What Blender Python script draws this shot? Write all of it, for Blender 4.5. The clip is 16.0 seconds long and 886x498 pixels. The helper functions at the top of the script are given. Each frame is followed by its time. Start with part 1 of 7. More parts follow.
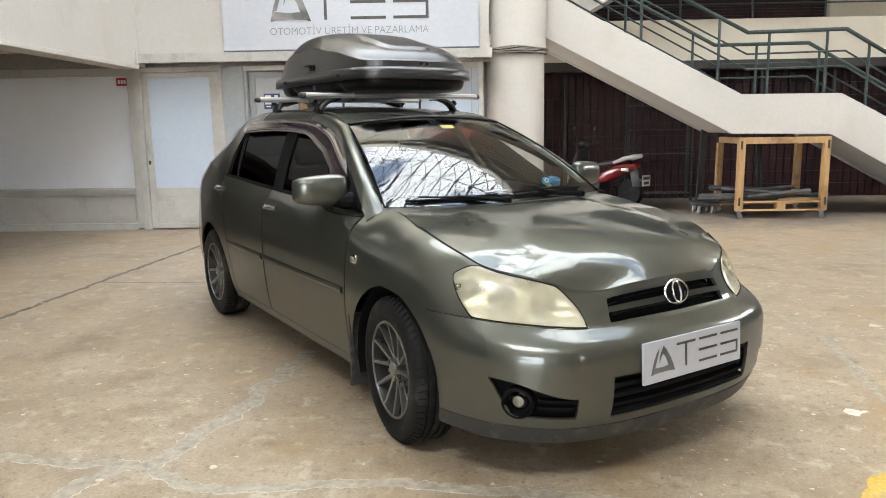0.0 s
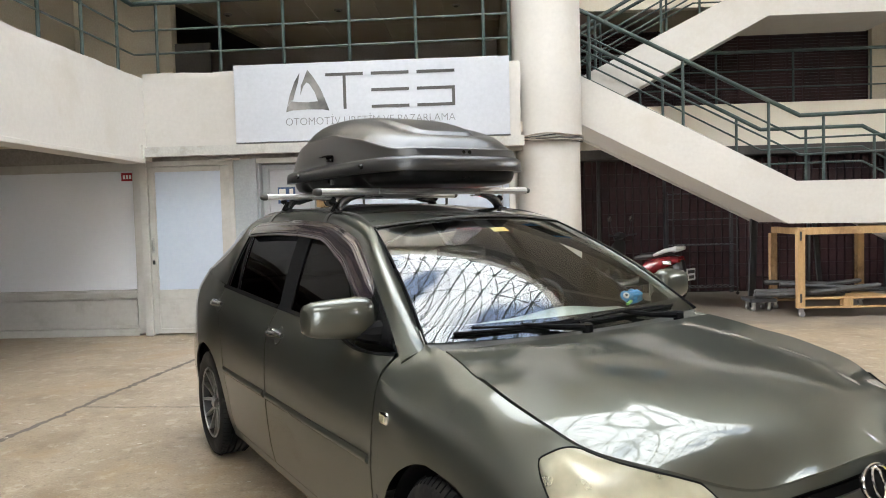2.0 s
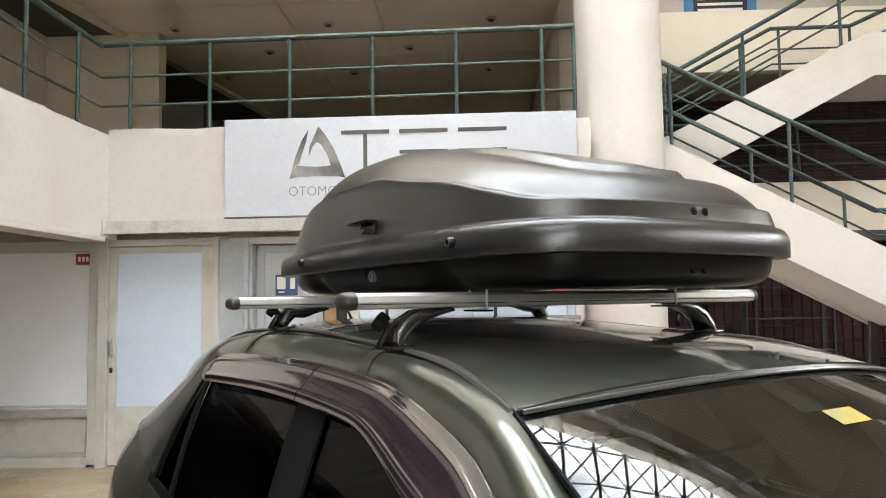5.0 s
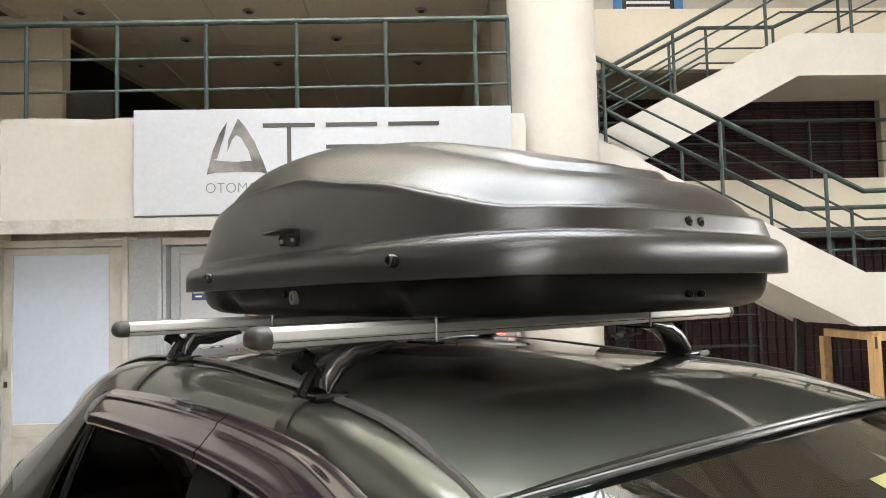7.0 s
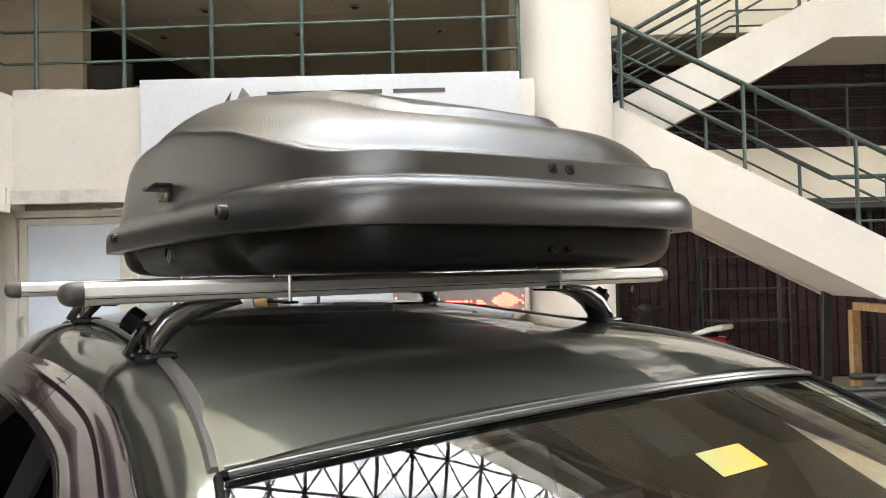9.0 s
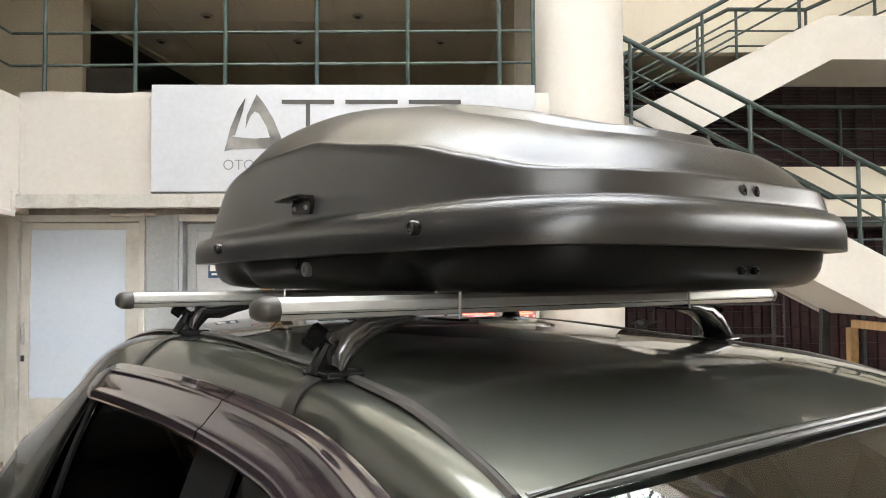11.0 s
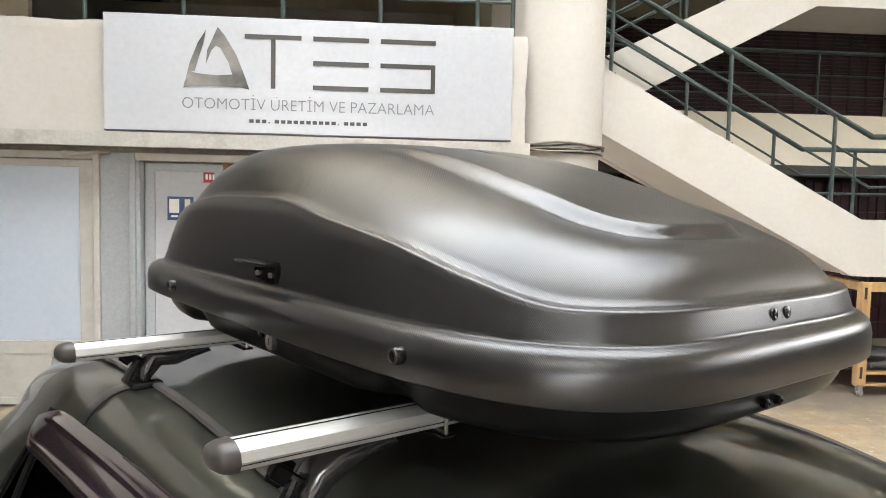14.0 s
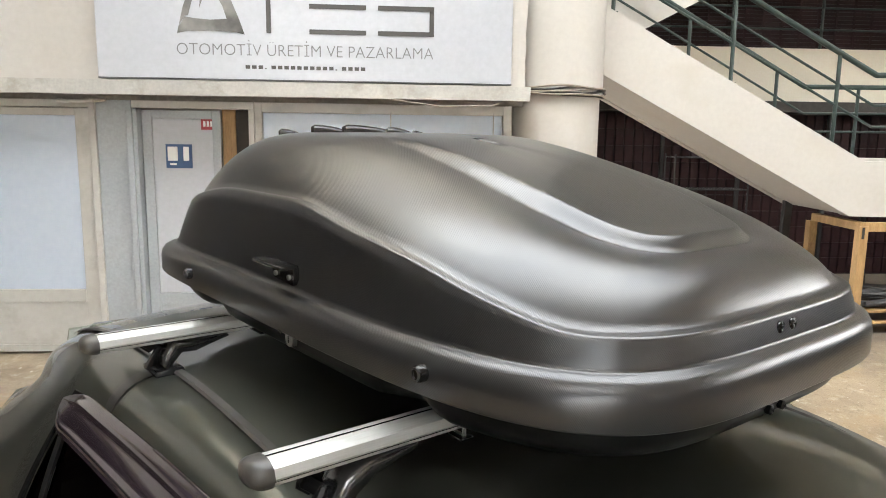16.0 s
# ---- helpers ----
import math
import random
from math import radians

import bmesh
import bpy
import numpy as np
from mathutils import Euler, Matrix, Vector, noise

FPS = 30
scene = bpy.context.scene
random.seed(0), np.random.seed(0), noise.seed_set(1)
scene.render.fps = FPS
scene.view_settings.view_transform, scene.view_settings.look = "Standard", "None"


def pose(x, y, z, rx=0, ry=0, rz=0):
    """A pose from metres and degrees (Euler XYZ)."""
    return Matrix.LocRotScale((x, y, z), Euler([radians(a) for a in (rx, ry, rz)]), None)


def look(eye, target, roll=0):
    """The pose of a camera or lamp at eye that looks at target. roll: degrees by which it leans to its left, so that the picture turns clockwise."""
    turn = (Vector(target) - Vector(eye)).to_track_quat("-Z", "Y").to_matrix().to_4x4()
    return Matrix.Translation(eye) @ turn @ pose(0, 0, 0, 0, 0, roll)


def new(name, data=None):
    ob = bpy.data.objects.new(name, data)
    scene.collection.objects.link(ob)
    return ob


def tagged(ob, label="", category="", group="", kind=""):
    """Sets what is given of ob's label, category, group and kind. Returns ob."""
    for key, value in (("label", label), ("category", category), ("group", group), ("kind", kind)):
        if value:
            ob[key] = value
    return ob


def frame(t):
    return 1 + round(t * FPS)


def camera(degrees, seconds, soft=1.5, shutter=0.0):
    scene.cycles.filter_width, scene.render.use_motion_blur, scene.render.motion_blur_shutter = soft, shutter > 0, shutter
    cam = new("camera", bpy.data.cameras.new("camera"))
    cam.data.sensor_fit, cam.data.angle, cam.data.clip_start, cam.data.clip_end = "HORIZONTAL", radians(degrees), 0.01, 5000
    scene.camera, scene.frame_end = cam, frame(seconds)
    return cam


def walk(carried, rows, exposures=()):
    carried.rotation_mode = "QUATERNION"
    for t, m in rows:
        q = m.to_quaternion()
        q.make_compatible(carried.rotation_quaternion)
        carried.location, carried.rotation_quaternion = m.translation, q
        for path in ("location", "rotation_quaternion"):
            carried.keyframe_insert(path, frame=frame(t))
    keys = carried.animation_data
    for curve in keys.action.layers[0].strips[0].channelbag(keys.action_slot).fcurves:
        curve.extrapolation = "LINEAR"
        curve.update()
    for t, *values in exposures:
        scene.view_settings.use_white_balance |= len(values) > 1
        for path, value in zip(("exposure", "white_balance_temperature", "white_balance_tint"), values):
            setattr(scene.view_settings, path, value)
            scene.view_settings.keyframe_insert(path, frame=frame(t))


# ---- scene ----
import functools

cam = camera(62.5, 16.0, soft=1.0)
PATH = [
    (0, (0.094, 0.114, 1.297), (0.044, 2.086, 0.965), -0.9),
    (0.5, (0.037, 0.208, 1.291), (-0.016, 2.185, 0.992), -0.9),
    (1, (-0.087, 0.4, 1.334), (-0.147, 2.386, 1.106), -1.1),
    (1.5, (-0.114, 0.648, 1.339), (-0.182, 2.64, 1.177), -1.4),
    (2, (-0.076, 0.999, 1.363), (-0.167, 2.995, 1.269), -1.6),
    (2.5, (-0.134, 1.38, 1.347), (-0.253, 3.376, 1.312), -1.5),
    (3, (-0.182, 1.773, 1.356), (-0.337, 3.767, 1.367), -1.3),
    (3.5, (-0.185, 2.167, 1.377), (-0.37, 4.157, 1.429), -1.2),
    (4, (-0.309, 2.494, 1.407), (-0.495, 4.483, 1.5), -1.1),
    (6.5, (-0.651, 3.238, 1.554), (-0.553, 5.23, 1.706), -1.3),
    (7, (-0.583, 3.252, 1.542), (-0.479, 5.245, 1.667), -1.5),
    (7.5, (-0.417, 3.29, 1.527), (-0.34, 5.287, 1.625), -1.6),
    (8, (-0.306, 3.323, 1.512), (-0.265, 5.322, 1.585), -1.5),
    (8.5, (-0.263, 3.339, 1.506), (-0.252, 5.338, 1.566), -1.4),
    (9, (-0.279, 3.344, 1.507), (-0.292, 5.343, 1.563), -1.3),
    (9.5, (-0.365, 3.338, 1.508), (-0.387, 5.337, 1.57), -1.2),
    (12, (-0.638, 3.441, 1.576), (-0.53, 5.436, 1.666), 0.4),
    (12.5, (-0.61, 3.509, 1.645), (-0.496, 5.505, 1.713), 0.6),
    (13, (-0.605, 3.533, 1.702), (-0.482, 5.529, 1.714), 0.8),
    (13.5, (-0.608, 3.537, 1.748), (-0.472, 5.531, 1.68), 1.1),
    (14, (-0.617, 3.516, 1.791), (-0.467, 5.505, 1.649), 1.3),
    (14.5, (-0.626, 3.512, 1.832), (-0.464, 5.495, 1.631), 1.3),
    (15, (-0.631, 3.506, 1.866), (-0.464, 5.484, 1.621), 1.1),
    (15.5, (-0.641, 3.501, 1.892), (-0.474, 5.473, 1.605), 1.0),
    (16, (-0.648, 3.505, 1.906), (-0.489, 5.472, 1.579), 0.8),
]
walk(cam, [(t, look(e, g, r)) for t, e, g, r in PATH], [(0, 1.99, 6250, 10), (3.5, 2.04, 6300, 10), (7, 2.15, 6550, 10), (9.5, 2.21, 6550, 10), (12, 2.2, 6550, 10), (14, 2.11, 6500, 10), (16, 2.11, 6500, 10)])

# ---- sky, sun and exposure ----
world = bpy.data.worlds.new("world")
scene.world = world
world.use_nodes = True
wn, wl = world.node_tree.nodes, world.node_tree.links
sky = wn.new("ShaderNodeTexSky")
sky.sky_type = "NISHITA"
sky.sun_disc = False
SUN_UP, SUN_ROUND = radians(58), radians(205)
sky.sun_elevation, sky.sun_rotation = SUN_UP, SUN_ROUND
coord = wn.new("ShaderNodeTexCoord")
cloud = wn.new("ShaderNodeTexNoise")
cloud.inputs["Scale"].default_value, cloud.inputs["Detail"].default_value = 2.6, 6
wl.new(coord.outputs["Generated"], cloud.inputs["Vector"])
ramp = wn.new("ShaderNodeValToRGB")
ramp.color_ramp.elements[0].position, ramp.color_ramp.elements[1].position = 0.39, 0.46
ramp.color_ramp.elements[0].color = (0.12, 0.12, 0.12, 1)
wl.new(cloud.outputs["Fac"], ramp.inputs[0])
mixw = wn.new("ShaderNodeMix")
mixw.data_type = "RGBA"
mixw.inputs[7].default_value = (22, 21.9, 21.8, 1)
wl.new(ramp.outputs["Color"], mixw.inputs[0])
lift = wn.new("ShaderNodeVectorMath")
lift.operation = "SCALE"
lift.inputs[3].default_value = 2.4
wl.new(sky.outputs[0], lift.inputs[0])
wl.new(lift.outputs[0], mixw.inputs[6])
wl.new(mixw.outputs[2], wn["Background"].inputs[0])
wn["Background"].inputs[1].default_value = 0.15
sun_data = bpy.data.lights.new("sun", "SUN")
sun_data.energy, sun_data.angle, sun_data.color = 0.5, radians(20), (1, 0.97, 0.92)
sun = new("sun", sun_data)
sun_dir = Vector((math.sin(SUN_ROUND) * math.cos(SUN_UP), math.cos(SUN_ROUND) * math.cos(SUN_UP), math.sin(SUN_UP)))
sun.matrix_world = look(sun_dir * 40, (0, 0, 0))


# ---- materials ----
def node_mat(name):
    m = bpy.data.materials.new(name)
    m.use_nodes = True
    return m, m.node_tree.nodes, m.node_tree.links, m.node_tree.nodes["Principled BSDF"]


def surface(name, a, b, rough=0.6, metal=0.0, big=1.5, fine=40.0, bump=0.1, spread=0.12, spec=0.5, stains=None, stain_scale=0.7,
            coat=0.0, stretch=(1, 1, 1), bump_far=0.01, tight=0.2):
    """A surface of colours a to b in two sizes of noise, with relief, and stains of a third colour."""
    m, n, l, p = node_mat(name)
    tc = n.new("ShaderNodeTexCoord")
    mp = n.new("ShaderNodeMapping")
    mp.inputs["Scale"].default_value = stretch
    l.new(tc.outputs["Object"], mp.inputs[0])
    t1, t2 = n.new("ShaderNodeTexNoise"), n.new("ShaderNodeTexNoise")
    for t, s, d in ((t1, big, 6), (t2, fine, 4)):
        t.inputs["Scale"].default_value, t.inputs["Detail"].default_value = s, d
        l.new(mp.outputs[0], t.inputs["Vector"])
    r1 = n.new("ShaderNodeValToRGB")
    r1.color_ramp.elements[0].position, r1.color_ramp.elements[1].position = 0.5 - tight, 0.5 + tight
    r1.color_ramp.elements[0].color, r1.color_ramp.elements[1].color = (*a, 1), (*b, 1)
    l.new(t1.outputs["Fac"], r1.inputs[0])
    col = r1.outputs[0]
    mul = n.new("ShaderNodeMix")
    mul.data_type, mul.blend_type = "RGBA", "OVERLAY"
    mul.inputs[0].default_value = spread * 3
    l.new(col, mul.inputs[6])
    l.new(t2.outputs["Fac"], mul.inputs[7])
    col = mul.outputs[2]
    if stains:
        t3 = n.new("ShaderNodeTexNoise")
        t3.inputs["Scale"].default_value, t3.inputs["Detail"].default_value = stain_scale, 9
        t3.inputs["Roughness"].default_value = 0.65
        l.new(tc.outputs["Object"], t3.inputs["Vector"])
        r3 = n.new("ShaderNodeValToRGB")
        r3.color_ramp.elements[0].position, r3.color_ramp.elements[1].position = 0.52, 0.66
        l.new(t3.outputs["Fac"], r3.inputs[0])
        mx = n.new("ShaderNodeMix")
        mx.data_type = "RGBA"
        l.new(r3.outputs[0], mx.inputs[0])
        l.new(col, mx.inputs[6])
        mx.inputs[7].default_value = (*stains, 1)
        col = mx.outputs[2]
    l.new(col, p.inputs["Base Color"])
    mr = n.new("ShaderNodeMapRange")
    mr.inputs[3].default_value, mr.inputs[4].default_value = max(0.02, rough - spread), min(1, rough + spread)
    l.new(t1.outputs["Fac"], mr.inputs[0])
    l.new(mr.outputs[0], p.inputs["Roughness"])
    p.inputs["Metallic"].default_value = metal
    p.inputs["Specular IOR Level"].default_value = spec
    p.inputs["Coat Weight"].default_value = coat
    p.inputs["Coat Roughness"].default_value = 0.04
    if bump:
        bp = n.new("ShaderNodeBump")
        bp.inputs["Strength"].default_value, bp.inputs["Distance"].default_value = bump, bump_far
        l.new(t2.outputs["Fac"], bp.inputs["Height"])
        l.new(bp.outputs[0], p.inputs["Normal"])
    return m


def glass(name, tint, base=0.05, top=0.9, rough=0.0):
    """A pane: clear or tinted, with gloss that grows towards grazing."""
    m, n, l, p = node_mat(name)
    n.remove(p)
    tr, gl, mx, lw, pw, ma = (n.new("ShaderNode" + k) for k in ("BsdfTransparent", "BsdfGlossy", "MixShader", "LayerWeight", "Math", "MapRange"))
    tr.inputs[0].default_value = (*tint, 1)
    gl.inputs["Roughness"].default_value = rough
    lw.inputs[0].default_value = 0.5
    pw.operation = "POWER"
    pw.inputs[1].default_value = 4.0
    l.new(lw.outputs["Facing"], pw.inputs[0])
    l.new(pw.outputs[0], ma.inputs[0])
    ma.inputs[3].default_value, ma.inputs[4].default_value = base, top
    l.new(ma.outputs[0], mx.inputs[0])
    l.new(tr.outputs[0], mx.inputs[1])
    l.new(gl.outputs[0], mx.inputs[2])
    l.new(mx.outputs[0], n["Material Output"].inputs[0])
    return m


def lamp_mat(name, col, power):
    m, n, l, p = node_mat(name)
    p.inputs["Base Color"].default_value = (*col, 1)
    p.inputs["Emission Color"].default_value = (*col, 1)
    p.inputs["Emission Strength"].default_value = power
    return m


M_FLOOR = surface("floor_concrete", (0.262, 0.200, 0.128), (0.405, 0.334, 0.242), 0.40, big=2.1, fine=75, bump=0.15, spread=0.13,
                  stains=(0.235, 0.178, 0.112), stain_scale=1.9, tight=0.2)
# fine wear in the concrete: pale scuffs and dark grit
next(q for q in M_FLOOR.node_tree.nodes if q.bl_idname == "ShaderNodeTexNoise").inputs["Roughness"].default_value = 0.72
fl_n, fl_l = M_FLOOR.node_tree.nodes, M_FLOOR.node_tree.links
fl_p, fl_c = fl_n["Principled BSDF"], fl_n.new("ShaderNodeTexCoord")
fl_col = fl_p.inputs["Base Color"].links[0].from_socket
for fl_s, fl_a, fl_b, fl_k, fl_x in ((7, 0.55, 0.63, (0.47, 0.42, 0.335), 0.7), (16, 0.45, 0.37, (0.185, 0.142, 0.095), 0.6), (42, 0.60, 0.66, (0.50, 0.455, 0.37), 0.8), (33, 0.40, 0.34, (0.12, 0.092, 0.062), 0.75), (1.1, 0.47, 0.37, (0.33, 0.225, 0.11), 0.6), (130, 0.40, 0.33, (0.15, 0.115, 0.08), 0.6)):
    fl_t, fl_r, fl_m = fl_n.new("ShaderNodeTexNoise"), fl_n.new("ShaderNodeMapRange"), fl_n.new("ShaderNodeMix")
    fl_t.inputs["Scale"].default_value, fl_t.inputs["Detail"].default_value, fl_t.inputs["Roughness"].default_value = fl_s, 10, 0.68
    fl_r.inputs[1].default_value, fl_r.inputs[2].default_value, fl_r.inputs[4].default_value = fl_a, fl_b, fl_x
    fl_m.data_type = "RGBA"
    fl_m.inputs[7].default_value = (*fl_k, 1)
    fl_l.new(fl_c.outputs["Object"], fl_t.inputs["Vector"])
    fl_l.new(fl_t.outputs["Fac"], fl_r.inputs[0])
    fl_l.new(fl_r.outputs[0], fl_m.inputs[0])
    fl_l.new(fl_col, fl_m.inputs[6])
    fl_col = fl_m.outputs[2]
# a dirty patch before the back wall, darkened further for shade under the stairs
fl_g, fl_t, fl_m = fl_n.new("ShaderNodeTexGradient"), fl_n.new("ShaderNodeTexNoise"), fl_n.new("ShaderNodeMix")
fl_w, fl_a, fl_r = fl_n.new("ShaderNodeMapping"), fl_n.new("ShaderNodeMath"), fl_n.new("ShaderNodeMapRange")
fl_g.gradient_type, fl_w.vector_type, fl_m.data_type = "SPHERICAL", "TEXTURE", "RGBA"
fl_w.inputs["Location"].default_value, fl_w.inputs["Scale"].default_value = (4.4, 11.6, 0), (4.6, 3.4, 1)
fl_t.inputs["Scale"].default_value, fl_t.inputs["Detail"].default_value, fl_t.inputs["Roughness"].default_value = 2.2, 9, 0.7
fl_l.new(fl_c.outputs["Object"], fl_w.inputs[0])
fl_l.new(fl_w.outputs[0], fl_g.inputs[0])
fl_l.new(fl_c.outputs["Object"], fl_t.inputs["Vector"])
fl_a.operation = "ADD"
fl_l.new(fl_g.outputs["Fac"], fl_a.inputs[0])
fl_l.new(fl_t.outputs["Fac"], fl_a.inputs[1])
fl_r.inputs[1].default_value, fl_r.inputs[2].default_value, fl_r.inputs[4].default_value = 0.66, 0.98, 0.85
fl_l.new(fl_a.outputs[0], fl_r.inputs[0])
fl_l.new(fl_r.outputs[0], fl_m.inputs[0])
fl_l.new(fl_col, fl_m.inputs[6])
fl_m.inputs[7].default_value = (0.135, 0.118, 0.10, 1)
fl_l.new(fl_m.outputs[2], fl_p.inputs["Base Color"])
M_PATCH = surface("crack_filler", (0.30, 0.265, 0.21), (0.40, 0.36, 0.295), 0.5, big=7, fine=30, bump=0.2, spread=0.2)
M_PATCH_EDGE = surface("crack_edge", (0.36, 0.32, 0.26), (0.56, 0.52, 0.44), 0.8, big=8, fine=80, bump=0.4, spread=0.2)
M_CRACK = surface("crack_dark", (0.13, 0.115, 0.10), (0.20, 0.18, 0.16), 0.8, big=5, fine=60, bump=0.3)
M_FLECK = surface("white_flecks", (0.50, 0.47, 0.41), (0.68, 0.65, 0.58), 0.7, bump=0)
M_CREAM = surface("cream_plaster", (0.46, 0.438, 0.40), (0.50, 0.478, 0.44), 0.75, big=0.9, fine=22, bump=0.04, spread=0.025,
                  stains=(0.455, 0.425, 0.375), stain_scale=1.3)
# greyed to stand in for shade below the parapet, with faint stains of its own
M_LEDGE = surface("weathered_shaded_ledge", (0.40, 0.39, 0.36), (0.47, 0.455, 0.42), 0.8, big=3, fine=50, bump=0.2, spread=0.06, stains=(0.34, 0.32, 0.28), stain_scale=5)
M_BEIGE = surface("beige_plaster", (0.39, 0.345, 0.265), (0.45, 0.40, 0.31), 0.8, big=0.8, fine=40, bump=0.12, spread=0.07)
# paler than the cream plaster, to throw light back and lift the back parapets
M_PALE = surface("pale_facade_plaster", (0.70, 0.64, 0.53), (0.78, 0.72, 0.61), 0.8, big=0.8, fine=40, bump=0.12, spread=0.05)
M_CEIL = surface("ceiling_board", (0.46, 0.40, 0.325), (0.52, 0.46, 0.375), 0.8, big=0.6, fine=30, bump=0.08, spread=0.06)
# raised to near white so windscreen and bonnet reflect more light
M_SLAB = surface("roof_slab_plaster", (0.78, 0.73, 0.63), (0.84, 0.79, 0.69), 0.8, big=0.6, fine=30, bump=0.08, spread=0.06)
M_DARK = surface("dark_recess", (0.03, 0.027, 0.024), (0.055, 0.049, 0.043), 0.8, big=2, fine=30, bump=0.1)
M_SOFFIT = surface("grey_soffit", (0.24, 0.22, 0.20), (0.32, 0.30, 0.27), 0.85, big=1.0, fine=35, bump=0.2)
M_FRAME = surface("cream_joinery", (0.47, 0.46, 0.43), (0.53, 0.52, 0.485), 0.45, big=2, fine=20, bump=0.03, spread=0.03, stains=(0.43, 0.415, 0.38), stain_scale=3)
M_GREYFRAME = surface("grey_joinery", (0.32, 0.345, 0.365), (0.38, 0.405, 0.425), 0.4, big=2, fine=50, bump=0.05, spread=0.06)
M_FILM = surface("white_window_film", (0.51, 0.58, 0.68), (0.56, 0.63, 0.73), 0.35, big=0.5, fine=20, bump=0.02, spread=0.03)
# paler copy of the window film, making up for weak light under the gallery
M_FILM_LIFTED = surface("lifted_window_film", (0.74, 0.76, 0.80), (0.80, 0.82, 0.85), 0.45, big=0.5, fine=20, bump=0.02, spread=0.03)
M_SIGN = surface("white_sign_vinyl", (0.415, 0.43, 0.465), (0.45, 0.468, 0.50), 0.3, big=0.6, fine=25, bump=0.02, spread=0.03)
M_BLACKVINYL = surface("dark_lettering", (0.035, 0.033, 0.03), (0.06, 0.056, 0.05), 0.35, bump=0, spread=0.04)
M_GREYVINYL = surface("grey_lettering", (0.13, 0.13, 0.13), (0.18, 0.18, 0.18), 0.4, bump=0, spread=0.03)
M_LOGO = surface("logo_gradient", (0.03, 0.03, 0.028), (0.30, 0.29, 0.27), 0.35, big=3.2, fine=10, bump=0, spread=0.02)
M_RED = surface("red_number_plate", (0.30, 0.012, 0.022), (0.36, 0.018, 0.03), 0.4, bump=0, spread=0.03)
M_WHITE = surface("white_print", (0.76, 0.76, 0.75), (0.82, 0.82, 0.8), 0.4, bump=0, spread=0.02)
M_BLUE = surface("blue_print", (0.02, 0.06, 0.16), (0.03, 0.08, 0.2), 0.35, bump=0, spread=0.03)
M_SKYBLUE = surface("blue_window_frame", (0.04, 0.18, 0.42), (0.06, 0.22, 0.48), 0.4, bump=0, spread=0.03)
M_GREEN = surface("green_rail_paint", (0.017, 0.032, 0.028), (0.030, 0.048, 0.042), 0.5, big=6, fine=60, bump=0.1, spread=0.1, stains=(0.05, 0.068, 0.061), stain_scale=9)
M_BROWN = surface("brown_wall_tile", (0.014, 0.0055, 0.0062), (0.034, 0.0145, 0.0145), 0.6, spec=0.2, big=2.2, fine=35, bump=0.25, spread=0.14)
M_BLACK = surface("black_metal", (0.012, 0.012, 0.012), (0.03, 0.03, 0.03), 0.4, big=6, fine=60, bump=0.1, spread=0.1)
M_WOOD = surface("pale_timber", (0.31, 0.185, 0.075), (0.45, 0.29, 0.135), 0.6, big=3, fine=30, bump=0.25, spread=0.14, stretch=(6, 6, 0.6), stains=(0.21, 0.12, 0.05), stain_scale=2.5)
M_PIPE = surface("grey_bundles", (0.022, 0.022, 0.023), (0.055, 0.055, 0.056), 0.5, big=5, fine=40, bump=0.3, spread=0.1)
M_ZINC = surface("zinc", (0.38, 0.38, 0.37), (0.5, 0.5, 0.48), 0.35, metal=0.9, big=8, fine=70, bump=0.1)
M_CABLE = surface("old_cable", (0.16, 0.14, 0.11), (0.32, 0.28, 0.22), 0.6, big=9, fine=70, bump=0.1)
M_STEEL = surface("dome_steel", (0.05, 0.055, 0.055), (0.08, 0.085, 0.085), 0.5, bump=0.05)
M_DOMEGLASS = glass("dome_glass", (0.93, 0.95, 0.95), 0.04, 0.5)
M_SMOKE = surface("smoked_acrylic", (0.012, 0.010, 0.010), (0.02, 0.017, 0.016), 0.2, bump=0, spread=0.03)
M_LED = surface("led_matrix_panel", (0.16, 0.15, 0.15), (0.22, 0.21, 0.21), 0.6, big=4, fine=200, bump=0.3)
M_LEDON = lamp_mat("red_led", (1.0, 0.05, 0.03), 6.0)


# ---- building blocks ----
def obj(name, verts, faces, mat, smooth=False, parent=None, label="", sharp=40):
    me = bpy.data.meshes.new(name)
    me.from_pydata([tuple(v) for v in verts], [], faces)
    me.materials.append(mat)
    if smooth:
        me.shade_smooth()
        me.set_sharp_from_angle(angle=radians(sharp))
    ob = new(name, me)
    if parent:
        ob.parent = parent
    if label:
        ob["label"] = label
    return ob


def part(name, bm, mat, parent=None, label="", smooth=False, sharp=35):
    me = bpy.data.meshes.new(name)
    bmesh.ops.recalc_face_normals(bm, faces=bm.faces)
    bm.to_mesh(me)
    bm.free()
    me.materials.append(mat)
    if smooth:
        me.shade_smooth()
        me.set_sharp_from_angle(angle=radians(sharp))
    ob = new(name, me)
    if parent:
        ob.parent = parent
    if label:
        ob["label"] = label
    return ob


def thing(name, label, category, group="", at=None, kind=""):
    e = new(name)
    e.empty_display_size = 0.2
    if at is not None:
        e.matrix_world = at
    return tagged(e, label, category, group, kind)


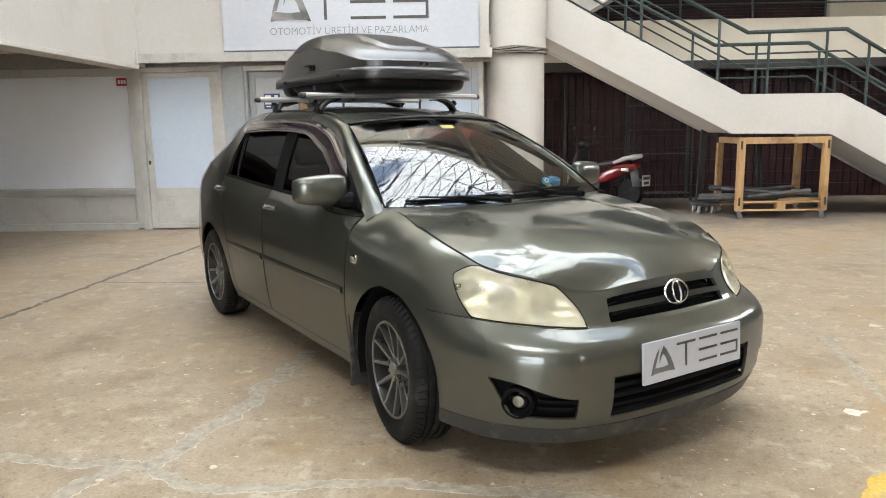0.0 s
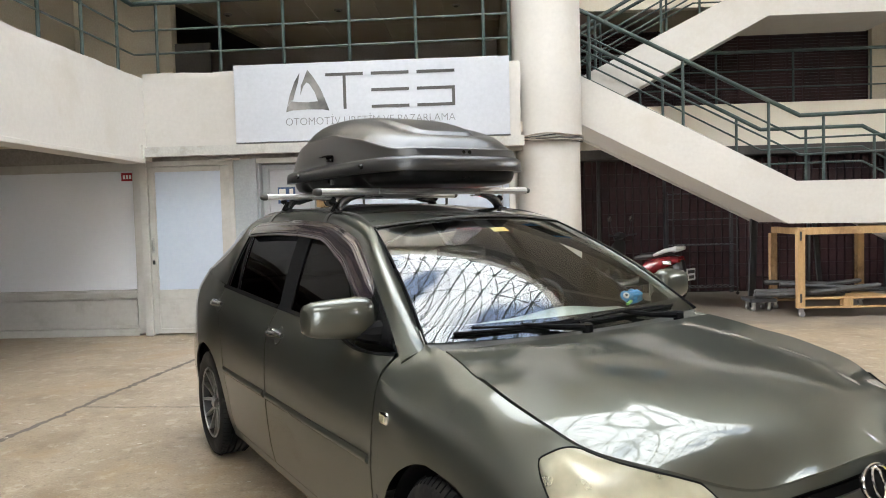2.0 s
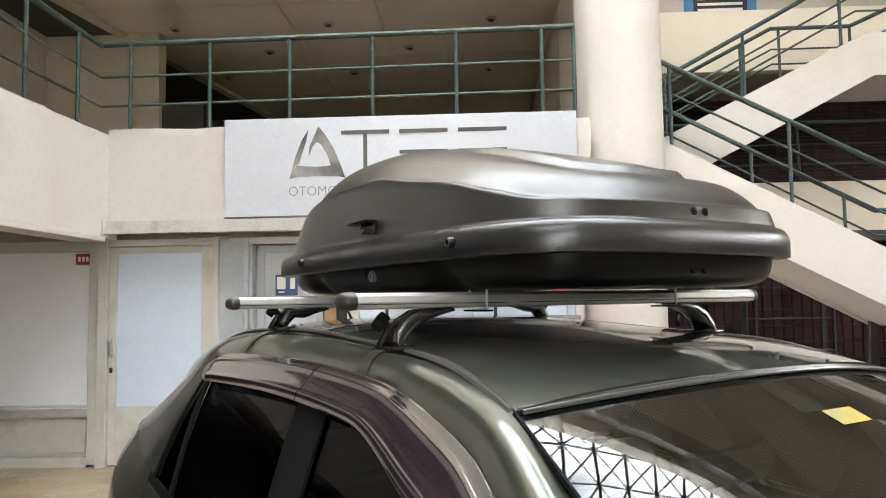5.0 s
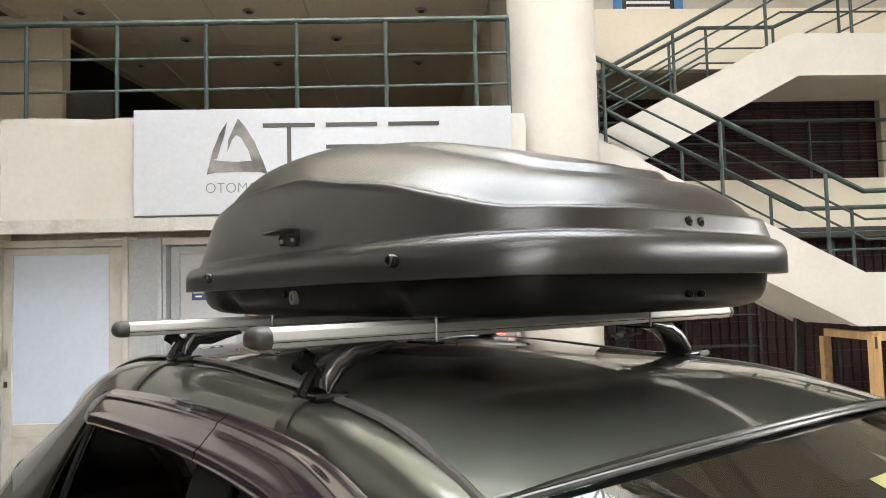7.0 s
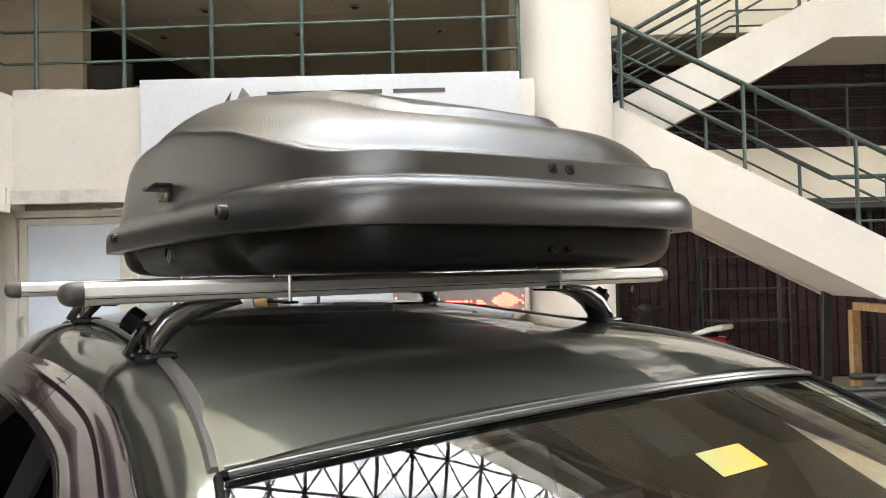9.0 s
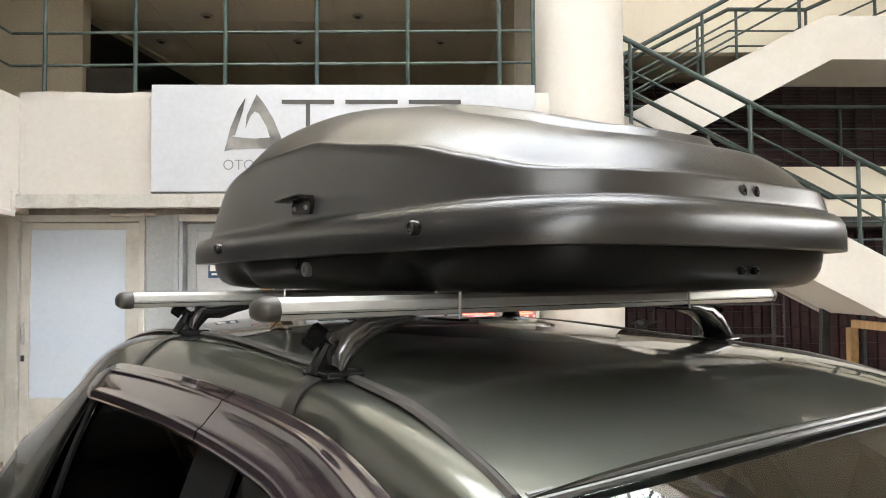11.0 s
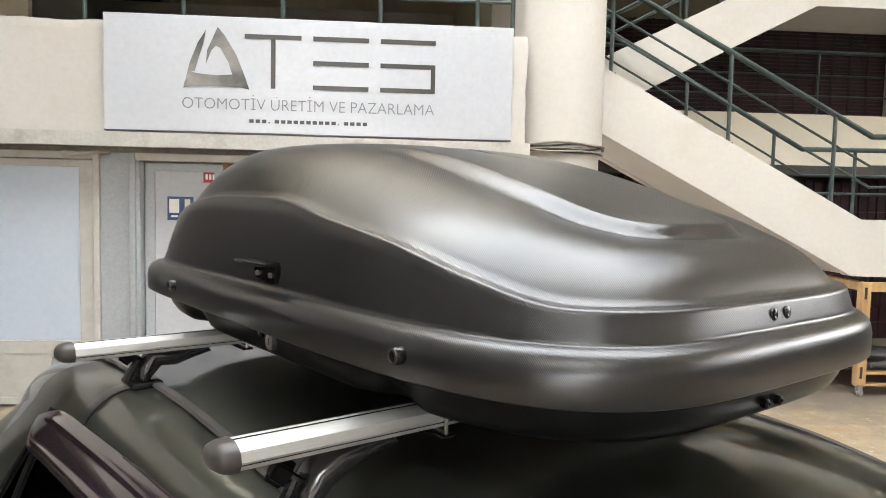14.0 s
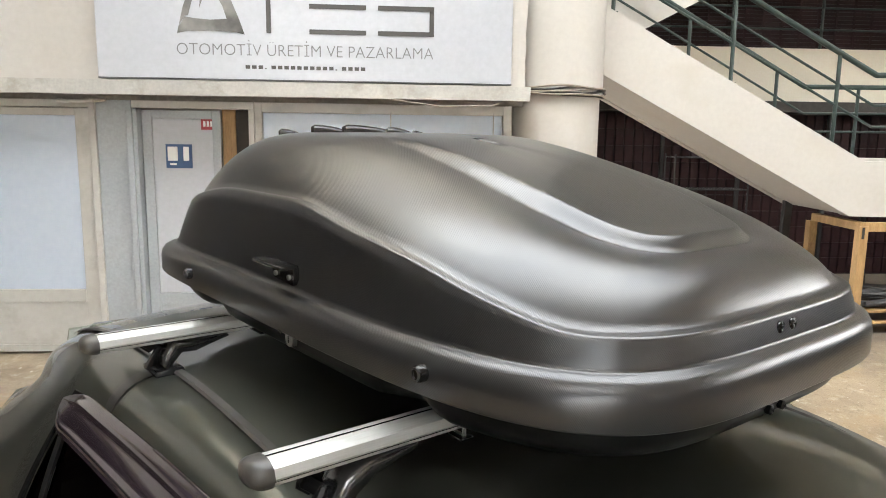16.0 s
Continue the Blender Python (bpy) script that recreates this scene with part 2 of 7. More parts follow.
def add_box(bm, a, b, bevel=0.0, m=None):
    made = bmesh.ops.create_cube(bm, size=1)["verts"]
    c = [(p + q) / 2 for p, q in zip(a, b)]
    s = [abs(q - p) for p, q in zip(a, b)]
    for v in made:
        v.co = Vector((c[0] + v.co.x * s[0], c[1] + v.co.y * s[1], c[2] + v.co.z * s[2]))
    if bevel:
        edges = list({e for v in made for e in v.link_edges})
        got = bmesh.ops.bevel(bm, geom=edges, offset=bevel, segments=2, affect="EDGES", profile=0.5)
        made = list({v for f in got["faces"] for v in f.verts} | {v for v in made if v.is_valid})
    if m is not None:
        bmesh.ops.transform(bm, matrix=m, verts=made)
    return made


def block(a, b, bevel=0.0, m=None):
    bm = bmesh.new()
    add_box(bm, a, b, bevel, m)
    return bm


def add_tube(bm, pts, r, seg=8, cap=True):
    """A round bar along a line of points, mitred at the bends. r: one radius or one for each point."""
    pts = [Vector(p) for p in pts]
    rs = r if isinstance(r, (list, tuple)) else [r] * len(pts)
    up = Vector((0, 0, 1))
    rings = []
    first = (pts[1] - pts[0]).normalized()
    side = first.cross(up if abs(first.z) < 0.95 else Vector((0, 1, 0))).normalized()
    for i, p in enumerate(pts):
        a = (pts[i] - pts[i - 1]).normalized() if i else first
        b = (pts[i + 1] - pts[i]).normalized() if i < len(pts) - 1 else a
        d = (a + b).normalized() if (a + b).length > 1e-6 else a
        side = (side - d * side.dot(d)).normalized()
        other = d.cross(side)
        grow = 1 / max(0.5, d.dot(a))
        rings.append([bm.verts.new(p + (side * math.cos(t) + other * math.sin(t)) * rs[i] * (1 if grow < 1.02 else min(grow, 1.15)))
                      for t in (2 * math.pi * k / seg for k in range(seg))])
    for u, w in zip(rings, rings[1:]):
        for k in range(seg):
            bm.faces.new((u[k], u[(k + 1) % seg], w[(k + 1) % seg], w[k]))
    if cap:
        bm.faces.new(rings[0][::-1])
        bm.faces.new(rings[-1])


def tube(pts, r, seg=8):
    bm = bmesh.new()
    add_tube(bm, pts, r, seg)
    return bm


def add_lathe(bm, prof, seg=32, m=None, close=False, cap=True):
    """Turns (radius, height) points round z."""
    rings = []
    for r, h in prof:
        ring = []
        for k in range(seg):
            t = 2 * math.pi * k / seg
            v = Vector((r * math.cos(t), r * math.sin(t), h))
            ring.append(bm.verts.new(m @ v if m is not None else v))
        rings.append(ring)
    pairs = list(zip(rings, rings[1:])) + ([(rings[-1], rings[0])] if close else [])
    for u, w in pairs:
        for k in range(seg):
            bm.faces.new((u[k], u[(k + 1) % seg], w[(k + 1) % seg], w[k]))
    if cap and not close:
        for ring in (rings[0][::-1], rings[-1]):
            if (ring[0].co - ring[seg // 2].co).length > 1e-5:
                bm.faces.new(ring)


def lathe(prof, seg=32, m=None, close=False):
    bm = bmesh.new()
    add_lathe(bm, prof, seg, m, close)
    return bm


def add_prism(bm, poly, y0, y1, plane="xz"):
    """A flat outline given thickness. plane: xz runs along y, yz along x, xy along z."""
    def put(p, d):
        return {"xz": (p[0], d, p[1]), "yz": (d, p[0], p[1]), "xy": (p[0], p[1], d)}[plane]
    a = [bm.verts.new(put(p, y0)) for p in poly]
    b = [bm.verts.new(put(p, y1)) for p in poly]
    n = len(poly)
    bm.faces.new(a)
    bm.faces.new(b[::-1])
    for i in range(n):
        bm.faces.new((a[i], b[i], b[(i + 1) % n], a[(i + 1) % n]))


def prism(poly, y0, y1, plane="xz"):
    bm = bmesh.new()
    add_prism(bm, poly, y0, y1, plane)
    return bm


def text_mesh(body, size, depth, width=None):
    """Letters in the built-in font as a mesh: x along the line, y up, centred."""
    cu = bpy.data.curves.new("lettering", "FONT")
    cu.body, cu.size, cu.extrude, cu.align_x, cu.align_y = body, size, depth, "CENTER", "CENTER"
    cu.resolution_u, cu.offset = 3, -0.014 * size
    ob = bpy.data.objects.new("lettering", cu)
    scene.collection.objects.link(ob)
    bpy.context.view_layer.update()
    me = bpy.data.meshes.new_from_object(ob.evaluated_get(bpy.context.evaluated_depsgraph_get()))
    bpy.data.objects.remove(ob)
    xs = [v.co.x for v in me.vertices]
    if width:
        k = width / (max(xs) - min(xs))
        for v in me.vertices:
            v.co.x *= k
    return me


def setting(ob, label="", category=""):
    return tagged(ob, label, category, kind="structure")


def smoothstep(a, b, x):
    t = min(1, max(0, (x - a) / (b - a)))
    return t * t * (3 - 2 * t)


def along(xs, ys):
    """A smooth curve through the given values (monotone in between)."""
    xs, ys = list(xs), list(ys)
    h = [b - a for a, b in zip(xs, xs[1:])]
    d = [(b - a) / k for a, b, k in zip(ys, ys[1:], h)]
    m = [d[0]] + [0 if p * q <= 0 else 2 * p * q / (p + q) for p, q in zip(d, d[1:])] + [d[-1]]

    def at(x):
        x = min(xs[-1], max(xs[0], x))
        i = max(0, min(len(h) - 1, next((k for k in range(len(h)) if x <= xs[k + 1]), len(h) - 1)))
        t = (x - xs[i]) / h[i]
        return (ys[i] * (1 + 2 * t) * (1 - t) ** 2 + m[i] * h[i] * t * (1 - t) ** 2
                + ys[i + 1] * t * t * (3 - 2 * t) - m[i + 1] * h[i] * t * t * (1 - t))
    return at


# ---- ground ----
def sheet(name, x0, x1, y0, y1, z, nx, ny, mat, wob=0.0):
    vs = [(x0 + (x1 - x0) * i / nx, y0 + (y1 - y0) * j / ny, z) for j in range(ny + 1) for i in range(nx + 1)]
    vs = [(x, y, z + wob * noise.noise((x * 0.6, y * 0.6, 3))) for x, y, z in vs]
    fs = [(j * (nx + 1) + i, j * (nx + 1) + i + 1, (j + 1) * (nx + 1) + i + 1, (j + 1) * (nx + 1) + i) for j in range(ny) for i in range(nx)]
    return obj(name, vs, fs, mat, smooth=True)


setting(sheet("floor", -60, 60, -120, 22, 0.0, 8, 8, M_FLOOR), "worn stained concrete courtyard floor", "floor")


def ribbon(name, pts, width, z, mat, seed, rough=0.5):
    """A flat irregular strip on the ground along a line."""
    rnd = random.Random(seed)
    line = []
    for a, b in zip(pts, pts[1:]):
        n = max(2, int((Vector(b) - Vector(a)).length / 0.018))
        line += [Vector(a).lerp(Vector(b), k / n) for k in range(n)]
    line.append(Vector(pts[-1]))
    vs, fs = [], []
    for i, p in enumerate(line):
        d = (line[min(i + 1, len(line) - 1)] - line[max(i - 1, 0)]).normalized()
        s = Vector((-d.y, d.x))
        p = p + s * width * 0.5 * noise.noise((p.x * 6, p.y * 6, seed))
        for k in (-1, 1):
            w = width / 2 * (1 + rough * 0.7 * noise.noise((p.x * 17, p.y * 17, seed + k * 5)) + rough * 0.6 * noise.noise((p.x * 47, p.y * 47, seed + k * 9)) + rough * 0.25 * (rnd.random() - 0.5))
            q = p + s * k * w
            vs.append((q.x, q.y, z))
    fs = [(2 * i, 2 * i + 1, 2 * i + 3, 2 * i + 2) for i in range(len(line) - 1)]
    return obj(name, vs, fs, mat)


CRACK_A = [(-0.78, 4.25), (-0.85, 4.0), (-0.94, 3.45), (-1.06, 2.95), (-1.15, 2.76)]
CRACK_B = [(-3.0, 3.05), (-1.78, 2.84), (-1.28, 2.78), (-1.15, 2.76), (-0.88, 2.58), (-0.16, 2.62), (0.45, 2.52), (1.6, 2.3)]
CRACK_C = [(-1.22, 2.77), (-1.34, 2.6), (-1.55, 1.8)]
for k, (line, w) in enumerate(((CRACK_A, 0.085), (CRACK_B, 0.055), (CRACK_C, 0.075))):
    setting(ribbon("floor_crack_edge_%d" % k, line, w + 0.011, 0.0010 + 0.0004 * k, M_PATCH_EDGE, 21 + k, 0.75), "pale chipped edge of a filled crack", "floor crack")
    setting(ribbon("floor_crack_%d" % k, line, w, 0.0024 + 0.0004 * k, M_PATCH, 21 + k, 0.6), "grey mortar filling along a floor crack", "floor crack")
JOINT_A = [(-3.3, 4.3), (-3.17, 5.05), (-3.07, 6.27), (-2.87, 8.16), (-2.7, 9.6)]
JOINT_B = [(-3.07, 6.27), (-2.3, 6.22), (-1.2, 6.2)]
JOINT_C = [(2.25, 5.4), (2.23, 4.9), (2.26, 4.4), (2.07, 3.4), (1.9, 2.4)]
for k, (line, w) in enumerate(((JOINT_A, 0.05), (JOINT_B, 0.02), (JOINT_C, 0.045))):
    setting(ribbon("floor_joint_%d" % k, line, w, 0.0022 + 0.0008 * k, M_CRACK if k < 2 else M_PATCH, 31 + k, 1.1), "old joint in the concrete floor", "floor crack")
M_YELLOW = surface("yellow_road_paint", (0.50, 0.33, 0.05), (0.6, 0.42, 0.08), 0.7, big=6, fine=60, bump=0.3, stains=(0.36, 0.28, 0.15), stain_scale=9)
setting(ribbon("floor_yellow_line", [(1.42, 2.3), (1.62, 2.55), (2.3, 3.0)], 0.13, 0.004, M_YELLOW, 5, 0.2), "worn yellow paint line on concrete", "floor marking")

rnd = random.Random(8)
vs, fs = [], []
for k in range(1750):
    near = k < 850
    x, y = (rnd.uniform(-3.5, 4.5), rnd.uniform(1.2, 5.5)) if k < 600 else (rnd.uniform(0.3, 3.8), rnd.uniform(2.2, 6.0)) if near else (rnd.uniform(-5.5, 8), rnd.uniform(5, 12.5))
    r = rnd.choice((0.003, 0.004, 0.006, 0.008, 0.013)) * rnd.uniform(0.6, 1.3)
    if k % 60 == 0 and near:
        r = rnd.uniform(0.025, 0.05)
    n, o = 7, len(vs)
    ph = rnd.random() * 6
    vs += [(x + r * rnd.uniform(0.4, 1.5) * math.cos(ph + 6.283 * j / n), y + r * rnd.uniform(0.4, 1.3) * math.sin(ph + 6.283 * j / n), 0.0035) for j in range(n)]
    fs.append(tuple(range(o, o + n)))
tagged(obj("paint_flecks", vs, fs, M_FLECK), "scattered white paint flecks on concrete", "debris", kind="stuff")


# ---- masonry ----
def rough_block(name, a, b, mat, jag=0.006, step=0.12, parent=None):
    """A plastered wall or beam, with slightly uneven arrises."""
    n = [max(1, min(90, int(abs(q - p) / step))) for p, q in zip(a, b)]
    bm = bmesh.new()
    seen = {}

    def vert(i, j, k):
        key = (i, j, k)
        if key not in seen:
            p = Vector([a[c] + (b[c] - a[c]) * key[c] / n[c] for c in range(3)])
            edge = sum(key[c] in (0, n[c]) for c in range(3))
            if edge >= 2:
                p += Vector([noise.noise((p.x * 7 + c * 9, p.y * 7, p.z * 7)) for c in range(3)]) * jag
            seen[key] = bm.verts.new(p)
        return seen[key]
    for ax in range(3):
        u, w = [c for c in range(3) if c != ax]
        for side in (0, n[ax]):
            for i in range(n[u]):
                for j in range(n[w]):
                    q = []
                    for di, dj in ((0, 0), (1, 0), (1, 1), (0, 1)):
                        key = [0, 0, 0]
                        key[ax], key[u], key[w] = side, i + di, j + dj
                        q.append(vert(*key))
                    bm.faces.new(q)
    return part(name, bm, mat, parent)


setting(rough_block("parapet_north", (-3.9, 9.4, 2.14), (0.47, 9.58, 3.085), M_CREAM, 0.014, 0.06), "cream plastered balcony parapet", "parapet")
setting(rough_block("parapet_west", (-4.1, -9, 2.09), (-3.9, 9.58, 3.035), M_CREAM, 0.014, 0.1), "cream plastered balcony parapet", "parapet")
setting(rough_block("ledge_north", (-3.895, 9.33, 2.125), (0.5, 9.4, 2.235), M_LEDGE, 0.004), "narrow grey-cream ledge below the parapet", "trim")
setting(rough_block("ledge_bracket", (-4.0, 9.29, 2.10), (-3.88, 9.41, 2.26), M_CREAM, 0.004), "cream end block of the ledge", "trim")
setting(part("beam_west", block((-4.12, -9, 2.05), (-3.86, 9.3, 2.10), 0.008), M_CREAM), "cream drip edge under the parapet", "trim")
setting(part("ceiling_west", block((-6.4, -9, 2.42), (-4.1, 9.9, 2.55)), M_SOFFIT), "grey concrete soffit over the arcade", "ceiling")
# unseen wall, coloured dark so the car's side reflects little light
setting(part("wall_west", block((-6.5, -9, 0), (-6.3, 9.9, 2.42)), M_DARK), "arcade wall out of view, dark to subdue the car's reflections", "wall")
setting(part("wall_west_upper", block((-6.3, -9, 2.55), (-6.1, 12.0, 5.0)), M_BEIGE), "beige gallery wall", "wall")
bm = bmesh.new()
for y in (9.0, 7.2, 5.4, 3.6, 1.8):
    add_box(bm, (-6.3, y, 2.3), (-4.1, y + 0.14, 2.42))
for x in (-5.9, -5.2, -4.6):
    add_tube(bm, [(x, -9, 2.36), (x, 9.6, 2.36)], 0.02, 6)
setting(part("trim_soffit_services", bm, M_SOFFIT), "beams and pipes under the soffit", "trim")
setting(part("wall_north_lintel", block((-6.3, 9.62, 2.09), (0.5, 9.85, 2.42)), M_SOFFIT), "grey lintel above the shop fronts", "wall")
setting(part("wall_north", block((-6.3, 9.80, 0), (0.6, 9.95, 2.1)), M_CREAM), "plain wall behind the shop fronts", "wall")
# slab kept pale to bounce light up to the gallery ceiling
setting(part("floor_upper", block((-6.3, 9.58, 2.3), (0.5, 17, 2.42)), M_PALE), "upper gallery floor slab", "floor")
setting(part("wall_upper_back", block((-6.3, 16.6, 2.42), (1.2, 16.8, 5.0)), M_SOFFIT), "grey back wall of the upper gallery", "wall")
setting(part("wall_upper_side", block((0.47, 11.6, 2.42), (0.6, 16.6, 5.0)), M_BEIGE), "beige side wall of the upper gallery", "wall")
# passage wall: dark colour in place of shade deep in the gallery
setting(part("wall_upper_passage", block((-6.3, 12.2, 2.42), (-6.1, 16.6, 5.0)), M_DARK), "gallery passage wall, dark in place of shade", "wall")
setting(part("wall_upper_door", block((-6.1, 12.0, 2.42), (-4.6, 12.2, 5.0)), M_BEIGE), "beige wall beside the gallery door", "wall")
# doorway: a near-black panel in place of the shade inside
setting(part("door_upper", block((-4.6, 12.1, 2.42), (-4.05, 12.16, 4.08)), M_DARK), "dark panel standing for the shaded open gallery doorway", "door")

# ceiling boards of the upper gallery, with open joints
bm = bmesh.new()
for i in range(6):
    for j in range(4):
        x, y = -6.3 + i * 1.15, 9.4 + j * 1.85
        add_box(bm, (x + 0.006, y + 0.006, 5.0), (x + 1.144, y + 1.844, 5.03))
add_box(bm, (-6.4, 9.4, 5.03), (0.6, 16.8, 5.2))
setting(part("ceiling_upper", bm, M_CEIL), "board ceiling of the upper gallery", "ceiling")
bm = bmesh.new()
add_box(bm, (-0.07, 0, 0), (0.07, 7.0, 0.045), 0, pose(-5.5, 9.5, 4.954, 0, 0, -9.3))
setting(part("ceiling_batten", bm, M_BEIGE), "cream cable tray on the ceiling", "trim")
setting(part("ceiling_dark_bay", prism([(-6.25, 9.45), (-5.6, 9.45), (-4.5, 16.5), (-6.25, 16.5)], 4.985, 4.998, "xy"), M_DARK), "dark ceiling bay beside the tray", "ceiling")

col = thing("column", "round cream concrete column with cables round it", "column", kind="structure")
part("lower_shaft", lathe([(0.375, 0), (0.375, 2.2)], 48, pose(0.815, 9.83, 0)), M_CREAM, col, smooth=True)
part("upper_shaft", lathe([(0.398, 2.2), (0.398, 8.5)], 48, pose(0.815, 9.83, 0)), M_CREAM, col, smooth=True)
rnd = random.Random(3)
for k in range(6):
    bm = bmesh.new()
    add_tube(bm, [(0.815 + (0.405 + 0.012 * (k % 2)) * math.cos(t), 9.83 + (0.405 + 0.012 * (k % 2)) * math.sin(t),
                   2.185 + 0.012 * k + 0.012 * math.sin(t * 2 + k) + 0.006 * math.sin(5 * t + 2 * k)) for t in (6.2832 * j / 40 for j in range(41))], 0.006 + 0.002 * (k % 3), 6)
    part("cable", bm, M_CABLE if k % 2 else M_BLACK, col)
bm = bmesh.new()
add_tube(bm, [(-0.6, 9.3, 2.12), (-0.2, 9.29, 2.07), (0.2, 9.3, 2.085), (0.45, 9.5, 2.2)], 0.006, 6)
tagged(part("loose_cable", bm, M_CABLE), "thin pale cable sagging under the ledge", "cable")

# ---- stairs ----
stair = thing("staircase", "cream concrete staircase with solid sides", "stairs", kind="structure")
OUTER = [(0.95, 2.56), (3.70, 1.14), (4.99, 1.12), (7.03, 0.0), (8.25, 0.0), (5.10, 1.645), (3.80, 1.65), (0.95, 3.15)]
for y0, y1 in ((10.0, 10.14), (11.04, 11.18)):
    part("stringer", prism(OUTER, y0, y1), M_CREAM, stair)
part("soffit", prism([(0.95, 2.57), (3.70, 1.15), (4.99, 1.13), (7.0, 0.03), (7.2, 0.03), (5.05, 1.3), (3.75, 1.31), (0.95, 2.75)], 10.14, 11.04), M_CREAM, stair)
for k in range(8):
    x, z = 3.6 - k * 0.33, 1.31 + (k + 1) * 0.172
    part("step", block((x - 0.34, 10.141, z - 0.085), (x, 11.039, z), 0.004), M_CREAM, stair)
for k in range(7):
    x, z = 5.1 + k * 0.33, 1.31 - (k + 1) * 0.172
    part("step", block((x, 10.141, max(0.0, z - 0.06)), (x + 0.34, 11.039, z), 0.004), M_CREAM, stair)
part("half_landing", block((-0.2, 10.2, 2.72), (1.0, 12.6, 2.9)), M_CREAM, stair)
UP = [(0.9, 2.36), (2.15, 3.0), (3.99, 3.955), (5.9, 3.955), (5.9, 4.45), (3.93, 4.45), (0.9, 2.95)]
part("upper_stringer", prism(UP, 11.3, 11.44), M_CREAM, stair)
part("upper_soffit", prism([(0.9, 2.37), (2.15, 3.01), (3.99, 3.965), (5.9, 3.965), (5.9, 4.12), (3.9, 4.12), (0.9, 2.55)], 11.44, 12.5), M_CREAM, stair)


def railing(name, tops, drops, posts, foot, y, label):
    """Green tube rail: a top line of (x, z), lower lines by their drops, posts at x with the wall's top line."""
    r = thing(name, label, "railing")
    part("top_rail", tube([(x, y, z) for x, z in tops], 0.026, 10), M_GREEN, r, smooth=True)
    for d in drops:
        part("lower_rail", tube([(x, y, z - d) for x, z in tops], 0.0125, 8), M_GREEN, r, smooth=True)

    def lin(pts, x):
        for (a, c), (b, d) in zip(pts, pts[1:]):
            if a <= x <= b:
                return c + (d - c) * (x - a) / (b - a)
        return pts[-1][1]
    for x in posts:
        part("post", tube([(x, y, lin(foot, x) - 0.01), (x, y, lin(tops, x))], 0.019, 8), M_GREEN, r, smooth=True)
        part("foot_plate", block((x - 0.035, y - 0.035, lin(foot, x) - 0.004), (x + 0.035, y + 0.035, lin(foot, x) + 0.006)), M_GREEN, r)
    return r


railing("stair_railing", [(1.2, 3.825), (3.87, 2.44), (5.14, 2.465), (6.6, 1.62)], (0.275, 0.47), (1.36, 2.48, 3.5, 4.15, 4.9, 5.45, 6.2),
        [(0.95, 3.15), (3.80, 1.65), (5.10, 1.645), (8.25, 0.0)], 10.07, "green painted tubular rail on the stair wall")
railing("stair_railing", [(1.2, 3.78), (3.8, 2.39), (5.14, 2.40), (6.6, 1.6)], (0.275, 0.47), (1.5, 2.5, 3.48, 4.4, 5.3),
        [(0.95, 3.15), (3.80, 1.65), (5.10, 1.645), (8.25, 0.0)], 11.11, "green painted tubular rail on the inner stair wall")
railing("stair_railing", [(1.2, 3.77), (3.85, 5.2), (5.8, 5.2)], (0.275, 0.47), (1.65, 2.56, 3.67, 4.7),
        [(0.9, 2.95), (3.93, 4.45), (5.9, 4.45)], 11.37, "green tubular rail on the upper stair flight")
railing("stair_railing", [(1.2, 3.85), (3.3, 4.93), (4.3, 4.93), (5.8, 5.6)], (0.275, 0.47), (1.9, 2.9, 3.4, 4.3, 5.2),
        [(0.9, 2.95), (3.93, 4.45), (5.9, 4.45)], 12.4, "green tubular rail beside the upper landing")
railing("gallery_railing", [(-4.03, 3.92), (0.37, 3.955)], (0.31, 0.585), (-3.75, -3.0, -2.25, -1.48, -0.71, 0.07, 0.36),
        [(-4.03, 3.08), (0.47, 3.08)], 9.5, "green tubular rail on the gallery parapet")
west = thing("gallery_railing", "green tubular rail on the side gallery parapet", "railing")
for z, r in ((3.915, 0.026), (3.61, 0.0125), (3.335, 0.0125)):
    part("top_rail" if r > 0.02 else "lower_rail", tube([(-4.03, 9.5, z), (-4.03, -8.5, z)], r, 8), M_GREEN, west, smooth=True)
for k in range(24):
    part("post", tube([(-4.03, 9.1 - 0.75 * k, 3.02), (-4.03, 9.1 - 0.75 * k, 3.915)], 0.019, 8), M_GREEN, west, smooth=True)

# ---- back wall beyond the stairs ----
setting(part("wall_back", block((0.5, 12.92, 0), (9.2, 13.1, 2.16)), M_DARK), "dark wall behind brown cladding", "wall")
clad = thing("wall_cladding", "dark brown ribbed cladding blocks on the back wall", "cladding", kind="structure")
bm = bmesh.new()
rnd = random.Random(12)
near = []
for i in range(54):
    x = 1.3 + i * 0.128
    for j in range(10):
        z = 0.02 + j * 0.212
        d = rnd.uniform(0, 0.012)
        a, b = (x + 0.011, 12.865 + d, z + 0.003), (x + 0.117, 12.92, z + 0.209)
        if 2.0 < x < 4.6 and len(near) < 190:
            near.append((a, b))
        else:
            add_box(bm, a, b)
piece = bmesh.new()
add_box(piece, (-0.053, -0.028, -0.103), (0.053, 0.03, 0.103), 0.006)
pm = bpy.data.meshes.new("cladding_block")
piece.to_mesh(pm)
piece.free()
pm.materials.append(M_BROWN)
for a, b in near:
    o = new("cladding_block", pm)
    o.parent = clad
    o.location = ((a[0] + b[0]) / 2, 12.895 + (a[1] - 12.865), (a[2] + b[2]) / 2)
tagged(part("cladding_blocks", bm, M_BROWN, clad), kind="stuff")
bm = bmesh.new()
for x in (1.9, 2.95, 4.0, 5.2, 6.4, 7.6):
    add_box(bm, (x - 0.02, 12.82, 0), (x + 0.02, 12.87, 2.15))
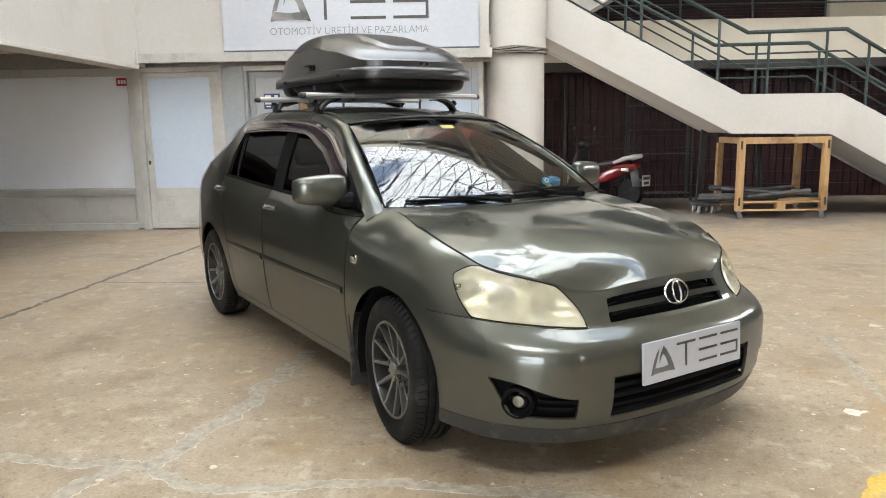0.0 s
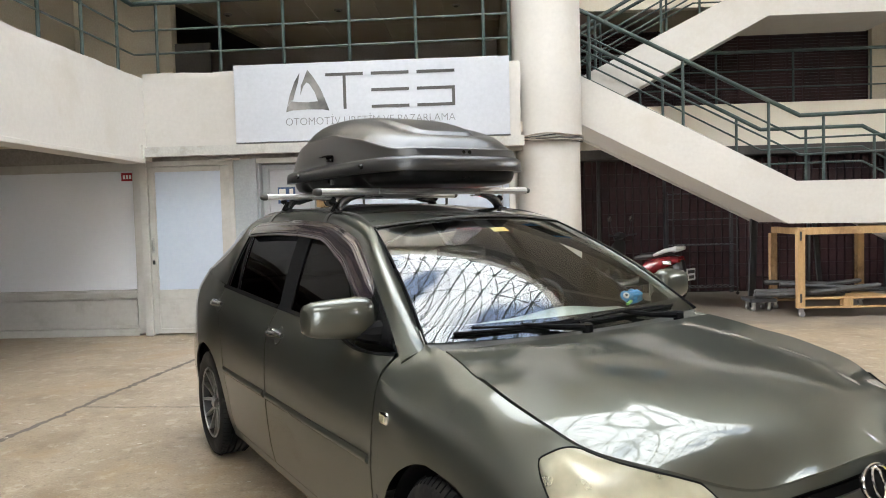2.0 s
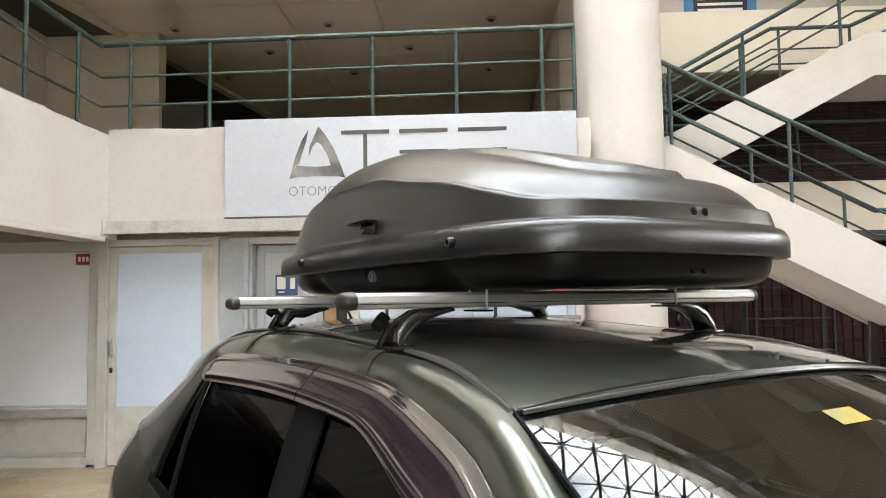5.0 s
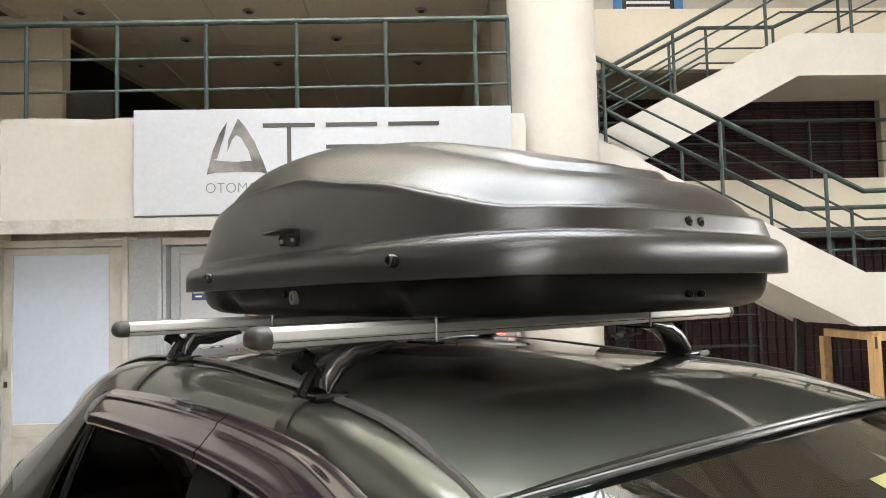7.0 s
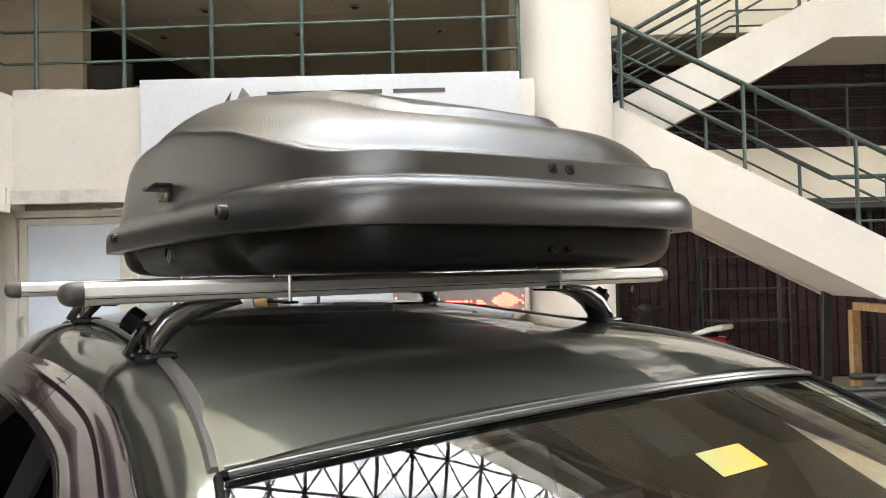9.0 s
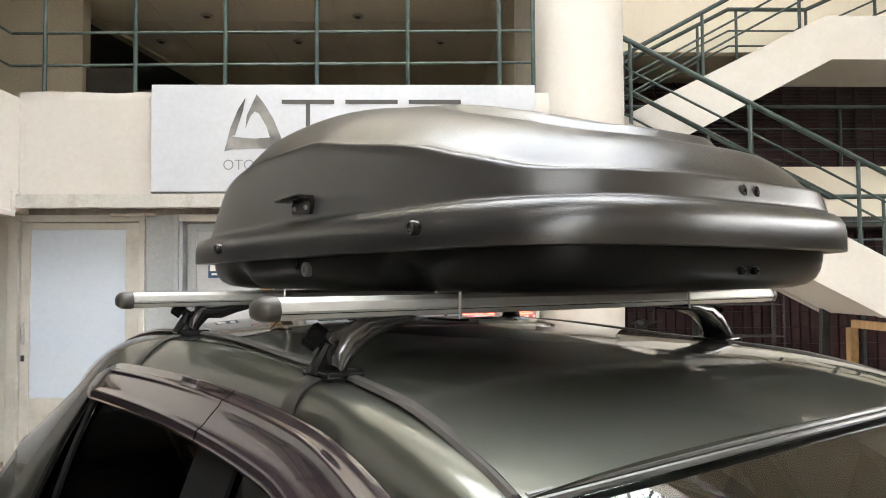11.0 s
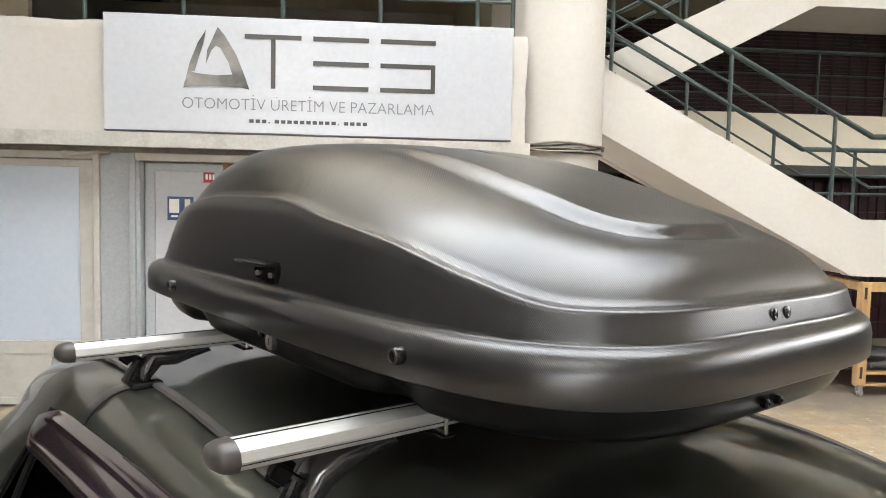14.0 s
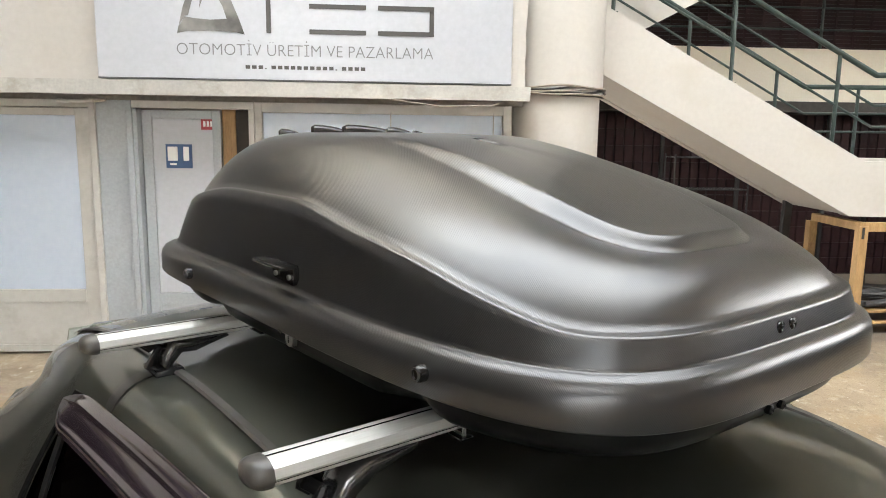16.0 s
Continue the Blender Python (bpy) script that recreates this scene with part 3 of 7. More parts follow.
setting(part("trim_cladding_posts", bm, M_BLACK), "black steel posts before the cladding", "trim")
setting(part("ledge_back", block((0.5, 12.55, 2.16), (9.2, 13.1, 2.3), 0.01), M_DARK), "dark projecting ledge", "trim")
setting(rough_block("parapet_back", (0.5, 12.8, 2.3), (9.2, 12.98, 2.98), M_PALE, 0.006, 0.25), "pale plastered gallery parapet", "parapet")
setting(part("floor_back_gallery", block((0.5, 12.98, 2.3), (9.2, 14.6, 2.42)), M_BEIGE), "back gallery floor slab", "floor")
shut = thing("wall_shutters", "brown roller shutters of the back gallery", "shutter", kind="structure")
part("backing", block((0.6, 14.3, 2.42), (9.2, 14.5, 4.5)), M_BROWN, shut)
for k in range(36):
    part("slat", block((0.6, 14.27, 2.45 + k * 0.056), (9.2, 14.3, 2.49 + k * 0.056)), M_BROWN, shut)
for k in range(30):
    part("guide", block((0.7 + k * 0.28, 14.255, 2.45), (0.73 + k * 0.28, 14.27, 4.5)), M_BROWN, shut)
setting(part("ceiling_back_gallery", block((0.5, 12.8, 4.5), (9.2, 14.6, 4.62)), M_BEIGE), "pale slab over the back gallery", "ceiling")
setting(rough_block("parapet_back_upper", (0.5, 12.78, 4.5), (9.2, 12.95, 5.34), M_PALE, 0.006, 0.3), "pale plastered upper parapet", "parapet")
setting(part("wall_back_pier", block((6.86, 14.12, 2.42), (9.2, 14.25, 4.5), 0.01), M_BEIGE), "pale plastered wall beside the shutters", "wall")
setting(part("wall_back_upper", block((0.5, 14.1, 4.62), (9.2, 14.3, 8.5)), M_CREAM), "pale upper back wall", "wall")
railing("back_gallery_railing", [(0.6, 3.80), (9.0, 3.80)], (0.3, 0.57), [1.4 + 1.2 * k for k in range(6)], [(0.5, 2.98), (9.2, 2.98)], 12.9, "green tubular rail on the back gallery")
bw = thing("window_back", "blue framed window with a dark lettered pane", "window", kind="structure")
for a, b in (((2.7, 14.03, 5.6), (2.83, 14.1, 7.2)), ((3.65, 14.03, 5.6), (3.78, 14.1, 7.2)), ((2.83, 14.03, 5.6), (3.65, 14.1, 5.78))):
    part("window_frame", block(a, b, 0.006), M_SKYBLUE, bw)
part("pane", block((2.83, 14.06, 5.78), (3.65, 14.09, 7.2)), M_BLACK, bw)
for z in (5.84, 5.93, 6.02):
    part("lettering_bar", block((2.9, 14.052, z), (3.58, 14.058, z + 0.04)), M_WHITE, bw)

# ---- outer walls that close the courtyard ----
GATE0, GATE1, GATE_Z = -6.3, -1.0, 6.2  # assumed gateway out of view, sized to let in low south light
# unseen lower walls, given a dark colour to cut reflections in the bumper
setting(part("wall_east", block((9.2, -9, 0), (9.4, 14.6, 2.3)), M_DARK), "lower courtyard wall out of view, dark to subdue reflections", "wall")
for k, (x0, x1) in enumerate(((-6.5, GATE0), (GATE1, 9.4))):
    setting(part("wall_south_%d" % k, block((x0, -9.2, 0), (x1, -9, 2.3)), M_DARK), "lower courtyard wall out of view, dark to subdue reflections", "wall")
    setting(part("wall_south_recess_%d" % k, block((x0, -11.0, 0), (x1, -10.8, GATE_Z)), M_CREAM), "cream recessed gallery wall", "wall")
    setting(part("parapet_south_low_%d" % k, block((x0, -9.0, 2.3), (x1, -8.8, 3.1)), M_CREAM), "cream gallery parapet", "parapet")
for k, (x0, x1) in enumerate(((GATE0 - 0.2, GATE0), (GATE1, GATE1 + 0.2))):
    setting(part("wall_gateway_%d" % k, block((x0, -10.8, 0), (x1, -9.2, GATE_Z)), M_CREAM), "cream side wall of the assumed, unseen gateway", "wall")
setting(part("parapet_east", block((9.2, -9.0, 2.3), (9.4, 14.6, 3.1)), M_CREAM), "cream gallery parapet", "parapet")
# unseen open bay added in the upper east wall for highlights on the box
for k, (y0, z0, y1, z1) in enumerate(((-9, 3.1, 4.2, 8.5), (8.6, 3.1, 14.6, 8.5), (4.2, 4.7, 8.6, 8.5))):
    setting(part("wall_east_upper_%d" % k, block((9.2, y0, z0), (9.4, y1, z1)), M_PALE), "pale plastered upper courtyard wall", "wall")
for k, (x0, z0, z1) in enumerate(((GATE1, 5.0, 6.0), (-6.5, 7.6, 8.5))):
    setting(part("parapet_south_%d" % k, block((x0, -9.0, z0), (9.2, -8.8, z1)), M_CREAM), "cream gallery parapet", "parapet")
# upper walls out of view, pale to brighten reflections on car and box
setting(part("wall_north_upper", block((-4.1, 9.4, 5.2), (0.6, 9.6, 8.5)), M_PALE), "pale plastered upper wall of the gallery block", "wall")
setting(part("wall_west_facade", block((-4.3, -8.8, 5.2), (-4.1, 9.6, 8.5)), M_PALE), "pale plastered upper wall over the side gallery", "wall")
setting(part("wall_south_recess", block((-6.5, -11.0, GATE_Z), (9.2, -10.8, 8.5)), M_CREAM), "cream recessed gallery wall", "wall")
setting(part("wall_north_end", block((0.48, 10.3, 2.42), (0.6, 11.6, 8.5)), M_CREAM), "cream end wall of the gallery block", "wall")
setting(part("floor_west_gallery", block((-6.3, -9, 5.0), (-4.1, 9.6, 5.2)), M_SOFFIT), "slab of the side gallery", "ceiling")
setting(part("floor_south_gallery", block((GATE1 + 0.2, -10.8, 5.0), (9.2, -9.0, 5.2)), M_SOFFIT), "slab of the far gallery", "ceiling")

# ---- two glazed vaults over oval openings in the roof slab, the second added for light ----
# the second vault is unseen, put there to brighten the foreground floor
VAULTS = ((0.1, 6.2, 6.1, 2.9), (-1.6, -2.6, 3.6, 1.8))
SPLIT = 1.6
for k, (dx, dy, rx, ry) in enumerate(VAULTS):
    seg = 64
    y0, y1 = (SPLIT, 20.0) if k == 0 else (-14.0, SPLIT)
    vs, fs = [], []
    for i in range(seg):
        t = 2 * math.pi * i / seg
        c, s = math.cos(t), math.sin(t)
        far = min(13 / max(abs(c), 1e-6), ((y1 - dy) if s > 0 else (dy - y0)) / max(abs(s), 1e-6))
        vs += [(dx + rx * c, dy + ry * s - 0.08 * rx * c, 8.5), (dx + far * c, dy + far * s, 8.5), (dx + rx * c, dy + ry * s - 0.08 * rx * c, 8.9), (dx + far * c, dy + far * s, 8.9)]
    for i in range(seg):
        a, b = 4 * i, 4 * ((i + 1) % seg)
        fs += [(a, a + 1, b + 1, b), (a + 2, b + 2, b + 3, a + 3), (a, b, b + 2, a + 2)]
    setting(obj("ceiling_roof_slab_%d" % k, vs, fs, M_SLAB), "roof slab with an oval opening, whitened to brighten reflections", "ceiling")

    def vault(u, w):
        """u: metres along the vault, w: -1 to 1 across it."""
        return Vector((dx + u * (rx + 0.4) / 7, dy + (ry + 0.25) * math.sin(w * 1.5), 8.9 + 1.5 * (math.cos(w * 1.5) - 0.1) * (1 - 0.3 * (u / 7) ** 2)))
    # pale ring beam round the opening
    vs, fs = [], []
    for i in range(seg):
        t = 2 * math.pi * i / seg
        for g, z in ((0.32, 8.22), (0.85, 8.22), (0.85, 8.5), (0.32, 8.5)):
            vs.append((dx + (rx + g) * math.cos(t), dy + (ry + g) * math.sin(t) - 0.08 * rx * math.cos(t), z))
    for i in range(seg):
        a, b = 4 * i, 4 * ((i + 1) % seg)
        fs += [(a + j, a + (j + 1) % 4, b + (j + 1) % 4, b + j) for j in (0, 1, 3)]
    setting(obj("ceiling_ring_beam_%d" % k, vs, fs, M_CREAM), "cream ring beam round the roof opening", "ceiling")
    bm = bmesh.new()
    NU, NW = 20, 8
    for i in range(NU):
        u0, u1 = -7 + 14 * i / NU, -7 + 14 * (i + 1) / NU
        for j in range(NW):
            w0, w1 = -1 + 2 * j / NW, -1 + 2 * (j + 1) / NW
            add_tube(bm, [vault(u0, w0), vault(u0, w1)], 0.033, 4, False)
            add_tube(bm, [vault(u0, w0), vault(u1, w0)], 0.024, 4, False)
            add_tube(bm, [vault(u0, w0), vault(u1, w1)], 0.019, 4, False)
            add_tube(bm, [vault(u1, w0), vault(u0, w1)], 0.019, 4, False)
    setting(part("roof_lattice_%d" % k, bm, M_STEEL), "dark steel lattice of the glazed vault", "roof frame")
    vs = [vault(-7.2 + 14.4 * i / 12, -1 + 2 * j / 12) + Vector((0, 0, 0.06)) for j in range(13) for i in range(13)]
    fs = [(j * 13 + i, j * 13 + i + 1, (j + 1) * 13 + i + 1, (j + 1) * 13 + i) for j in range(12) for i in range(12)]
    panes = setting(obj("roof_glazing_%d" % k, vs, fs, M_DOMEGLASS), "clear glazing of the vault", "roof glazing")
    panes.visible_shadow = False

# ---- shop fronts ----
def framed(name, label, x0, x1, z0, z1, y, frames, panes_, group=""):
    """Joinery: frame bars and panels as boxes of (x0, z0, x1, z1, y0, y1)."""
    e = thing(name, label, "door" if name.startswith("door") else "window", group, kind="structure")
    for nm, mat, (a, c, b, d, f, g), lab in frames + panes_:
        part(nm, block((a, f, c), (b, g, d), 0.004), mat, e, lab)
    return e


Y = 9.66
framed("window_1", "cream framed shop window covered with white film", 0, 0, 0, 0, Y, [
    ("frame", M_FRAME, (-6.3, 0.0, -6.1, 2.09, Y - 0.06, Y + 0.12), ""), ("frame", M_FRAME, (-4.17, 0.03, -4.08, 2.09, Y - 0.06, Y + 0.12), ""),
    ("frame", M_FRAME, (-6.1, 1.99, -4.17, 2.09, Y - 0.05, Y + 0.1), ""), ("frame", M_FRAME, (-6.1, 0.47, -4.17, 0.56, Y - 0.055, Y + 0.1), ""),
    ("window_sill", M_FRAME, (-6.1, 0.52, -4.17, 0.545, Y - 0.075, Y - 0.05), ""),
    ("frame", M_FRAME, (-6.1, 0.0, -4.17, 0.09, Y - 0.05, Y + 0.1), "")],
    [("pane", M_FILM_LIFTED, (-6.1, 0.56, -4.17, 1.99, Y + 0.0, Y + 0.02), "white film on the pane"),
     ("panel", M_FRAME, (-6.06, 0.13, -4.2, 0.44, Y - 0.012, Y + 0.03), ""),
     ("panel_backing", M_FRAME, (-6.1, 0.09, -4.17, 0.47, Y + 0.01, Y + 0.05), "")])
framed("door_1", "closed cream shop door with a white pane", 0, 0, 0, 0, Y, [
    ("frame", M_FRAME, (-4.08, 0.0, -3.99, 2.09, Y - 0.08, Y + 0.12), ""), ("frame", M_FRAME, (-2.99, 0.0, -2.94, 2.09, Y - 0.08, Y + 0.12), ""),
    ("frame", M_FRAME, (-3.99, 2.03, -2.99, 2.09, Y - 0.075, Y + 0.12), ""),
    ("stile", M_FRAME, (-3.985, 0.02, -3.91, 2.025, Y - 0.04, Y + 0.02), ""), ("stile", M_FRAME, (-3.11, 0.02, -2.995, 2.025, Y - 0.04, Y + 0.02), ""),
    ("rail", M_FRAME, (-3.91, 1.965, -3.11, 2.025, Y - 0.04, Y + 0.02), ""), ("rail", M_FRAME, (-3.91, 0.44, -3.11, 0.55, Y - 0.04, Y + 0.02), ""),
    ("rail", M_FRAME, (-3.91, 0.02, -3.11, 0.08, Y - 0.04, Y + 0.02), "")],
    [("pane", M_FILM, (-3.91, 0.55, -3.11, 1.965, Y - 0.025, Y - 0.01), "white film on the pane"),
     ("panel", M_FRAME, (-3.91, 0.08, -3.11, 0.44, Y - 0.03, Y - 0.005), ""),
     ("handle", M_ZINC, (-3.965, 1.02, -3.945, 1.16, Y - 0.075, Y - 0.05), "metal pull handle"),
     ("handle_plate", M_ZINC, (-3.97, 1.0, -3.94, 1.18, Y - 0.05, Y - 0.038), ""),
     ("lock", M_BLACK, (-3.968, 0.86, -3.942, 0.91, Y - 0.055, Y - 0.038), "black lock cylinder")])
setting(part("wall_pilaster", block((-2.94, Y - 0.05, 0), (-2.70, Y + 0.14, 2.09), 0.004), M_GREYFRAME), "pale grey pilaster between shop fronts", "pilaster")
framed("door_2", "shop door with white film, ajar over a brown interior", 0, 0, 0, 0, Y, [
    ("frame", M_GREYFRAME, (-2.70, 0.0, -2.655, 2.09, Y - 0.09, Y + 0.12), ""), ("frame", M_GREYFRAME, (-2.655, 0.0, -2.625, 2.06, Y - 0.06, Y + 0.1), ""),
    ("frame", M_FRAME, (-2.655, 2.03, -1.70, 2.09, Y - 0.08, Y + 0.12), ""), ("frame", M_FRAME, (-1.745, 0.0, -1.70, 2.03, Y - 0.08, Y + 0.12), ""),
    ("stile", M_GREYFRAME, (-2.62, 0.02, -2.54, 2.02, Y + 0.04, Y + 0.09), ""), ("stile", M_GREYFRAME, (-2.06, 0.02, -1.99, 2.02, Y + 0.04, Y + 0.09), ""),
    ("rail", M_GREYFRAME, (-2.54, 1.95, -2.06, 2.02, Y + 0.04, Y + 0.09), ""), ("rail", M_GREYFRAME, (-2.54, 0.4, -2.06, 0.5, Y + 0.04, Y + 0.09), "")],
    # darker vinyl on this pane, in place of shade under the lintel
    [("pane", M_SIGN, (-2.54, 0.5, -2.06, 1.95, Y + 0.055, Y + 0.07), "white film on the pane"),
     ("panel", M_GREYFRAME, (-2.54, 0.02, -2.06, 0.4, Y + 0.052, Y + 0.08), ""),
     ("inner_panel", M_WOOD, (-1.99, 0.0, -1.88, 2.03, Y + 0.1, Y + 0.13), "brown timber inside the doorway"),
     # dark strip in place of shade inside the doorway
     ("inner_shadow", M_DARK, (-1.88, 0.0, -1.745, 2.03, Y + 0.11, Y + 0.135), "")])
framed("window_2", "cream framed shop window with pale film", 0, 0, 0, 0, Y, [
    ("frame", M_FRAME, (-1.70, 0.0, -1.64, 2.09, Y - 0.06, Y + 0.1), ""), ("frame", M_FRAME, (0.33, 0.0, 0.40, 2.09, Y - 0.06, Y + 0.1), ""),
    ("frame", M_FRAME, (-1.64, 2.01, 0.33, 2.09, Y - 0.06, Y + 0.1), ""), ("frame", M_FRAME, (-1.64, 0.0, 0.33, 0.5, Y - 0.06, Y + 0.1), "")],
    [("pane", M_FILM, (-1.64, 0.5, 0.33, 2.01, Y - 0.0, Y + 0.02), "pale film on the pane")])
setting(part("trim_conduit", tube([(-3.2, 9.6, 2.085), (-3.16, 9.45, 2.075), (-3.05, 9.42, 2.07), (-2.9, 9.45, 2.08), (-2.86, 9.6, 2.09)], 0.012, 8), M_CREAM), "cream conduit clip under the ledge", "trim")


def number_plate(x, z, w, h, y):
    e = thing("number_sign", "small red number sign with pale print", "sign", "red number signs")
    part("board", block((x, y - 0.006, z), (x + w, y, z + h), 0.002), M_RED, e)
    for u in (0.16, 0.41, 0.66):
        part("print_bar", block((x + w * u, y - 0.009, z + h * 0.27), (x + w * (u + 0.16), y - 0.0065, z + h * 0.73)), M_WHITE, e)


number_plate(-4.33, 1.872, 0.15, 0.1, Y + 0.0)
number_plate(-2.15, 1.865, 0.115, 0.095, Y + 0.054)
st = thing("notice_sticker", "dark blue sticker with white fields on the door film", "sticker")
part("sheet", block((-2.44, Y + 0.046, 1.55), (-2.23, Y + 0.054, 1.745)), M_BLUE, st)
part("field", block((-2.425, Y + 0.043, 1.61), (-2.345, Y + 0.0455, 1.725)), M_WHITE, st)
part("field", block((-2.30, Y + 0.043, 1.61), (-2.255, Y + 0.0455, 1.725)), M_WHITE, st)
part("field", block((-2.41, Y + 0.043, 1.575), (-2.355, Y + 0.0455, 1.59)), M_WHITE, st)

# ---- company sign ----
sg = thing("company_sign", "white sign board with dark emblem and lettering", "sign")
SY = 9.345
part("board", block((-2.805, SY, 2.255), (0.345, 9.4, 3.135), 0.003), M_SIGN, sg)
part("edge_trim", block((-2.81, SY + 0.01, 2.245), (0.35, 9.4, 2.2555)), M_GREYVINYL, sg)


def emblem(parent, x, z, w, h, y, t):
    """A slanted triangle ring with an open left foot, and a swoosh inside."""
    def q(u, v):
        return (x + u * w, z + v * h)
    outer = [q(0.52, 1.0), q(0.63, 0.86), q(0.8, 0.56), q(0.93, 0.22), q(1.0, 0.0), q(0.86, 0.035), q(0.5, 0.05), q(0.14, 0.035), q(0.0, 0.0), q(0.02, 0.10),
             q(0.12, 0.26), q(0.24, 0.24), q(0.5, 0.22), q(0.74, 0.24), q(0.68, 0.44), q(0.56, 0.66), q(0.49, 0.70), q(0.42, 0.62), q(0.34, 0.4), q(0.36, 0.62)]
    part("emblem", prism(outer, y - t, y), M_LOGO, parent)
    part("emblem_foot", prism([q(0.03, 0.13), q(0.10, 0.42), q(0.22, 0.74), q(0.34, 0.94), q(0.30, 0.72), q(0.22, 0.46), q(0.17, 0.28), q(0.12, 0.27)], y - t, y), M_LOGO, parent)


def strokes(parent, x0, x1, z0, z1, y, t, w):
    """Plain bars that stand where the name stands: a crossbar on a post and two stacks of bars."""
    u = (x1 - x0) / 3.42
    a = x0
    for p, q in (((a, z1 - w), (a + u, z1)), ((a + u / 2 - w / 2, z0), (a + u / 2 + w / 2, z1 - w))):
        part("bar", block((p[0], y - t, p[1]), (q[0], y, q[1])), M_BLACKVINYL, parent)
    a = x0 + u * 1.21
    mid = (z0 + z1) / 2
    for z in (z0, mid - w / 2, z1 - w):
        part("bar", block((a, y - t, z), (a + u, y, z + w)), M_BLACKVINYL, parent)
    a = x0 + u * 2.42
    for z in (z0, mid - w / 2, z1 - w):
        part("bar", block((a, y - t, z), (a + u, y, z + w)), M_BLACKVINYL, parent)
    part("bar", block((a + u - w, y - t, z0 + w), (a + u, y, mid - w / 2)), M_BLACKVINYL, parent)


emblem(sg, -2.21, 2.585, 0.5, 0.47, SY - 0.0005, 0.004)
strokes(sg, -1.745, -0.27, 2.6, 3.01, SY - 0.0005, 0.004, 0.035)
me = text_mesh("OTOMOTİV ÜRETİM VE PAZARLAMA", 0.125, 0.001, 1.945)
me.materials.append(M_GREYVINYL)
ob = new("lettering", me)
ob.parent = sg
ob.matrix_world = pose(-1.248, SY - 0.003, 2.468, 90, 0, 0)
ob["label"] = "thin grey capital lettering"
tagged(ob, "thin grey capital lettering", kind="stuff")
for k in range(19):
    x = -1.71 + k * 0.0487
    part("print_bar", block((x, SY - 0.003, 2.333), (x + (0.034 if k not in (3, 14) else 0.012), SY - 0.0005, 2.36 if k not in (3, 14) else 2.341)), M_BLACKVINYL, sg)

# ---- LED display in the shop window ----
led = thing("led_display", "black LED matrix display with red running dots", "LED display")
part("panel", block((-0.755, 9.575, 1.13), (0.37, 9.6, 1.335), 0.003), M_LED, led)
part("back_bracket", block((-0.5, 9.6, 1.15), (0.1, 9.605, 1.3)), M_BLACK, led)
rnd = random.Random(4)
bm = bmesh.new()
for i in range(60):
    for j in range(9):
        lit = (i > 44 and abs(j - 4) < 4 - abs(i - 51) * 0.55) or (8 < i < 42 and j in (2, 3, 4) and rnd.random() < 0.5) or (i in (0, 59) and j % 3 == 0)
        if lit:
            add_box(bm, (-0.735 + i * 0.0183, 9.571, 1.145 + j * 0.02), (-0.735 + i * 0.0183 + 0.011, 9.574, 1.145 + j * 0.02 + 0.012))
tagged(part("lit_dots", bm, M_LEDON, led, "red lit dots"), kind="stuff")
part("hanger", tube([(-0.6, 9.6, 1.335), (-0.6, 9.6, 2.03)], 0.005, 6), M_ZINC, led)
part("hanger", tube([(0.25, 9.6, 1.335), (0.25, 9.6, 2.03)], 0.005, 6), M_ZINC, led)

# ---- ceiling lights of the gallery ----
for x in (-4.35, -2.38, -0.32):
    for y in (11.9, 12.85, 13.88):
        c = thing("ceiling_light", "small round recessed ceiling light, unlit", "ceiling light", "gallery ceiling lights")
        xo = x + (0.95 if y == 12.85 else 0)
        part("ring", lathe([(0.04, -0.02), (0.07, -0.016), (0.078, 0), (0.04, 0)], 20, pose(xo, y, 4.998), True), M_SOFFIT, c)
        part("lamp_glass", lathe([(0.036, -0.035), (0.039, 0.0)], 16, pose(xo, y, 4.999)), M_DARK, c)

# ---- smoked blades on a stand before the shop window ----
BLADE_Z = 1.918
disp = thing("blade_display", "dark smoked acrylic blades standing on a black display stand", "display stand")
part("base_plate", block((-1.5, 9.2, 0), (-0.2, 9.5, 0.012), 0.003), M_BLACK, disp)
for x in (-1.35, -0.4):
    part("post", tube([(x, 9.35, 0.01), (x, 9.35, BLADE_Z - 0.14)], 0.015, 8), M_BLACK, disp)
part("crossbar", tube([(-1.48, 9.35, BLADE_Z - 0.14), (-0.24, 9.35, BLADE_Z - 0.14)], 0.014, 8), M_BLACK, disp)
for x0, w, h in ((-1.475, 0.23, -0.035), (-1.225, 0.36, 0.0), (-0.985, 0.50, 0.004), (-0.64, 0.27, -0.01), (-0.44, 0.18, -0.035)):
    def edge(u):
        return BLADE_Z + h - 0.075 * u ** 2.2 - 0.02 * max(0, 0.08 - u) / 0.08
    rows = [[(x0 + w * u, 9.345 + 0.05 * u + 0.02 * v, edge(u) - (1 - v) * (edge(u) - BLADE_Z + 0.145)) for v in np.linspace(0, 1, 5)] for u in np.linspace(0, 1, 13)]
    vs = [p for r in rows for p in r]
    fs = [(i * 5 + j, i * 5 + j + 1, (i + 1) * 5 + j + 1, (i + 1) * 5 + j) for i in range(12) for j in range(4)]
    bl = obj("blade", vs, fs, M_SMOKE, True, disp)
    so = bl.modifiers.new("thick", "SOLIDIFY")
    so.thickness = 0.004
    part("blade_edge", tube([(p[4][0], p[4][1], p[4][2]) for p in rows], 0.004, 6), M_GREYFRAME, bl)

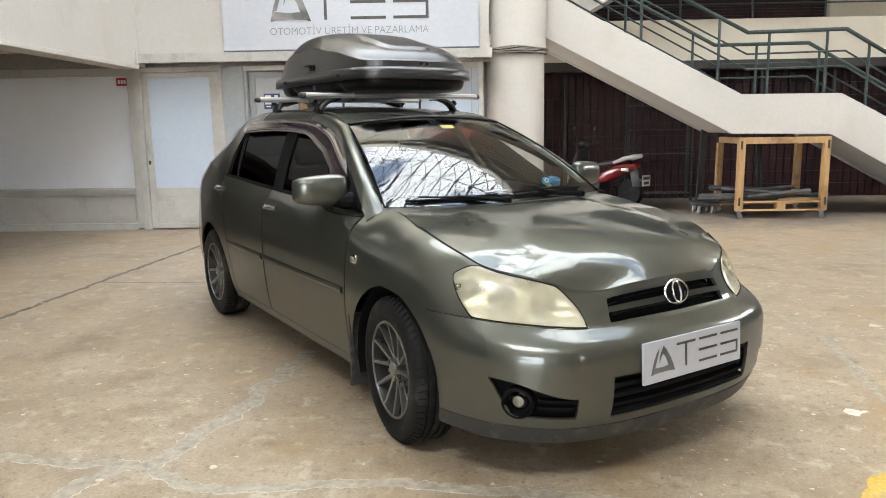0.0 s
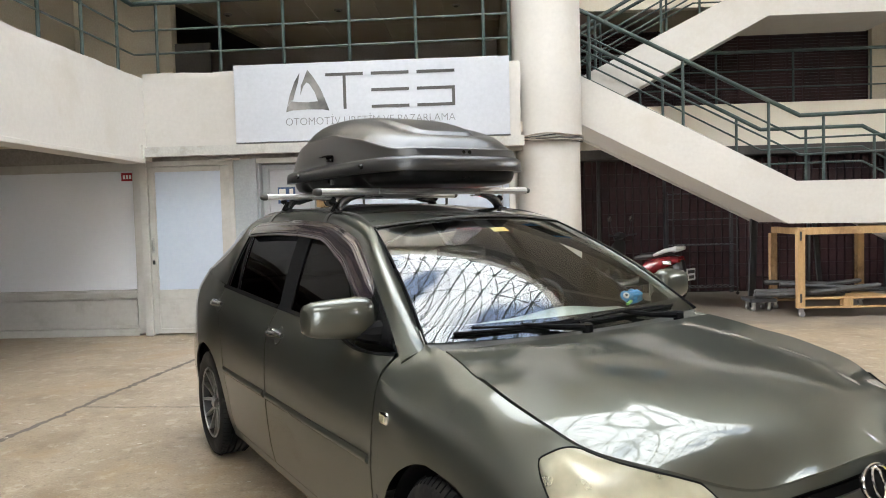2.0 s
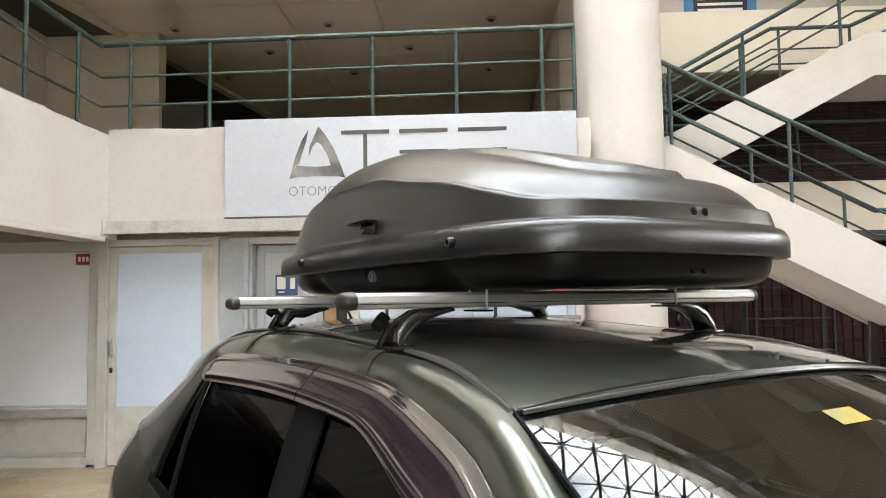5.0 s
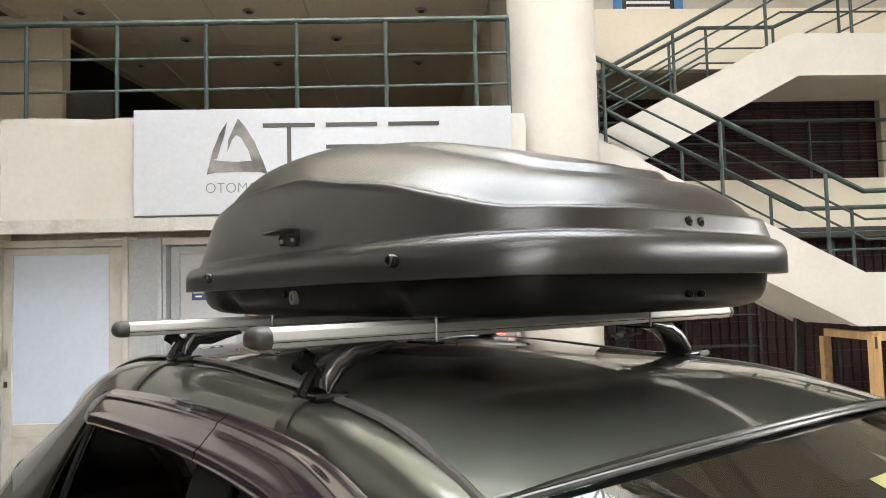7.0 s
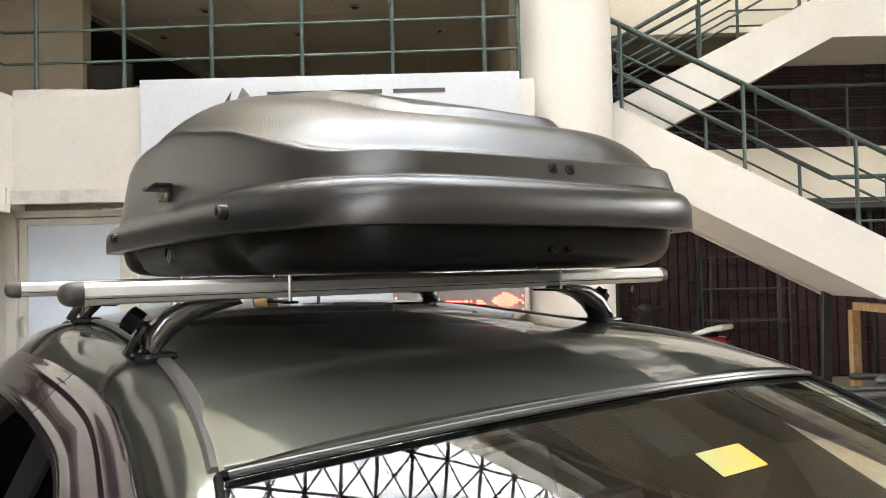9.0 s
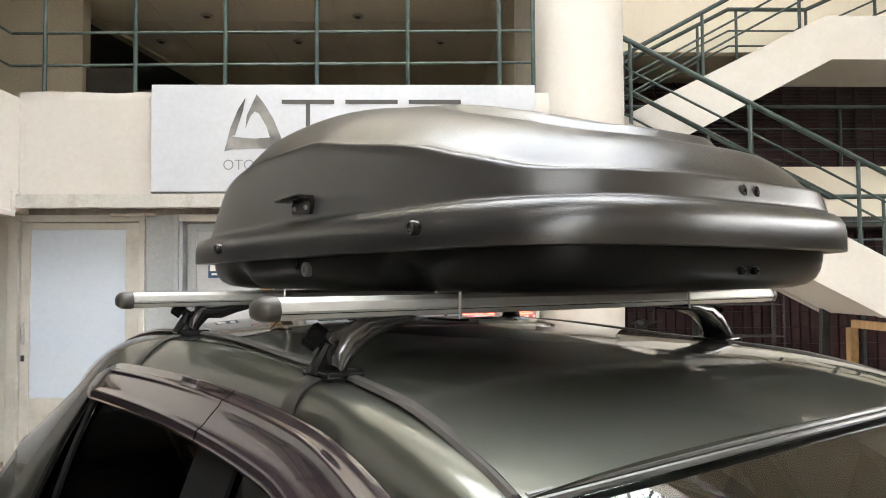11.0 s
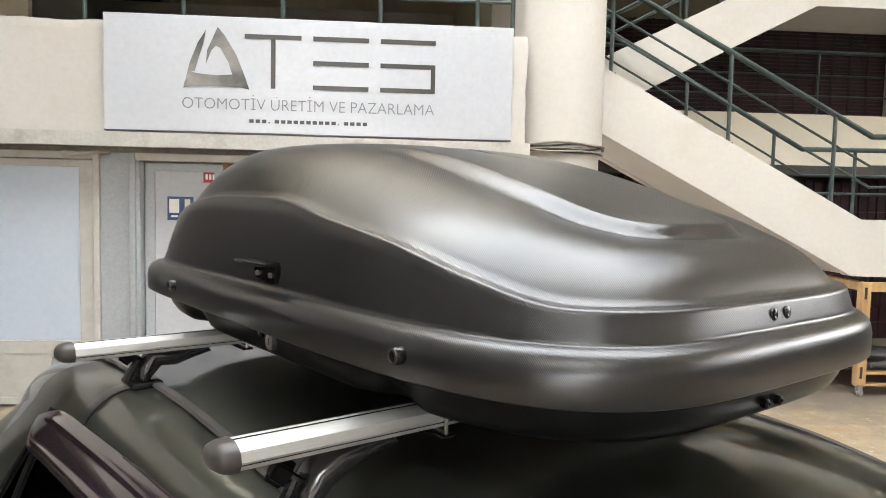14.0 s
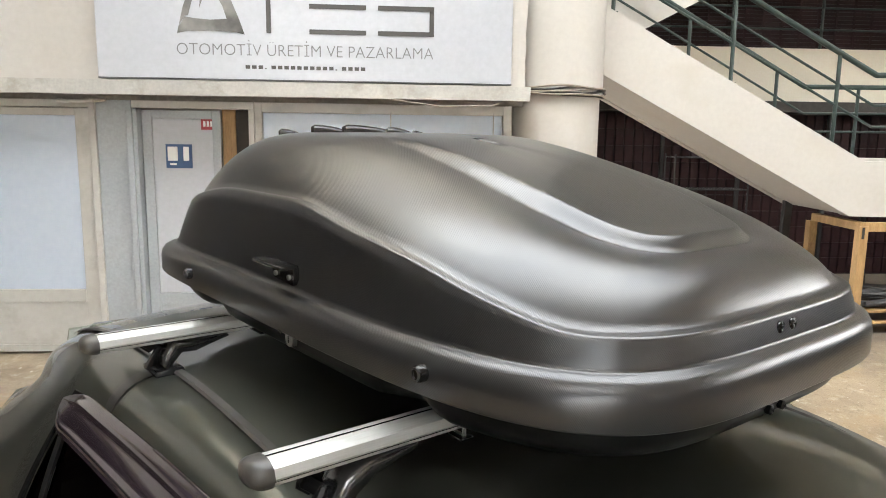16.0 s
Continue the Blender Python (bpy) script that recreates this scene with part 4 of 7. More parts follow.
# ---- materials of the car and its load ----
M_PAINT = surface("grey_green_metallic_paint", (0.093, 0.098, 0.083), (0.106, 0.111, 0.095), 0.38, metal=0.8, spec=0.3, big=1.5, fine=900, bump=0.015, spread=0.05, coat=1.0, bump_far=0.001)
M_PAINT.node_tree.nodes["Principled BSDF"].inputs["Coat IOR"].default_value = 1.5
M_PAINT.node_tree.nodes["Principled BSDF"].inputs["Specular Tint"].default_value = (0.22, 0.23, 0.2, 1)
M_PAINT.node_tree.nodes["Principled BSDF"].inputs["Coat Roughness"].default_value = 0.04
M_TRIM = surface("black_trim_plastic", (0.005, 0.005, 0.0055), (0.010, 0.010, 0.010), 0.55, big=5, fine=120, bump=0.12, spread=0.08, spec=0.05, bump_far=0.002)
M_LIP = surface("scuffed_black_plastic", (0.018, 0.018, 0.018), (0.034, 0.033, 0.031), 0.6, big=4, fine=90, bump=0.3, spread=0.1, stains=(0.07, 0.064, 0.056), stain_scale=14, bump_far=0.003)
M_RUBBER = surface("tyre_rubber", (0.006, 0.006, 0.006), (0.012, 0.0115, 0.011), 0.7, big=6, fine=80, bump=0.2, spread=0.1, spec=0.2, stains=(0.036, 0.033, 0.029), stain_scale=8, bump_far=0.002)
M_RIM = surface("machined_alloy", (0.22, 0.22, 0.215), (0.32, 0.32, 0.31), 0.3, metal=0.95, big=5, fine=60, bump=0.03, spread=0.08)
M_RIMDARK = surface("black_alloy", (0.02, 0.02, 0.02), (0.04, 0.04, 0.04), 0.35, metal=0.3, big=5, fine=60, bump=0.03)
M_CHROME = surface("chrome", (0.7, 0.7, 0.7), (0.8, 0.8, 0.8), 0.12, metal=1.0, bump=0, spread=0.04)
M_HANDLE = surface("grey_handle", (0.20, 0.20, 0.19), (0.28, 0.28, 0.26), 0.25, metal=0.8, bump=0, spread=0.05)
M_SIDEGLASS = glass("dark_tinted_glass", (0.028, 0.028, 0.032), 0.012, 0.25)
M_SCREEN = glass("windscreen_glass", (0.72, 0.78, 0.75), 0.092, 0.85)
M_LENS, ln_n, ln_l, ln_p = node_mat("hazed_headlight_plastic")
ln_t, ln_c, ln_r = ln_n.new("ShaderNodeTexNoise"), ln_n.new("ShaderNodeTexCoord"), ln_n.new("ShaderNodeMapRange")
ln_t.inputs["Scale"].default_value, ln_t.inputs["Detail"].default_value = 9, 5
ln_l.new(ln_c.outputs["Object"], ln_t.inputs["Vector"])
ln_p.inputs["Base Color"].default_value = (0.66, 0.63, 0.48, 1)
ln_p.inputs["Roughness"].default_value = 0.16
ln_p.inputs["Coat Weight"].default_value, ln_p.inputs["Coat Roughness"].default_value = 0.6, 0.05
ln_b, ln_m = ln_n.new("ShaderNodeBsdfTransparent"), ln_n.new("ShaderNodeMixShader")
ln_b.inputs[0].default_value = (0.93, 0.91, 0.80, 1)
ln_r.inputs[1].default_value, ln_r.inputs[2].default_value, ln_r.inputs[3].default_value, ln_r.inputs[4].default_value = 0.3, 0.7, 0.34, 0.56
ln_l.new(ln_t.outputs["Fac"], ln_r.inputs[0])
ln_l.new(ln_r.outputs[0], ln_m.inputs[0])
ln_l.new(ln_b.outputs[0], ln_m.inputs[1])
ln_l.new(ln_p.outputs[0], ln_m.inputs[2])
ln_l.new(ln_m.outputs[0], ln_n["Material Output"].inputs[0])
M_HOUSING = surface("lamp_housing", (0.60, 0.58, 0.52), (0.70, 0.68, 0.60), 0.3, metal=0.5, bump=0.05, spread=0.05)
M_VISOR = surface("smoked_purple_acrylic", (0.016, 0.011, 0.015), (0.024, 0.017, 0.022), 0.15, big=3, fine=30, bump=0.03, spread=0.05, spec=0.6, coat=1.0, bump_far=0.004)
M_DITCH = surface("grey_roof_moulding", (0.045, 0.042, 0.038), (0.07, 0.066, 0.06), 0.45, bump=0.05, spread=0.06)
M_CABIN = surface("grey_cabin_cloth", (0.10, 0.10, 0.095), (0.15, 0.15, 0.14), 0.85, big=4, fine=150, bump=0.2, spread=0.05, bump_far=0.002)
M_DASH = surface("grey_dashboard", (0.46, 0.46, 0.42), (0.55, 0.55, 0.50), 0.6, big=4, fine=150, bump=0.15, spread=0.05, bump_far=0.002)
M_STICKER = surface("yellow_sticker", (0.22, 0.30, 0.16), (0.52, 0.34, 0.015), 0.5, big=9, fine=20, bump=0, spread=0.02)
M_CLOTHBLUE = surface("blue_trinket", (0.02, 0.2, 0.5), (0.05, 0.35, 0.65), 0.4, bump=0, spread=0.03)
M_TAILRED = surface("red_lens", (0.35, 0.02, 0.02), (0.42, 0.03, 0.03), 0.15, bump=0, spread=0.03, coat=0.8)

# ---- the car's skin: seven level lines round half the car, front centre to rear centre ----
LX = (
    (3.38, 3.375, 3.355, 3.29, 3.17, 3.0, 2.90, 2.6, 2.3, 2.2, 1.65, 1.10, 0.60, 0.46, 0.0, -0.33, -0.58, -0.66, -0.68),
    (3.43, 3.425, 3.405, 3.35, 3.235, 3.04, 2.91, 2.6, 2.3, 2.2, 1.65, 1.10, 0.60, 0.44, 0.0, -0.33, -0.60, -0.70, -0.72),
    (3.445, 3.44, 3.42, 3.37, 3.255, 3.05, 2.91, 2.6, 2.3, 2.2, 1.65, 1.10, 0.60, 0.42, 0.0, -0.33, -0.61, -0.71, -0.73),
    (3.435, 3.43, 3.41, 3.355, 3.235, 3.035, 2.90, 2.6, 2.3, 2.2, 1.65, 1.10, 0.60, 0.39, 0.0, -0.33, -0.61, -0.71, -0.73),
    (3.37, 3.362, 3.335, 3.27, 3.15, 2.99, 2.88, 2.6, 2.3, 2.2, 1.65, 1.09, 0.58, 0.35, 0.0, -0.33, -0.58, -0.68, -0.70),
    (3.345, 3.335, 3.29, 3.20, 3.09, 2.955, 2.85, 2.6, 2.28, 2.19, 1.65, 1.08, 0.55, 0.27, -0.01, -0.33, -0.54, -0.64, -0.66),
    (3.325, 3.315, 3.255, 3.155, 3.025, 2.9, 2.8, 2.6, 2.27, 2.19, 1.65, 1.08, 0.54, 0.20, -0.05, -0.33, -0.50, -0.60, -0.62))
LY = (
    (0, 0.20, 0.37, 0.55, 0.69, 0.775, 0.80, 0.805, 0.80, 0.79, 0.785, 0.785, 0.785, 0.785, 0.79, 0.78, 0.71, 0.50, 0),
    (0, 0.20, 0.37, 0.54, 0.685, 0.785, 0.815, 0.83, 0.82, 0.815, 0.812, 0.812, 0.812, 0.812, 0.815, 0.80, 0.735, 0.52, 0),
    (0, 0.20, 0.37, 0.54, 0.68, 0.785, 0.82, 0.84, 0.832, 0.83, 0.83, 0.83, 0.83, 0.83, 0.835, 0.82, 0.745, 0.52, 0),
    (0, 0.20, 0.37, 0.535, 0.675, 0.78, 0.82, 0.842, 0.837, 0.835, 0.837, 0.838, 0.84, 0.84, 0.845, 0.825, 0.745, 0.52, 0),
    (0, 0.20, 0.38, 0.52, 0.655, 0.765, 0.81, 0.832, 0.828, 0.828, 0.832, 0.835, 0.838, 0.838, 0.845, 0.82, 0.735, 0.52, 0),
    (0, 0.20, 0.365, 0.50, 0.64, 0.735, 0.775, 0.79, 0.785, 0.79, 0.80, 0.812, 0.82, 0.825, 0.82, 0.795, 0.71, 0.50, 0),
    (0, 0.20, 0.352, 0.528, 0.626, 0.672, 0.678, 0.663, 0.597, 0.712, 0.735, 0.748, 0.755, 0.76, 0.745, 0.72, 0.65, 0.48, 0))
LZ = (
    (0.17, 0.17, 0.175, 0.18, 0.185, 0.195, 0.20, 0.20, 0.20, 0.20, 0.20, 0.20, 0.20, 0.20, 0.20, 0.22, 0.25, 0.27, 0.27),
    (0.28, 0.28, 0.28, 0.28, 0.29, 0.29, 0.29, 0.30, 0.30, 0.30, 0.30, 0.30, 0.30, 0.30, 0.30, 0.31, 0.32, 0.33, 0.33),
    (0.42, 0.42, 0.42, 0.42, 0.42, 0.42, 0.42, 0.43, 0.43, 0.43, 0.43, 0.43, 0.43, 0.43, 0.43, 0.44, 0.45, 0.45, 0.45),
    (0.53, 0.53, 0.53, 0.53, 0.53, 0.53, 0.53, 0.55, 0.55, 0.55, 0.55, 0.55, 0.55, 0.55, 0.55, 0.56, 0.57, 0.57, 0.57),
    (0.585, 0.585, 0.58, 0.588, 0.60, 0.615, 0.62, 0.65, 0.66, 0.67, 0.67, 0.68, 0.68, 0.68, 0.68, 0.70, 0.71, 0.72, 0.72),
    (0.66, 0.655, 0.64, 0.655, 0.69, 0.715, 0.74, 0.78, 0.81, 0.83, 0.84, 0.85, 0.86, 0.88, 0.90, 0.92, 0.93, 0.95, 0.95),
    (0.722, 0.715, 0.694, 0.748, 0.776, 0.822, 0.846, 0.884, 0.908, 0.906, 0.945, 0.967, 0.992, 1.008, 1.03, 1.05, 1.07, 1.08, 1.08))
CAGE = np.stack([np.array(LX).T, np.array(LY).T, np.array(LZ).T], -1)  # station, level, xyz
VK = np.array([0.18, 0.29, 0.42, 0.53, 0.61, 0.74, 0.86])
SK = np.concatenate([[0], np.cumsum(np.linalg.norm(np.diff(CAGE[:, 3], axis=0), axis=1))])


def hermite(pts, knots, ghost0, ghost1, u):
    """A point at index u on a smooth line through pts."""
    n = len(pts) - 1
    i = min(n - 1, max(0, int(u)))
    f = u - i
    h = knots[i + 1] - knots[i]

    def slope(j):
        a = pts[j - 1] if j > 0 else ghost0
        b = pts[j + 1] if j < n else ghost1
        ha = knots[j] - knots[j - 1] if j > 0 else knots[1] - knots[0]
        hb = knots[j + 1] - knots[j] if j < n else knots[n] - knots[n - 1]
        return ((pts[j] - a) / ha * hb + (b - pts[j]) / hb * ha) / (ha + hb)
    f2, f3 = f * f, f * f * f
    return (pts[i] * (2 * f3 - 3 * f2 + 1) + slope(i) * h * (f3 - 2 * f2 + f) + pts[i + 1] * (3 * f2 - 2 * f3) + slope(i + 1) * h * (f3 - f2))


FLIP = np.array((1, -1, 1))
_cols = {}


def skin(s, v):
    """The skin of the left half at station s, level v."""
    key = round(s, 4)
    if key not in _cols:
        _cols[key] = np.array([hermite(CAGE[:, k], SK, CAGE[1, k] * FLIP, CAGE[-2, k] * FLIP, s) for k in range(7)])
    c = _cols[key]
    w = smoothstep(3.2, 4.6, s) * (1 - smoothstep(8.2, 9.0, s))  # the fender's top rolls over towards the bonnet
    return hermite(c, VK, 2 * c[0] - c[1], c[6] + (c[6] - c[5]) * np.array((1, 1 + 0.5 * w, 1 - 1.0 * w)), v)


def skin_normal(s, v, e=0.02):
    a = skin(min(18, s + e), v) - skin(max(0, s - e), v)
    b = skin(s, min(6, v + e)) - skin(s, max(0, v - e))
    n = np.cross(a, b)
    n = n / (np.linalg.norm(n) + 1e-12)
    return n if n @ (skin(s, v) - np.array((1.35, 0, 0.5))) > 0 else -n


def station(x, v):
    """The station at which the side has that x."""
    a, b = 3.0, 17.0
    for _ in range(40):
        m = (a + b) / 2
        a, b = (m, b) if skin(m, v)[0] > x else (a, m)
    return (a + b) / 2


HUB_Z, ARCH_R = 0.305, 0.352


def arch_level(s, hx):
    """The level at which the wheel arch's edge crosses station s."""
    last = 0.0
    for v in np.linspace(0, 6, 121):
        x, y, z = skin(s, v)
        if abs(x - hx) < ARCH_R and (z < HUB_Z or (x - hx) ** 2 + (z - HUB_Z) ** 2 < ARCH_R ** 2):
            last = v
    lo, hi = last, min(6, last + 0.05)
    for _ in range(12):
        m = (lo + hi) / 2
        x, y, z = skin(s, m)
        inside = z < HUB_Z or (x - hx) ** 2 + (z - HUB_Z) ** 2 < ARCH_R ** 2
        lo, hi = (m, hi) if inside else (lo, m)
    return hi


class Skin:
    """Collects pieces of the skin into one mesh."""

    def __init__(self):
        self.v, self.f = [], []

    def grid(self, rows, rim=0.012, normals=None, flip=False):
        """rows of points, as wide as each other; the border is folded inwards by rim along the normals."""
        o = len(self.v)
        n, m = len(rows), len(rows[0])
        self.v += [p for r in rows for p in r]
        for i in range(n - 1):
            for j in range(m - 1):
                q = (o + i * m + j, o + (i + 1) * m + j, o + (i + 1) * m + j + 1, o + i * m + j + 1)
                self.f.append(q[::-1] if flip else q)
        if rim and normals:
            loop = [(i, 0) for i in range(n)] + [(n - 1, j) for j in range(1, m)] + [(i, m - 1) for i in range(n - 2, -1, -1)] + [(0, j) for j in range(m - 2, 0, -1)]
            k = len(self.v)
            self.v += [np.asarray(rows[i][j]) - np.asarray(normals[i][j]) * rim for i, j in loop]
            c = len(loop)
            for t in range(c):
                a, b = loop[t], loop[(t + 1) % c]
                q = (o + a[0] * m + a[1], k + t, k + (t + 1) % c, o + b[0] * m + b[1])
                self.f.append(q[::-1] if flip else q)
        return self

    def piece(self, s0, s1, lo, hi, ns, nv, side, off=0.0, rim=0.012, gap=0.0):
        """The skin between stations s0, s1 and levels lo, hi (numbers or functions of s)."""
        lo_f = lo if callable(lo) else (lambda s: lo)
        hi_f = hi if callable(hi) else (lambda s: hi)
        rows, norms = [], []
        for i in range(ns + 1):
            s = s0 + (s1 - s0) * i / ns
            a, b = lo_f(s), hi_f(s)
            row, nr = [], []
            for j in range(nv + 1):
                v = a + (b - a) * j / nv
                nn = skin_normal(s, v)
                p = skin(s, v) + nn * (off(s, v) if callable(off) else off)
                row.append(p * (1, side, 1))
                nr.append(nn * (1, side, 1))
            rows.append(row)
            norms.append(nr)
        return self.grid(rows, rim, norms, side < 0)

    def make(self, name, mat, parent, label="", sharp=50):
        me = bpy.data.meshes.new(name)
        me.from_pydata([tuple(float(c) for c in p) for p in self.v], [], self.f)
        bm = bmesh.new()
        bm.from_mesh(me)
        bmesh.ops.remove_doubles(bm, verts=bm.verts, dist=0.0004)
        bmesh.ops.recalc_face_normals(bm, faces=bm.faces)
        bm.to_mesh(me)
        bm.free()
        me.materials.append(mat)
        me.shade_smooth()
        me.set_sharp_from_angle(angle=radians(sharp))
        ob = new(name, me)
        ob.parent = parent
        if label:
            ob["label"] = label
        return ob


CAR_AT = pose(-0.966, 5.619, 0, 0, 0, -56.2)
car = thing("car", "dark grey-green metallic hatchback, dusty, with a roof rack", "car", at=CAR_AT)
G = 0.012  # half a panel gap, in stations
sa, sb = station(2.6 + ARCH_R, 1.2), station(2.6 - ARCH_R, 1.2)
ra, rb = station(ARCH_R, 1.2), station(-ARCH_R, 1.2)
s_bump = station(2.87, 4.0)

# plan of the upper body
belt_y = along([-0.6, -0.33, 0.2, 0.54, 1.08, 1.65, 2.19], [0.60, 0.72, 0.76, 0.755, 0.748, 0.735, 0.712])
belt_z = along([-0.6, -0.33, 0.2, 0.54, 1.08, 1.65, 2.19], [1.08, 1.05, 1.008, 0.992, 0.967, 0.945, 0.906])
UX = [-0.62, -0.45, -0.2, 0.1, 0.4, 0.8, 1.2, 1.5, 1.72, 1.95, 2.19, 2.24]
up_y = along(UX, [0.51, 0.55, 0.585, 0.592, 0.577, 0.553, 0.530, 0.548, 0.603, 0.664, 0.722, 0.734])
up_z = along(UX, [1.08, 1.15, 1.235, 1.305, 1.342, 1.351, 1.334, 1.275, 1.195, 1.085, 0.922, 0.88])
IX = [-0.62, -0.4, -0.1, 0.2, 0.6, 1.0, 1.3, 1.525, 1.8, 2.02, 2.2, 2.26]
in_y = along(IX, [0.455, 0.46, 0.457, 0.452, 0.447, 0.446, 0.465, 0.487, 0.548, 0.600, 0.641, 0.653])
in_z = along(IX, [1.10, 1.275, 1.36, 1.395, 1.405, 1.388, 1.371, 1.332, 1.204, 1.082, 0.962, 0.92])


def rail_point(x, f, side, bulge=0.022):
    """The painted rail from the window's upper edge (f 0) to the screen and roof edge (f 1)."""
    a = np.array((x, up_y(x), up_z(x)))
    xi = x + (0.0 if x < 1.0 else 0.02 * smoothstep(1.0, 2.19, x))
    b = np.array((xi, in_y(xi), in_z(xi)))
    p = a + (b - a) * f
    n = np.array((0.15 if x > 1.3 else 0.0, b[2] - a[2] + 0.02, a[1] - b[1] + 0.02))
    n = n / np.linalg.norm(n)
    p = p + n * bulge * (1 + 0.2 * smoothstep(1.45, 1.75, x)) * (1 - 0.8 * smoothstep(2.0, 2.23, x)) * max(0.0, math.sin(math.pi * f))
    return p * (1, side, 1)


FS = [6.9, 7.0, 7.5, 8.0, 8.4, 9.0]
e7 = skin(7.0, 5.97)
fen_x, fen_y, fen_z = along(FS, [2.62, e7[0], 2.47, 2.35, 2.28, 2.205]), along(FS, [0.665, e7[1], 0.650, 0.634, 0.631, 0.646]), along(FS, [0.881, e7[2], 0.907, 0.925, 0.931, 0.938])

# headlight outline on the skin
HL_IN, HL_OUT = 2.2, 5.08


def hl_lo(s):
    return 4.03 if s < 4.6 else 4.03 + (5.26 - 4.03) * ((s - 4.6) / (HL_OUT - 4.6)) ** 1.15


def hl_hi(s):
    if s < 2.58:
        return 4.08 + (5.93 - 4.08) * max(0, (s - HL_IN) / (2.58 - HL_IN)) ** 0.62
    return 5.93 if s < 4.2 else 5.93 - (5.93 - 5.30) * ((s - 4.2) / (HL_OUT - 4.2)) ** 1.35


for side in (1, -1):
    # bumper, with its openings left free
    b = Skin()
    b.piece(0, 2.02, 0.62, 0.92, 14, 3, side)
    b.piece(0, 2.02, 2.02, 3.985, 14, 12, side)
    b.piece(2.02, 2.78, 0.62, 3.985, 7, 18, side)
    b.piece(2.78, 4.46, 0.62, lambda s: 1.0 + (0.0 if s < 4.0 else 1.0 * ((s - 4.0) / 0.46) ** 1.15), 16, 4, side)
    b.piece(2.78, 4.46, lambda s: 1.55 + 0.48 * smoothstep(2.78, 4.46, s), 3.985, 16, 12, side)
    b.piece(4.46, sa, 0.62, 3.985, 12, 18, side)
    b.piece(sa, s_bump, lambda s: arch_level(s, 2.6), 3.985, 6, 8, side)
    # panel round the upper grille, part of the bumper
    b.piece(0, HL_IN, 3.985, 4.14, 16, 2, side)
    b.piece(1.62, HL_IN, 4.14, 5.5, 5, 8, side)
    b.piece(0, HL_IN, 5.5, 5.96, 16, 4, side)
    b.piece(HL_IN, 2.57, lambda s: min(5.93, hl_hi(max(HL_IN, s)) + 0.04), 5.96, 8, 6, side)
    b.piece(0, 1.62, 4.66, 4.98, 16, 3, side, off=0.004)
    b.make("front_bumper", M_PAINT, car)
    lip = Skin()
    lip.piece(0, sa, 0.0, 0.6, 40, 4, side, off=lambda s, v: 0.006 * (1 - v))
    lip.make("bumper_lip", M_LIP, car, "scuffed black lower lip")
    gr = Skin()
    gr.piece(0, 1.7, 4.1, 5.55, 14, 4, side, off=-0.045, rim=0)
    gr.piece(0, 2.45, 0.7, 2.3, 14, 4, side, off=-0.05, rim=0)
    gr.piece(2.7, 4.55, 0.95, 2.15, 10, 4, side, off=-0.045, rim=0)
    gr.make("grille_backing", M_TRIM, car, "black recess behind the grilles")
    for v in (0.925, 1.12, 1.4, 1.68):
        sl = Skin()
        sl.piece(0, 2.05, v, v + 0.1, 14, 1, side, off=-0.003 if v < 1 else -0.018, rim=0.03)
        sl.make("grille_slat", M_TRIM, car)
    for v in (4.42, 5.2):
        sl = Skin()
        sl.piece(0, 1.62, v, v + 0.07, 14, 1, side, off=-0.02, rim=0.02)
        sl.make("grille_slat", M_TRIM, car)
    for v in (1.22, 1.42):
        sl = Skin()
        sl.piece(2.8, 3.55, v, v + 0.06, 5, 1, side, off=-0.015, rim=0.02)
        sl.make("fog_grille_slat", M_TRIM, car)
    # fog lamp in its round bezel
    p, nn = skin(3.95, 1.36), skin_normal(3.95, 1.36)
    turn = Vector((nn[0], nn[1] * side, nn[2])).to_track_quat("Z", "X").to_matrix().to_4x4()
    m = Matrix.Translation((p[0], p[1] * side, p[2])) @ turn
    fog = part("fog_lamp", lathe([(0.058, -0.045), (0.058, -0.004), (0.05, 0.0), (0.044, -0.012), (0.04, -0.04)], 28, m), M_TRIM, car, "round black fog lamp bezel", True)
    part("lens", lathe([(0.0, -0.020), (0.020, -0.023), (0.031, -0.034)], 24, m), M_HANDLE, fog, "clear lens", True)
    # headlight: bulged lens with a dark seal, reflectors behind
    h = Skin()
    h.piece(HL_IN, HL_OUT, hl_lo, hl_hi, 40, 16, side, off=lambda s, v: 0.004 + 0.016 * max(0.0, math.sin(math.pi * min(1, max(0, (v - hl_lo(s)) / max(0.01, hl_hi(s) - hl_lo(s)))))) ** 0.7 * max(0.0, math.sin(math.pi * (s - HL_IN) / (HL_OUT - HL_IN))) ** 0.6)
    hl = h.make("headlight", M_LENS, car, "yellowed hazy headlight lens")
    rim = [skin(s, hl_lo(s)) + skin_normal(s, hl_lo(s)) * 0.003 for s in np.linspace(HL_IN + 0.03, HL_OUT - 0.02, 40)]
    rim += [skin(s, hl_hi(s)) + skin_normal(s, hl_hi(s)) * 0.003 for s in np.linspace(HL_OUT - 0.02, HL_IN + 0.03, 40)]
    part("seal", tube([(p[0], p[1] * side, p[2]) for p in rim + rim[:1]], 0.0032, 6), M_TRIM, hl, "black seal round the lens", True)
    sh = Skin()
